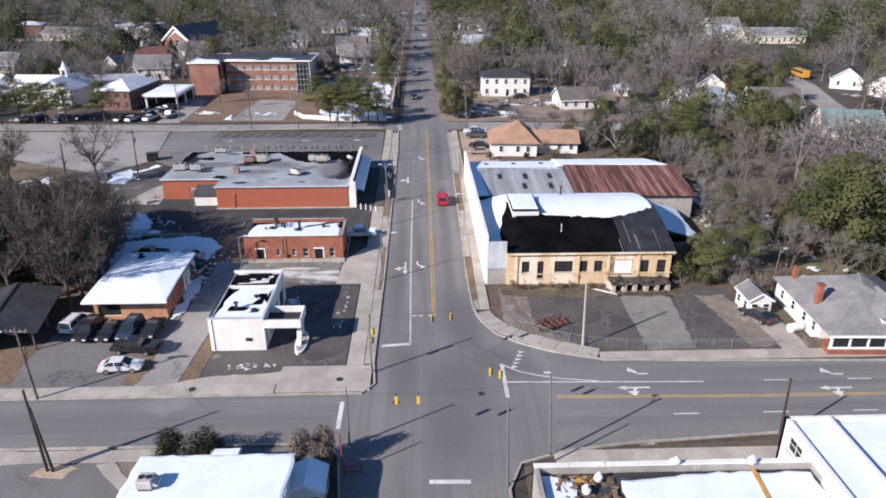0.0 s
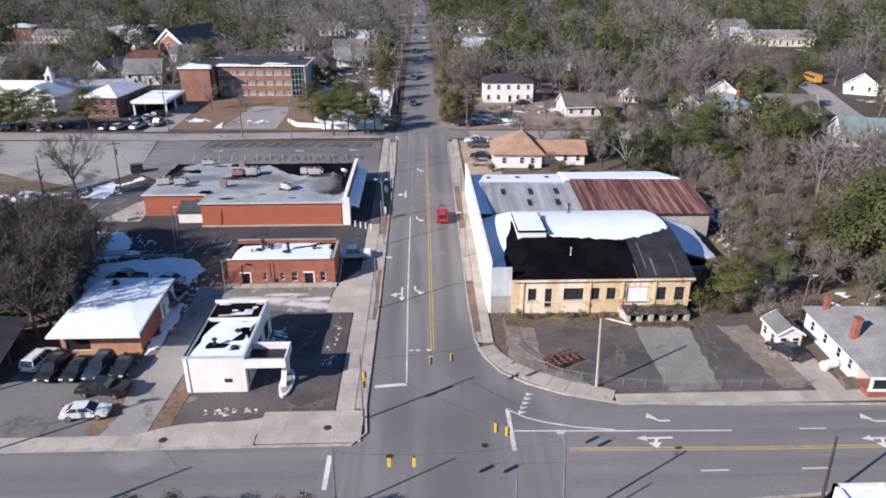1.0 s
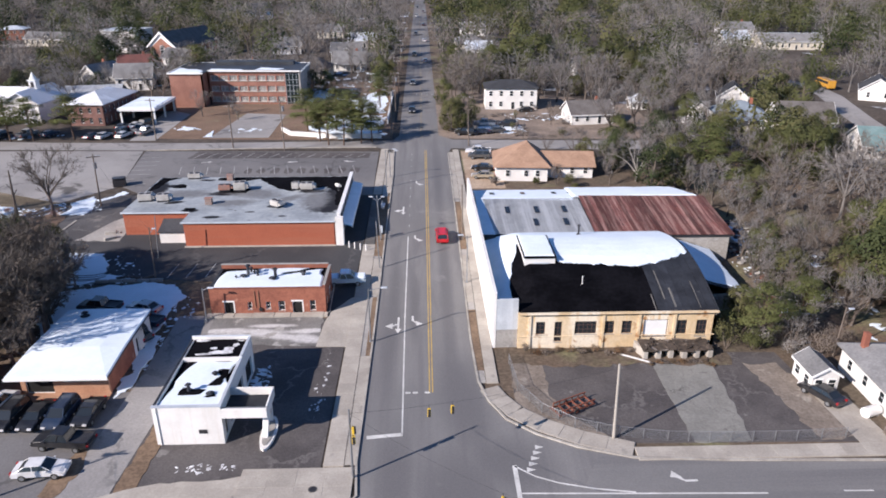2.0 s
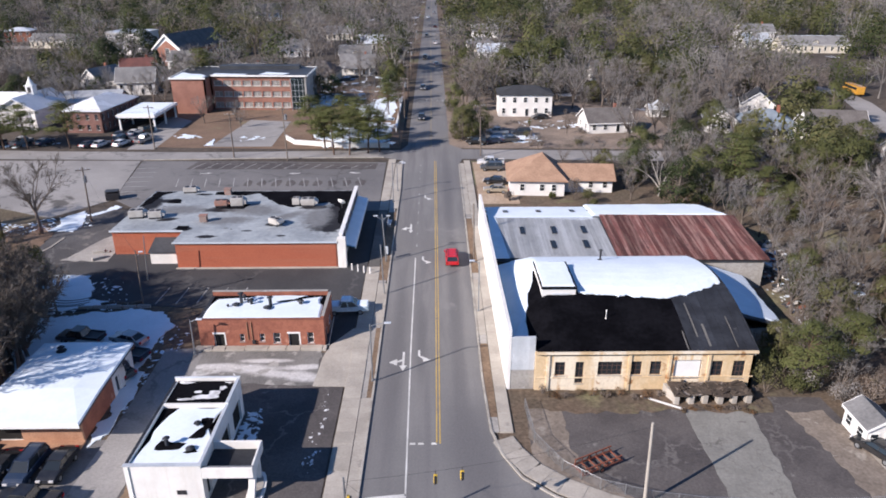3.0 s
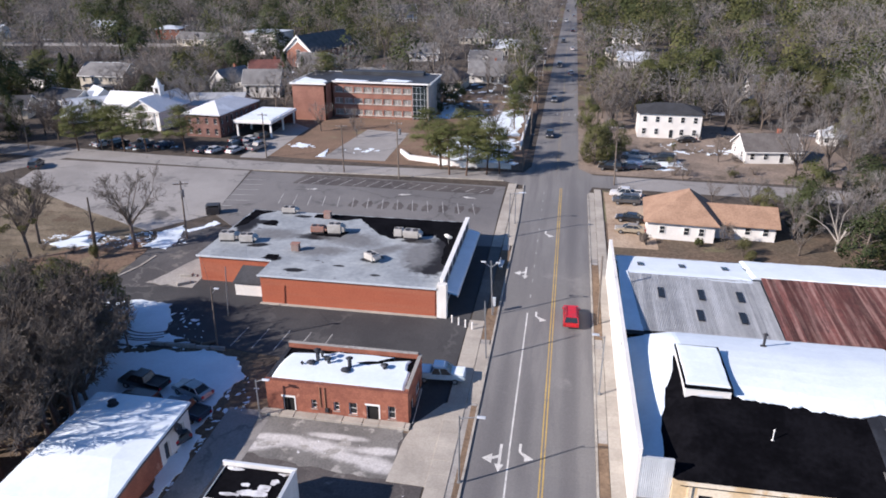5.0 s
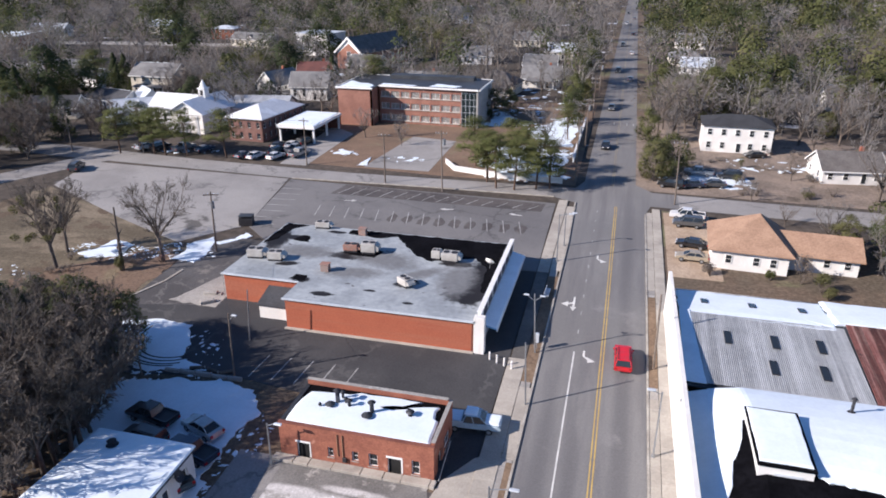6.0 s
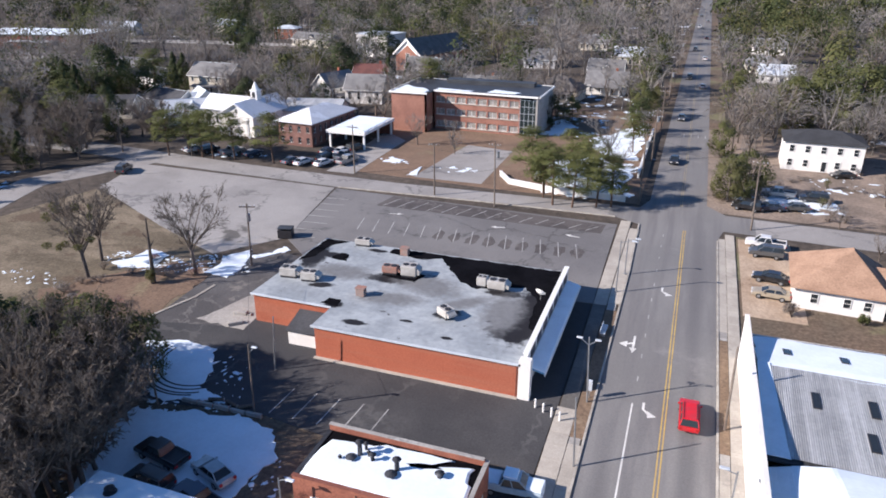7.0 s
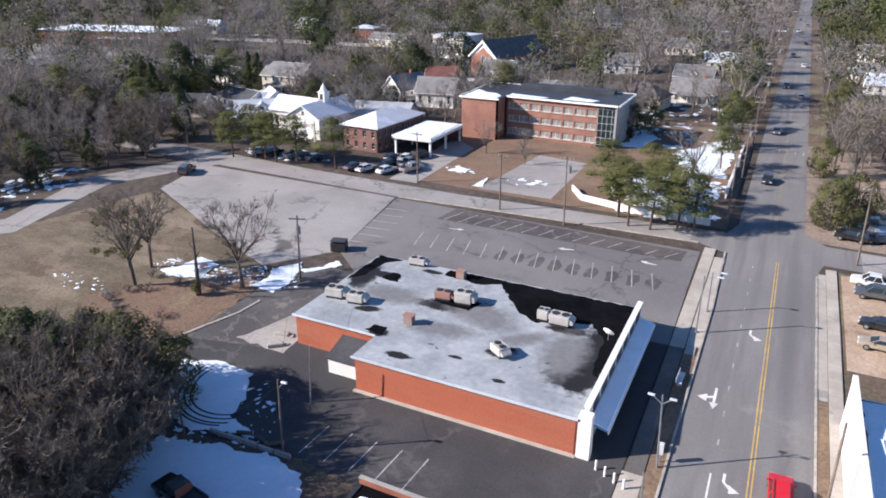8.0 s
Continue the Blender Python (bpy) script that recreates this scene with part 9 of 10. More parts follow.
def bare_tree(name, x, y, h, spread, seed, label, bark, twigs, dense=1.0, low=0.2, tw=0.042, stout=1.0):
    """A leafless tree: trunk and forking limbs, then branches that end in sprays of fine twigs."""
    rnd = random.Random(seed)
    t = thing(name, x, y, G(y), 0, label, "tree", "bare trees")
    V, F, C, D = [], [], [], []
    r = h * 0.02 * stout
    top = np.array((rnd.uniform(-0.3, 0.3), rnd.uniform(-0.3, 0.3), h * low))
    tube_arrays(V, F, (0, 0, -0.4), top, r, r * 0.8, 7)
    for i in range(rnd.randint(6, 8)):
        az = i * 2.4 + rnd.uniform(-0.4, 0.4)
        up = rnd.uniform(0.7, 2.0) if i % 3 else 2.8
        d = np.array((math.cos(az) * spread, math.sin(az) * spread, up))
        d /= np.linalg.norm(d)
        p = top - np.array((0, 0, rnd.uniform(0, h * 0.06)))
        seg = h * rnd.uniform(0.2, 0.25)
        rad = r * 0.5
        for k in range(3):
            q = p + d * seg
            tube_arrays(V, F, p, q, rad, rad * 0.68, 5)
            rad *= 0.62
            for _ in range(round((3.2 + 1.2 * k) * dense)):
                e = turned(d, rnd.uniform(0.5, 1.2), rnd)
                e[2] += 0.3
                s0 = p + (q - p) * rnd.uniform(0.25, 1)
                l2 = h * rnd.uniform(0.07, 0.13)
                s1 = s0 + e * l2
                tube_arrays(C, D, s0, s1, min(0.045, rad * 0.45), 0.012, 3)
                for _ in range(round(5 * dense)):
                    f = turned(e, rnd.uniform(0.2, 1.1), rnd)
                    f[2] += 0.2
                    u0 = s0 + (s1 - s0) * rnd.uniform(0.3, 1)
                    l3 = h * rnd.uniform(0.035, 0.07)
                    sliver(C, D, u0, f, l3, tw, rnd)
                    for _ in range(round(3 * dense)):
                        sliver(C, D, u0 + f * l3 * rnd.uniform(0.2, 1), turned(f, rnd.uniform(0.3, 1.2), rnd), h * rnd.uniform(0.02, 0.045), tw, rnd)
            p = q
            d = turned(d, rnd.uniform(0.15, 0.45), rnd)
            d[2] += 0.1
            d /= np.linalg.norm(d)
            seg *= 0.8
    raw_ob("trunk", V, F, bark, t)
    raw_ob("crown", C, D, twigs, t)
    return t


def leaf_cloud(V, F, c, rx, rz, n, size, rnd, axis=None, lay=0.24):
    """Many small leaf sprays on the shell of a clump, lying mostly along the shell."""
    c = np.array(c, float)
    out = None
    if axis is not None:
        out = c - np.array(axis, float)
        out /= np.linalg.norm(out) + 1e-9
    for _ in range(n):
        d = np.array((rnd.gauss(0, 1), rnd.gauss(0, 1), rnd.gauss(0.15, 1)))
        if out is not None and d @ out < -0.4:
            d = -d
        d /= np.linalg.norm(d) + 1e-9
        k = rnd.uniform(0.62, 1.08)
        p = c + d * np.array((rx, rx, rz)) * k
        s = size * rnd.uniform(0.6, 1.3)
        m = d * np.array((1 / rx, 1 / rx, 1 / rz)) * min(rx, rz)
        m = m / (np.linalg.norm(m) + 1e-9) + (0.8 * out if out is not None else 0) + lay * np.array((rnd.gauss(0, 1), rnd.gauss(0, 1), rnd.gauss(0, 1)))
        a = np.cross(m, (rnd.gauss(0, 1), rnd.gauss(0, 1), rnd.gauss(0, 1)))
        a *= s / (np.linalg.norm(a) + 1e-9)
        b = np.cross(m, a)
        b *= s * 0.8 / (np.linalg.norm(b) + 1e-9)
        i = len(V)
        V += [p - a * 0.5 - b * 0.4, p + a * 0.5 - b * 0.3, p + b * 0.6]
        F.append((i, i + 1, i + 2))


def evergreen(name, x, y, h, wide, seed, label, leaves, kind="round", bark=None, clumps=34, per=62, size=0.42):
    rnd = random.Random(seed)
    t = thing(name, x, y, G(y), 0, label, "tree", "evergreen trees")
    V, F, C, D = [], [], [], []
    lean = np.array((rnd.uniform(-0.4, 0.4), rnd.uniform(-0.4, 0.4), 0))
    tube_arrays(V, F, (0, 0, -0.4), lean + (0, 0, h * 0.5), h * 0.02, h * 0.014, 7)
    tube_arrays(V, F, lean + (0, 0, h * 0.5), lean * 1.6 + (0, 0, h * 0.92), h * 0.014, h * 0.004, 6)
    for i in range(clumps):
        f = (i + rnd.random()) / clumps
        if kind == "pine":
            z = h * (0.36 + 0.6 * f)
            rad = wide * (0.25 + 0.75 * math.sin(math.pi * min(1, 0.25 + f * 0.8))) * rnd.uniform(0.1, 0.95)
            cr, cz = wide * rnd.uniform(0.26, 0.46), wide * rnd.uniform(0.07, 0.13)
        elif kind == "cone":
            z = h * (0.08 + 0.88 * f)
            rad = wide * (1 - f) * rnd.uniform(0.5, 1)
            cr, cz = wide * 0.3 * (1.1 - 0.6 * f), wide * 0.28
        else:
            z = h * (0.1 + 0.82 * f)
            rad = wide * math.sqrt(max(0.02, 1 - (1.8 * f - 0.75) ** 2)) * rnd.uniform(0.35, 0.9)
            cr, cz = wide * rnd.uniform(0.24, 0.4), wide * rnd.uniform(0.2, 0.34)
        az = rnd.uniform(0, 2 * math.pi)
        c = lean * f + np.array((rad * math.cos(az), rad * math.sin(az), z))
        tube_arrays(V, F, lean * f * 0.8 + (0, 0, z - rad * 0.35), c, h * 0.006, h * 0.002, 4)
        leaf_cloud(C, D, c, cr, cz, per, size, rnd, lean * f + (0, 0, h * (0.5 if kind != "pine" else 0.4)), 0.14)
    raw_ob("trunk", V, F, bark or BARK_PINE, t)
    raw_ob("crown", C, D, leaves, t)
    return t


def shrub(x, y, h, wide, seed, label, leaves, group="shrubs", dense=420, size=0.22):
    rnd = random.Random(seed)
    t = thing("shrub", x, y, G(y), 0, label, "shrub", group)
    V, F, C, D = [], [], [], []
    for i in range(6):
        az = rnd.uniform(0, 6.28)
        q = np.array((math.cos(az) * wide * 0.5, math.sin(az) * wide * 0.5, h * rnd.uniform(0.5, 0.8)))
        tube_arrays(V, F, (0, 0, -0.1), q, 0.05, 0.02, 4)
        leaf_cloud(C, D, q * (0.8, 0.8, 0.85), wide * 0.5, h * 0.3, dense // 6, size, rnd)
    raw_ob("stem", V, F, BARK, t)
    raw_ob("foliage", C, D, leaves, t)
    return t


BARE_LABELS = ["grey leafless tree with fine twigs", "tall leafless hardwood with a wide crown", "bare winter tree with upright limbs", "grey-brown leafless tree with a broad crown"]
USED = {}


def plant(maker, x, y, s, rz, label=None):
    """A tree: the first of each shape is built, later ones are copies."""
    k = maker[0]
    if k not in USED:
        ob = maker[1]()
        USED[k] = ob
    else:
        ob = copy_thing(USED[k], Matrix.Identity(4))
    ob.matrix_basis = pose(x, y, G(y), 0, 0, rz) @ Matrix.Diagonal((s, s, s, 1))
    if label:
        tagged(ob, label)
    return ob


def makers():
    out = {}
    for i in range(5):
        out["bare%d" % i] = lambda i=i: bare_tree("bare_tree", 0, 0, 11.0, (0.8, 1.1, 0.65, 1.2, 0.9)[i], 100 + i, BARE_LABELS[i % 4], BARK, TWIGS if i != 3 else TWIGS_BROWN, 1.0)
    for i in range(2):
        # Twigs are widened here so that these crowns cast a fuller shade.
        out["bush%d" % i] = lambda i=i: bare_tree("bare_tree", 0, 0, 11.0, 1.0 + 0.2 * i, 180 + i, "dense dark leafless tree tangled with vines", BARK, TWIGS_THICKET, 1.5, 0.12, 0.085)
    out["branchy"] = lambda: bare_tree("bare_tree", 0, 0, 11.0, 0.85, 191, "dark bare tree with many fine branches", BARK, TWIGS_FIELD, 1.15, 0.3, 0.05)
    out["reddish"] = lambda: bare_tree("bare_tree", 0, 0, 11.0, 0.9, 131, "leafless tree with reddish winter buds", BARK, TWIGS_RED, 1.0)
    out["pale"] = lambda: bare_tree("bare_tree", 0, 0, 12.0, 1.2, 133, "sycamore with pale bare limbs", BARK_PALE, TWIGS, 0.95, 0.16, 0.042, 1.15)
    for i in range(3):
        out["pine%d" % i] = lambda i=i: evergreen("pine_tree", 0, 0, 11.0, 4.5, 150 + i, "tall pine with a tufted green crown", NEEDLES, "pine", None, 44, 120, 0.27)
        out["round%d" % i] = lambda i=i: evergreen("evergreen_tree", 0, 0, 10.0, 4.2, 160 + i, "broad evergreen tree with dense foliage", (LEAVES, LEAVES_OLIVE, LEAVES)[i], "round", BARK, 40, 88, 0.36)
    for i in range(2):
        out["dark%d" % i] = lambda i=i: evergreen("evergreen_tree", 0, 0, 10.0, 3.6, 170 + i, "dark evergreen tree with dense foliage", LEAVES_DARK, "cone" if i else "round", BARK, 40, 80, 0.36)
    return out


MAKE = makers()


def tree(kind, x, y, h, rz=None, label=None):
    rnd = random.Random(int(x * 31 + y * 17))
    ref = {"b": 11.0, "r": 11.0 if kind == "reddish" else 10.0, "p": 11.0, "d": 10.0}[kind[0]]
    if kind == "pale":
        ref = 12.0
    return plant((kind, MAKE[kind]), x, y, h / ref, rnd.uniform(0, 360) if rz is None else rz, label)


KINDS_BARE = ["bare0", "bare1", "bare2", "bare3", "bare4"]
# wooded clump west of the office
# A few trees at the east edge are added to shade the snowy lot.
for i, (x, y, h) in enumerate(((-50, 86, 9.5), (-47.5, 92, 9), (-52.5, 93, 10.5), (-57, 88, 10), (-49.5, 97.5, 9.5), (-55, 98, 10.5), (-61, 95, 9.5), (-66, 90, 10), (-58.5, 103, 9.5), (-65, 100, 9), (-54, 104, 9), (-70, 97, 9), (-62, 84, 9), (-47, 83.5, 8.5), (-69, 86, 9), (-48.8, 101.5, 8.5), (-45.8, 88.5, 8), (-52, 89, 9), (-57, 93.5, 9.5), (-61, 99.5, 9), (-51, 103, 8.5), (-54.5, 84, 9), (-49.2, 94.8, 9.5), (-48.2, 89.8, 9.5), (-51.6, 100.2, 9.2), (-50.6, 91.2, 9.8), (-59, 91, 9.5), (-64, 87, 9), (-54.5, 101, 9), (-46.6, 95.2, 8.2), (-46.0, 93.2, 8.4), (-46.3, 90.4, 9.0), (-46.6, 86.2, 9.0), (-45.6, 91.6, 8.6))):
    tree(("branchy", "bush0", "branchy", "branchy", "bush1", "branchy", "branchy")[i % 7], x, y, (0.93 if i % 2 else 1.04) * h * float(np.interp(y, [84, 97, 106], [1.6, 1.58, 1.15])))
for i, (x, y, h, k) in enumerate(((-56.5, 107, 8.8, "round0"), (-60.5, 106.5, 8.5, "dark0"), (-52.2, 107.4, 7.4, "round0"), (-64.5, 104.5, 8, "round0"), (-68, 92, 8, "round1"), (-72, 103, 7, "round0"), (-57.5, 100.2, 8.5, "dark1"), (-66, 96, 8, "dark0"), (-54.8, 105.2, 8.6, "dark0"), (-62, 92, 9.0, "dark0"), (-61.5, 101, 9.6, "dark0"), (-53.4, 102.8, 8.4, "dark0"), (-60, 86.5, 8.5, "dark0"))):
    tree(k, x, y, h * float(np.interp(y, [86, 97, 107], [1.4, 1.4, 1.12])))
# field trees
tree("branchy", -76.2, 124.2, 14.5, None, "tall bare tree hung with mistletoe")
tree("branchy", -78.8, 129.3, 13.0, 40, "dark bare tree at the field edge")
tree("branchy", -62.4, 129.9, 14.0, 200, "dark bare tree by the lot edge")
rnd = random.Random(8)
for i in range(13):
    az, rr = (rnd.uniform(2.4, 3.9), rnd.uniform(2.5, 5.0)) if i < 7 else (rnd.uniform(0, 6.28), rnd.uniform(1.0, 3.5))
    m = thing("mistletoe", -75.6 + rr * math.cos(az), 124.2 + rr * math.sin(az), G(124) + rnd.uniform(5, 11.5), 0, "dark green ball of mistletoe in a bare tree", "mistletoe", "mistletoe clumps")
    C, D = [], []
    leaf_cloud(C, D, (0, 0, 0), rnd.uniform(0.35, 0.8), rnd.uniform(0.35, 0.7), 190, 0.2, rnd, None, 0.6)
    raw_ob("foliage", C, D, LEAVES_OLIVE, m)
    Vv, Ff = [], []
    tube_arrays(Vv, Ff, (0, 0, -0.6), (0, 0, 0.2), 0.06, 0.03, 4)
    raw_ob("stem", Vv, Ff, BARK, m)
# pines along the cross street
for i, (x, y, h) in enumerate(((-106.2, 177.0, 10), (-103.0, 179.6, 11), (-98.5, 178.4, 10), (-95.2, 177.8, 10.5), (-90.5, 178.8, 10), (-81.2, 179.2, 10.5), (-23.5, 178.4, 9), (-20.8, 173.0, 9.5), (-17.4, 172.8, 9), (-13.5, 174.2, 9.5), (-11.0, 175.2, 8.5), (-27.5, 186, 9.5), (-16.2, 181.0, 10), (-20.5, 186.0, 9.5), (-23.2, 176.2, 8.0))):
    tree("pine%d" % (i % 3), x, y, h * (1.04 if x < -60 else 1.12))
for k, x, y, h in (("bare1", -57.9, 202.4, 9), ("bare0", -50.5, 205.5, 7.5), ("bare4", -47.4, 197.7, 6), ("bare1", -15.5, 203.5, 13), ("bare3", -12.5, 196, 8), ("bare0", -9.8, 226, 9),
                   ("round1", 7.8, 184.2, 8.0), ("round0", 11.2, 186.6, 9.0), ("round0", 8.2, 189.0, 7.5), ("bare1", 33, 158, 9), ("bare3", 28, 165, 5), ("bare2", 24.5, 176.6, 5), ("bare3", 33.5, 190.5, 7),
                   ("reddish", -16, 292, 12), ("pale", -12.5, 272, 16), ("round1", -9.8, 258, 7), ("dark0", -33, 231, 8), ("round2", 7.2, 214, 8), ("bare0", 10, 236, 10), ("bare1", 16, 228, 10), ("bare4", 14, 246, 11), ("bare2", 11, 206, 7),
                   ("bare4", 62, 192, 7), ("dark0", -155, 213, 18), ("dark1", -160, 219, 15), ("dark0", -149.5, 221, 13), ("dark0", -156, 284, 16), ("dark0", -188, 322, 17), ("dark0", -93, 222, 9), ("dark1", -86, 250, 12), ("dark0", -105, 259, 15.5), ("dark1", -122, 252, 11), ("bare3", -113, 236, 10), ("pine0", -112, 224, 10), ("round0", -28.6, 236, 7), ("dark0", -11.5, 230, 9), ("round0", -12, 247, 10), ("pine1", -11, 288, 12), ("dark0", -12.5, 318, 12), ("round2", -13, 345, 12), ("pine0", -11, 212, 9), ("dark0", -117, 306, 16), ("dark0", -111.5, 308, 14), ("round0", 23, 243, 13.5), ("round2", 30, 246, 16), ("round0", 37.5, 250, 16.5), ("round2", 34, 238, 11), ("dark0", 43, 262, 15), ("pale", 43.7, 233.3, 13), ("bare1", 15.5, 250, 12.5), ("bare3", 55, 238, 13), ("bare0", 20.5, 243, 11), ("round1", 64, 206, 9.5), ("round1", 47.5, 228, 6.5), ("round0", 10.2, 266, 9), ("round2", 12.5, 276, 10), ("bare0", 74, 183, 7.5), ("bare3", 80, 179.5, 7), ("bare1", 86.5, 176, 7.5), ("round1", 91, 173.5, 6), ("bare4", 96.5, 175, 7), ("bare2", 101, 177, 6.5), ("bare0", 70, 187, 8), ("bare3", 108, 152, 6), ("round1", 100, 152.5, 5), ("pale", 42.5, 145.5, 12), ("bare0", 37.2, 149, 9.5), ("bare3", 46, 141.5, 8.5), ("bare2", 36.5, 143, 7), ("bare4", 50, 147, 10), ("round1", 34.5, 156, 6), ("bare1", 40, 153, 10.5), ("round0", 63, 93, 14), ("dark0", 67, 88, 15), ("round0", 69, 96, 15.5), ("round0", 73, 89, 15), ("dark0", 61, 99, 11.5), ("round0", 77, 95, 16), ("round2", 66, 103, 13), ("dark0", 75, 102, 15), ("round1", 58, 101, 7), ("bare0", 42.5, 90.5, 8), ("bare3", 45.5, 95, 8.5), ("bare1", 47.5, 89.5, 8), ("bare4", 50.5, 97, 9), ("bare2", 51.5, 104, 8.5), ("bare0", 44.5, 86.5, 6.5), ("bare1", 54, 92, 9.5), ("bare3", 55.5, 109, 9.5), ("round1", 41, 94, 5), ("bare1", 46, 98.5, 9), ("bare4", 47.2, 103.5, 9.5), ("round1", 49.5, 99, 7.5), ("round2", 50, 107, 7.5), ("bare0", 48.6, 111, 9), ("bare2", 52.5, 115, 9.5), ("bare1", 45.4, 92.4, 8), ("bare4", 53, 127, 9), ("bare0", 49.5, 130, 9), ("bare1", 47, 150, 11), ("bare0", 52.5, 158, 12)):
    tree(k, x, y, h)
for i in range(16):
    a = i / 15
    tree(("dark0", "round0", "bush0", "dark1", "round1", "bush1")[i % 6], -128 - 12 * (i % 3) + 4 * math.sin(i * 2.1), 122 + 62 * a, 6.5 + (i * 37 % 40) / 10)
# shrubs
for i, (x, y, h, w, mat, lab) in enumerate(((-23.5, 51.0, 3.9, 2.1, LEAVES_YEW, "dark clipped evergreen shrub"), (-20.0, 51.0, 4.0, 2.2, LEAVES_YEW, "dark clipped evergreen shrub"), (-11.2, 50.2, 5.0, 1.4, TWIGS_BROWN, "withered brown shrub by the shop"), (-9.2, 50.2, 5.0, 1.4, TWIGS_BROWN, "withered brown shrub by the shop"),
                                            (-66.5, 125.6, 2.6, 0.9, LEAVES_OLIVE, "ivy-green shrub round a dead trunk"), (14.8, 143.4, 2.2, 1.4, TWIGS_BROWN, "brown leafless shrub by the house"), (22.5, 143.8, 1.6, 0.8, LEAVES, "small green shrub by the house"), (26.4, 143.6, 4.6, 1.5, TWIGS_BROWN, "tall brown shrub before the house"), (28.4, 141.6, 3.2, 1.5, LEAVES_OLIVE, "olive shrub behind the shed"), (29.0, 139.6, 2.0, 1.2, LEAVES_OLIVE, "olive shrub behind the shed"),
                                            (36.6, 87.0, 4.2, 2.0, LEAVES_OLIVE, "overgrown shrub at the warehouse corner"), (37.6, 90.5, 4.5, 2.0, LEAVES_OLIVE, "overgrown shrub at the warehouse corner"), (40.3, 86.6, 3.4, 1.9, LEAVES, "evergreen shrub by the lot"), (37.0, 94.2, 3.6, 2.0, TWIGS_BROWN, "tangled leafless shrub by the warehouse"), (41.0, 87.8, 3.4, 2.2, TWIGS, "tangled leafless shrub by the lot"), (43.8, 84.6, 3.0, 2.0, TWIGS, "tangled leafless shrub by the lot"), (46.8, 85.2, 3.6, 2.2, TWIGS_BROWN, "tangled leafless shrub by the lot"), (40.2, 90.8, 4.4, 2.0, LEAVES_OLIVE, "overgrown olive shrub by the warehouse"), (44.5, 89.0, 4.0, 2.4, TWIGS, "tangled leafless shrub by the lot"), (50.0, 87.0, 3.6, 2.2, TWIGS_BROWN, "tangled leafless shrub behind the shed"), (39.4, 86.6, 2.6, 1.4, LEAVES, "yellow-green shrub at the lot corner"),
                                            )):
    shrub(x, y, h, w, 200 + i, lab, mat, "shrubs", 3300 if i < 4 else 900, 0.18 if i < 4 else 0.17)
rnd = random.Random(23)
for i in range(22):
    x = 11.5 + 24 * (i + rnd.random()) / 22
    dock = 25.4 < x < 34.6
    shrub(x, rnd.uniform(83.2, 84.2) if dock else rnd.uniform(85.8, 87.2), rnd.uniform(0.3, 0.5) if dock else rnd.uniform(0.5, 1.2), rnd.uniform(0.5, 0.8) if dock else rnd.uniform(0.6, 1.1), 400 + i, "dry weeds before the loading dock" if dock else "dry weeds against the front wall", (TWIGS_BROWN, WEEDS, LEAVES_BROWN)[i % 3], "weeds", 200, 0.12)


rnd = random.Random(19)
for i in range(16):
    x, y = rnd.uniform(-78, -61), rnd.uniform(114, 132)
    if x + 0.9 * (y - 113) > -78 and not (-66 < x and y > 130):
        shrub(x, y, rnd.uniform(0.7, 1.6), rnd.uniform(0.8, 1.5), 260 + i, "low leafless brush at the field edge", (TWIGS_BROWN, TWIGS_RED, TWIGS)[i % 3], "brush", 260, 0.16)


rnd = random.Random(37)
made = 0
while made < 34:
    x, y = rnd.uniform(11, 52), rnd.uniform(179.5, 212)
    if math.hypot(x - 27.6, y - 217.5) < 9 or math.hypot(x - 43, y - 200) < 7.5 or 11 < x < 24 and y > 202:
        continue
    made += 1
    shrub(x, y, rnd.uniform(0.8, 2.6), rnd.uniform(0.8, 1.9), 500 + made, "leafless shrub in the cluttered yard" if made % 4 else "olive shrub in the cluttered yard", (LEAVES_OLIVE, TWIGS_BROWN, TWIGS, TWIGS_DARK)[made % 4], "yard shrubs", 240, 0.18)


# ---- woods ----
CLEAR = [(x, y, w) for x, y, _, w, *_ in HOUSES] + [(-96.8, 316, 22), (-130, 341, 12), (-306, 318, 44), (-228, 342, 26), (-258, 340, 20), (-196, 346, 22), (-165, 352, 16), (-52, 225, 26), (-90, 194, 24), (22, 150, 14), (52, 76, 13), (44, 78, 7), (45, 112, 9), (41, 144, 3), (-72, 202, 10), (-84, 210, 12), (129, 238, 9), (124, 224, 8), (119, 206, 8), (114, 190, 6)]


# places with an open view towards the south-east: x, y, half width, length of the gap between trees
GAPS = [(-140, 217, 8, 26), (-172, 248, 7, 26), (-98, 306, 13, 45), (-130, 341, 9, 36), (-143, 245, 10, 26), (-233, 346, 27, 45), (-180, 357, 17, 40), (-205, 388, 7, 50), (-108, 508, 8, 60), (168, 340, 15, 60), (148, 353, 7, 60), (129, 238, 8, 32), (123, 222, 7, 30), (117, 201, 6, 26), (113, 187, 5, 22),
        (81.5, 190.5, 7, 15), (94.5, 184.5, 8, 15), (102.8, 162.5, 8, 15), (89.7, 214, 5, 18), (137, 222, 6, 24), (-95, 258, 8, 24), (-97, 246, 11, 24), (-306, 318, 26, 50), (25, 322, 6, 40), (-30, 282, 5, 20), (22, 345, 6, 30), (34, 284, 6, 26), (160, 380, 6, 40)]


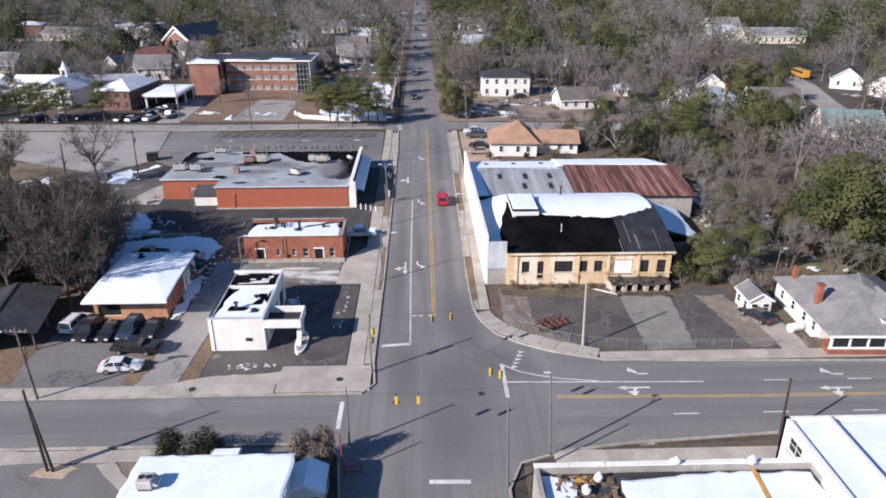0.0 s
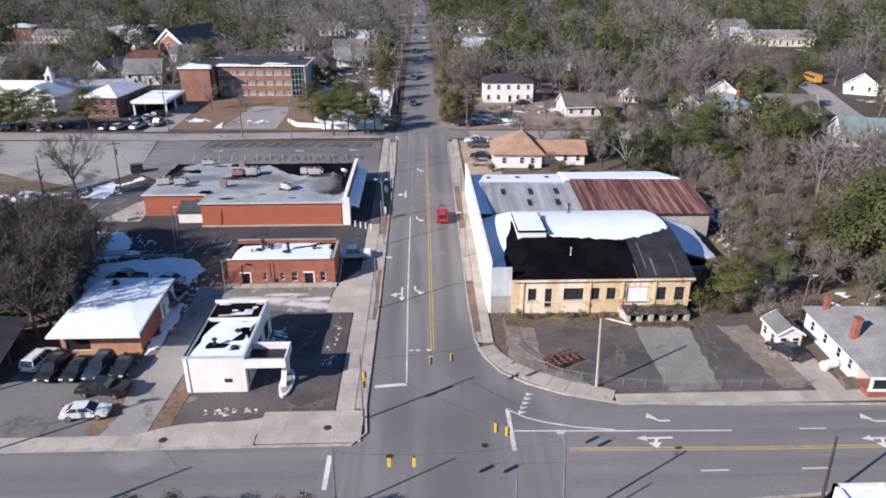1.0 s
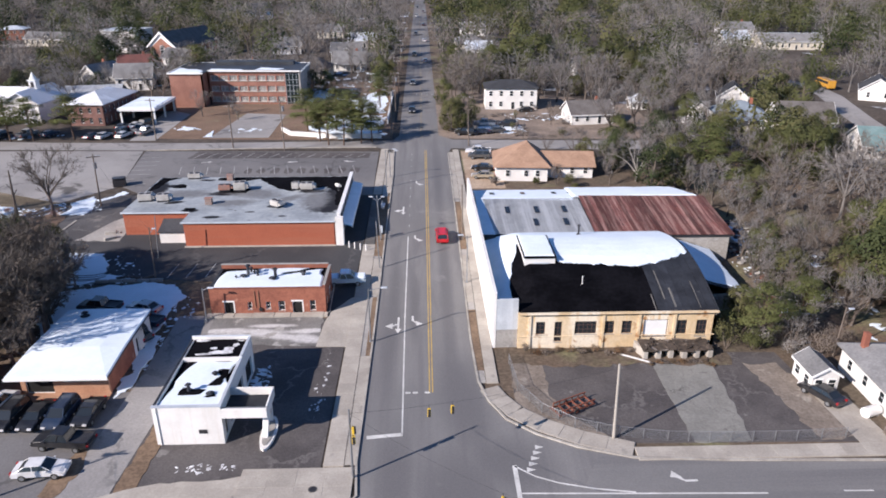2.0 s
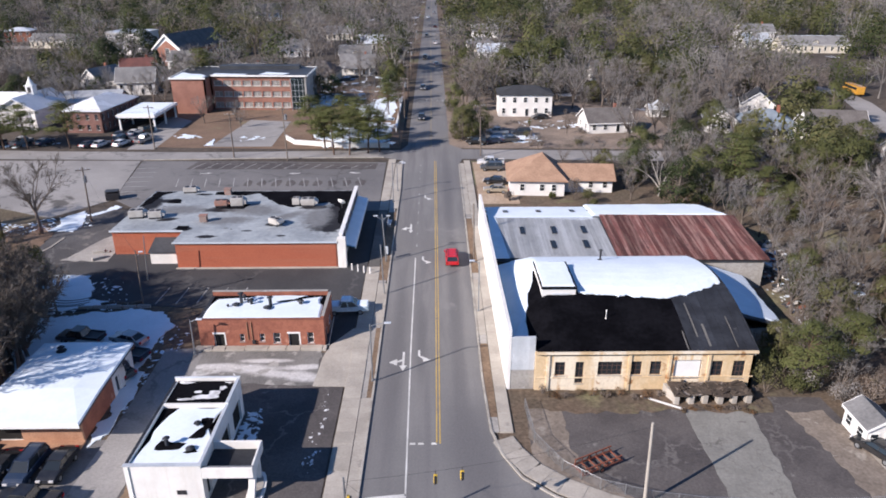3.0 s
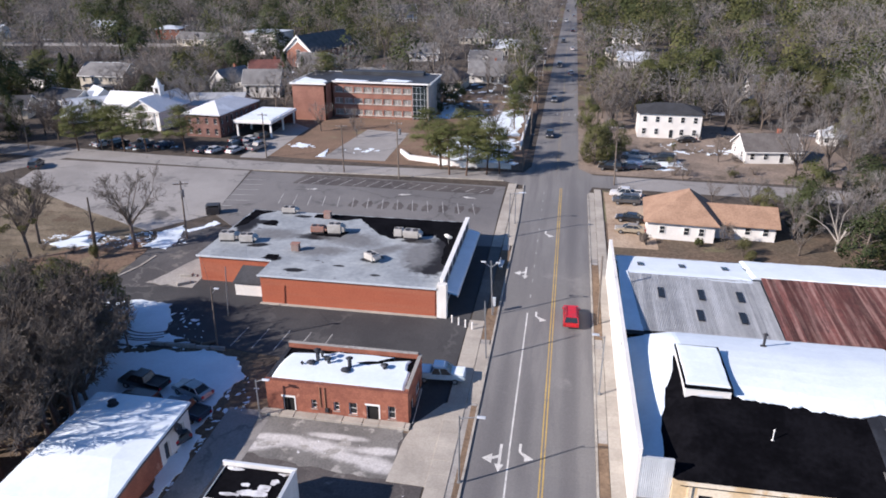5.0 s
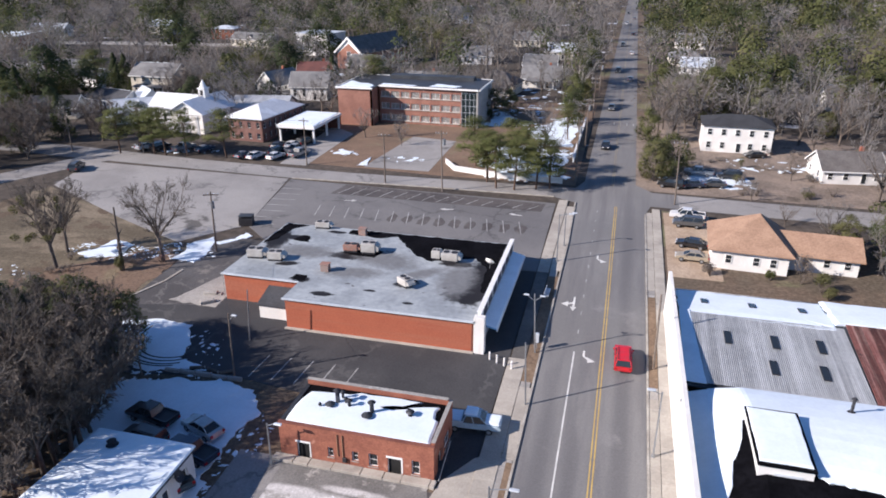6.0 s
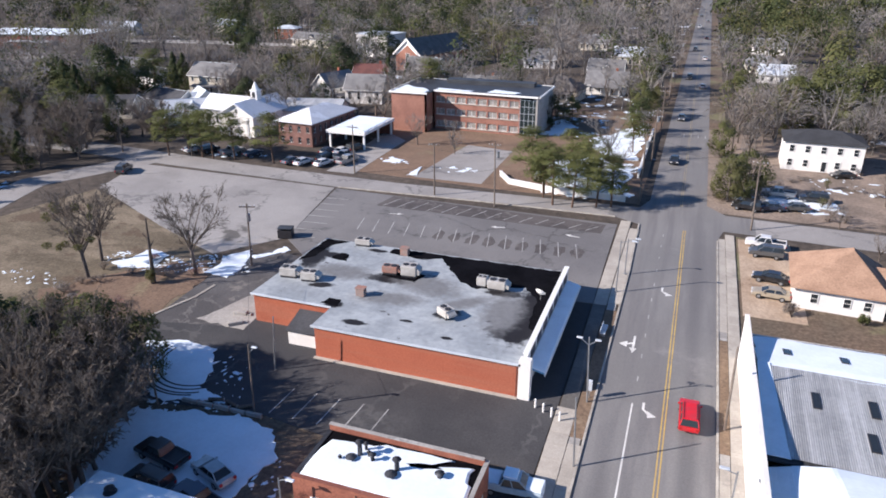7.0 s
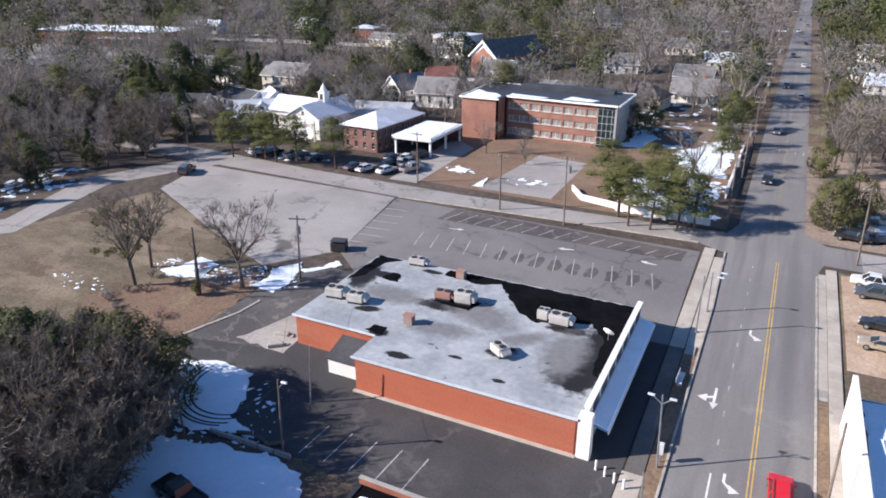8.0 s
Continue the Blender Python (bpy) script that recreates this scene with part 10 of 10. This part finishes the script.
def free(x, y):
    """Whether a tree may stand here: not on streets, lots or houses, nor close in front of a house."""
    for cx, cy, half, reach in GAPS:
        dx, dy, dd = x - cx, y - cy, math.hypot(cx, cy - 40)
        along = (dx * -cx + dy * (40 - cy)) / dd
        if -2 < along < reach and abs(dx * (40 - cy) + dy * cx) / dd < half and noise.noise((x * 0.7, y * 0.7, 5.0)) < 0.36:
            return False
    if -10 < x < 9 and y > 170 or 48 < y < 72 or abs(x) < 9:
        return False
    if -113 < x < 8 and 134 < y < 205 or -160 < x < -58 and 106 < y < 165 and x > np.interp(y, [70, 105, 131, 153, 174], [-200, -140, -113, -119, -108]):
        return False
    if -66 < x < 9 and 40 < y < 140 or 5 < x < 37 and 60 < y < 172 or 36 < x < 49 and 93 < y < 136:
        return False
    if 7 < x < 62 and 165.5 < y < 178 or 7 < x < 40 and 176 < y < 214:
        return False
    if abs(x - np.interp(y, [100, 120, 150, 172, 198, 226, 240, 258, 300], [96, 100, 106, 111, 117, 125.5, 127.5, 122, 112])) < 5.5 and 100 < y < 300:
        return False
    if abs(x - np.interp(y, [70, 105, 131, 153, 174], [-200, -140, -113, -119, -108])) < 6 and 70 < y < 176:
        return False
    if -70 < x < -6 and 176 < y < 256 and not (-32 > x and y > 229):
        return False
    for cx, cy, w in CLEAR:
        dx, dy = x - cx, y - cy
        if dx * dx + dy * dy < (w * 0.5 + (4.0 if cy < 235 else 2.5)) ** 2:
            return False
        dd = math.hypot(cx - 0, cy - 40)
        ux, uy = -(cx) / dd, (40 - cy) / dd
        along = dx * ux + dy * uy
        if 0 < along < (9 if cy < 235 else 3) + w * 0.5 and abs(dx * uy - dy * ux) < w * 0.55:
            return False
    return True


def east_share(x, y):
    """Share of evergreens: high east of the street, in groves west of it."""
    n = noise.noise((x * 0.016, y * 0.016, 3.0)) + 0.4 * noise.noise((x * 0.05, y * 0.05, 7.0))
    mean = 0.2 if 36 < x < 64 and y < 172 or 60 < x < 125 and 125 < y < 205 else 0.42 if x > 12 and y < 262 else 0.62 if x > 12 else 0.24 if x > -110 else 0.12 if y < 262 else 0.5
    return min(0.97, max(0.02, mean + 1.15 * n))


rnd = random.Random(42)
count = 0
spots = []


def spaced(x, y, gap):
    for a, b in spots[-400:]:
        if (a - x) ** 2 + (b - y) ** 2 < gap * gap:
            return False
    return True


# single trees near enough to be told apart
regions = [(37, 78, 84, 166, 74, 7.5, 12.5), (62, 125, 72, 170, 60, 9.0, 13.0), (7, 125, 178, 262, 74, 10, 15.5), (-160, -6, 206, 262, 70, 10, 15), (-200, -112, 140, 232, 84, 10, 15), (-130, -66, 70, 108, 26, 8, 9.5)]
for x0, x1, y0, y1, n, lo, hi in regions:
    made = tries = 0
    while made < n and tries < n * 12:
        tries += 1
        x, y = rnd.uniform(x0, x1), rnd.uniform(y0, y1)
        if not free(x, y) or not spaced(x, y, 5.4):
            continue
        if rnd.random() < east_share(x, y):
            k = rnd.choice(["round0", "round1", "round2", "round0", "pine0", "pine1", "dark0"] if x > 0 else ["round0", "round1", "pine2", "dark0", "dark1"])
        else:
            k = rnd.choice(KINDS_BARE if x > -105 else KINDS_BARE + ["bush0", "bush1"])
        tree(k, x, y, rnd.uniform(lo, hi) * (0.85 if k[0] in "rd" else 1.0))
        spots.append((x, y))
        made += 1


def far_woods():
    """Woods to the horizon: low shapes, thinned with distance, gathered into a few joined masses."""
    rnd = random.Random(4)
    protos = {}
    for kind in ("bare", "brown", "shady", "green", "olive", "dark"):
        for tier, (twig_n, leaf_n) in enumerate(((270, 28), (100, 11))):
            lst = []
            for s in range(4):
                V, F = [], []
                r2 = random.Random(s * 7 + len(kind))
                if kind in ("bare", "brown", "shady"):
                    tube_arrays(V, F, (0, 0, -0.5), (0, 0, 4), 0.25, 0.15, 3)
                    for i in range(6 if tier == 0 else 3):
                        az = i * 1.05 + r2.uniform(-0.3, 0.3)
                        q = np.array((math.cos(az) * r2.uniform(1.4, 4.0), math.sin(az) * r2.uniform(1.4, 4.0), r2.uniform(6.0, 9.5)))
                        tube_arrays(V, F, (0, 0, 3.2), q, 0.12, 0.05, 3)
                    for i in range(twig_n):
                        d = np.array((r2.gauss(0, 1), r2.gauss(0, 1), r2.gauss(0.3, 0.8)))
                        d /= np.linalg.norm(d)
                        p = np.array((0, 0, 6.4)) + d * np.array((4.4, 4.4, 3.7)) * r2.uniform(0.45, 1.0)
                        sliver(V, F, p, turned(d, r2.uniform(0, 1.1), r2), r2.uniform(0.6, 1.5), 0.12 if tier == 0 else 0.3, r2)
                else:
                    tube_arrays(V, F, (0, 0, -0.5), (0, 0, 6), 0.25, 0.12, 3)
                    for i in range(9):
                        f = i / 9
                        az = r2.uniform(0, 6.28)
                        rad = 3.4 * math.sqrt(max(0.05, 1 - (1.9 * f - 0.8) ** 2)) * r2.uniform(0.3, 1)
                        leaf_cloud(V, F, (rad * math.cos(az), rad * math.sin(az), 1.9 + 7.4 * f), 2.3, 1.9, round(leaf_n * 1.6), 0.56 if tier == 0 else 1.05, r2, (0, 0, 5), 0.1)
                lst.append((np.array(V, np.float32), np.array(F, np.int32)))
            protos[kind, tier] = lst
    buckets = {k: ([], [], 0) for k, _ in protos}
    bands = [(256, 360, 11.2, 0, 1.5), (360, 480, 12.8, 0, 1.65), (480, 720, 15.4, 1, 1.85), (720, 1150, 22.5, 1, 2.3)]
    for y0, y1, gap, tier, size in bands:
        wx = 120 + y1 * 0.62
        n = int((min(wx, 700) + wx * 1.45) * (y1 - y0) / (gap * gap))
        for _ in range(n):
            x, y = rnd.uniform(-wx * 1.45, min(wx, 700)), rnd.uniform(y0, y1)
            if not free(x, y):
                continue
            if x < -150 and noise.noise((x * 0.01, y * 0.01, 9)) > 0.3:
                continue
            put(buckets, protos, x, y, rnd, size, tier if abs(x) < 330 else 1)
    for x0, x1, y0, y1, n in ((-420, -160, 120, 262, 420), (120, 330, 70, 262, 360), (60, 125, 66, 175, 40), (7, 130, 180, 258, 90), (-150, -6, 215, 258, 70)):
        for _ in range(n):
            x, y = rnd.uniform(x0, x1), rnd.uniform(y0, y1)
            if free(x, y):
                put(buckets, protos, x, y, rnd, 1.3, 0 if -330 < x < 250 else 1)
    mats = {"bare": TWIGS, "brown": TWIGS_BROWN, "shady": TWIGS_DARK, "green": LEAVES, "olive": LEAVES_OLIVE, "dark": LEAVES_DARK}
    labels = {"bare": "far grey leafless woods", "brown": "far brown leafless woods", "shady": "far dark leafless woods", "green": "far green evergreen woods", "olive": "far olive evergreen woods", "dark": "far dark evergreen woods"}
    for k, (vs, fs, _) in buckets.items():
        ob = raw_ob("far_woods", np.concatenate(vs), np.concatenate(fs), mats[k])
        tagged(ob, labels[k], "woods", "", "stuff")


def put(buckets, protos, x, y, rnd, s0, tier):
    if rnd.random() < east_share(x, y):
        k = rnd.choice(["green", "green", "olive", "dark"] if x > 0 else ["green", "dark", "dark", "olive"] if y < 300 or x > -110 else ["dark", "dark", "dark", "green"])
    else:
        k = rnd.choice(["bare", "bare", "bare", "brown"] if x > -105 else ["bare", "bare", "shady", "brown"] if y < 300 else ["shady", "shady", "brown", "bare"])
    v, f = rnd.choice(protos[k, tier])
    s, a = s0 * rnd.uniform(0.55, 1.25), rnd.uniform(0, 6.28)
    c, q = math.cos(a) * s, math.sin(a) * s
    w = np.empty_like(v)
    w[:, 0], w[:, 1], w[:, 2] = v[:, 0] * c - v[:, 1] * q + x, v[:, 0] * q + v[:, 1] * c + y, v[:, 2] * s + G(y)
    vs, fs, n = buckets[k]
    vs.append(w), fs.append(f + n)
    buckets[k] = (vs, fs, n + len(v))


far_woods()


# ---- pavements, slab by slab ----
pavement("pavement_west", "pale concrete pavement west of the street", -8.8, -6.9, 67.5, 117, "y", 1.9)
pavement("pavement_west_north", "pale concrete pavement in front of the store", -8.6, -7.0, 139, 169, "y", 1.9)
# These slabs are coloured darker to carry the store's shade.
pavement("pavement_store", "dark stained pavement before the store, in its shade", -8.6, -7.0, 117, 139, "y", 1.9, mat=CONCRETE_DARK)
pavement("pavement_corner", "pale concrete at the junction corner", -16.0, -5.9, 62.4, 67.3, "x", 2.4, 0.165, 2)
pavement("pavement_south_west", "pale concrete pavement along the cross street", -60.0, -16.1, 62.0, 63.9, "x", 2.2, 0.16)
pavement("pavement_east", "pale concrete pavement beside the white wall", 7.4, 8.7, 80.5, 168, "y", 1.6)
pavement("pavement_south_east", "pale concrete pavement along the east road", 20.5, 62.0, 67.5, 69.3, "x", 2.2)
pavement("pavement_near", "concrete pavement by the near buildings", 12.0, 34.0, 49.0, 52.0, "x", 2.4)
ground_piece("verge_base", rect(6.42, 7.34, 80.6, 166), 0.11, CONCRETE_OLD, "worn concrete strip along the kerb", "verge")
ground_piece("verge_base", rect(-6.84, -5.8, 67.6, 166), 0.11, CONCRETE_OLD, "worn concrete strip along the kerb", "verge")
for i, (x0, x1, y0, y1) in enumerate(((-6.85, -5.75, 67.6, 86.4), (-6.3, -5.7, 86.5, 100.6), (-6.85, -5.65, 101, 112), (-6.9, -5.5, 113, 138), (-6.9, -5.4, 140, 166), (6.4, 7.35, 83, 97), (6.4, 7.35, 99, 113), (6.4, 7.35, 115, 135), (6.4, 7.35, 137, 166))):
    ground_piece("verge", rect(x0, x1, y0, y1), 0.14, SOIL if i in (1, 3, 5, 7) else CONCRETE, "brown worn verge between kerb and pavement" if i in (1, 3, 5, 7) else "concrete infill between kerb and pavement", "verge")
kerb("kerb_west", [(-260, 61.72), (-6.7, 61.95), (-5.45, 63.6), (-5.8, 68), (-5.6, 100), (-5.3, 150), (-5.7, 168.4)])
kerb("kerb_east", [(160, 65.6), (52, 66.62), (29, 67.32), (20.1, 67.92), (15.2, 69.55), (11.55, 71.62), (8.82, 74.1), (7.32, 77.3), (6.52, 81), (6.27, 90), (6.27, 165)])
kerb("kerb_south_west", [(-260, 53.8), (-9.5, 53.8), (-8.1, 52), (-7.42, 46), (-7.1, 0)])
kerb("kerb_south_east", [(7.3, 0), (7.32, 47), (8.78, 50.4), (13, 51.9), (19, 52.9), (27, 53.5), (35, 54.1), (160, 56.9)])
kerb("kerb_north", [(-9.8, 170.7), (-33, 170.5), (-61, 169.5)])
curve_walk = [(7.6, 79.5), (8.4, 77.6), (9.9, 75.2), (12.3, 73.0), (15.8, 70.9), (20.4, 69.0)]
cw = ground_piece("pavement_bend", strip(curve_walk, 2.2), 0.14, CONCRETE_OLD, "pale concrete pavement round the bend", "pavement")
for (x0, y0), (x1, y1) in zip(curve_walk, curve_walk[1:]):
    for k in range(2):
        a, b = (x0 + (x1 - x0) * k / 2, y0 + (y1 - y0) * k / 2), (x0 + (x1 - x0) * (k + 1) / 2, y0 + (y1 - y0) * (k + 1) / 2)
        mid = ((a[0] + b[0]) / 2, (a[1] + b[1]) / 2)
        sh = [((p[0] - mid[0]) * 0.97 + mid[0], (p[1] - mid[1]) * 0.97 + mid[1]) for p in strip([a, b], 2.1)]
        part("paving_slab", draped(sh, 0.17, 0.2), CONCRETE, cw)
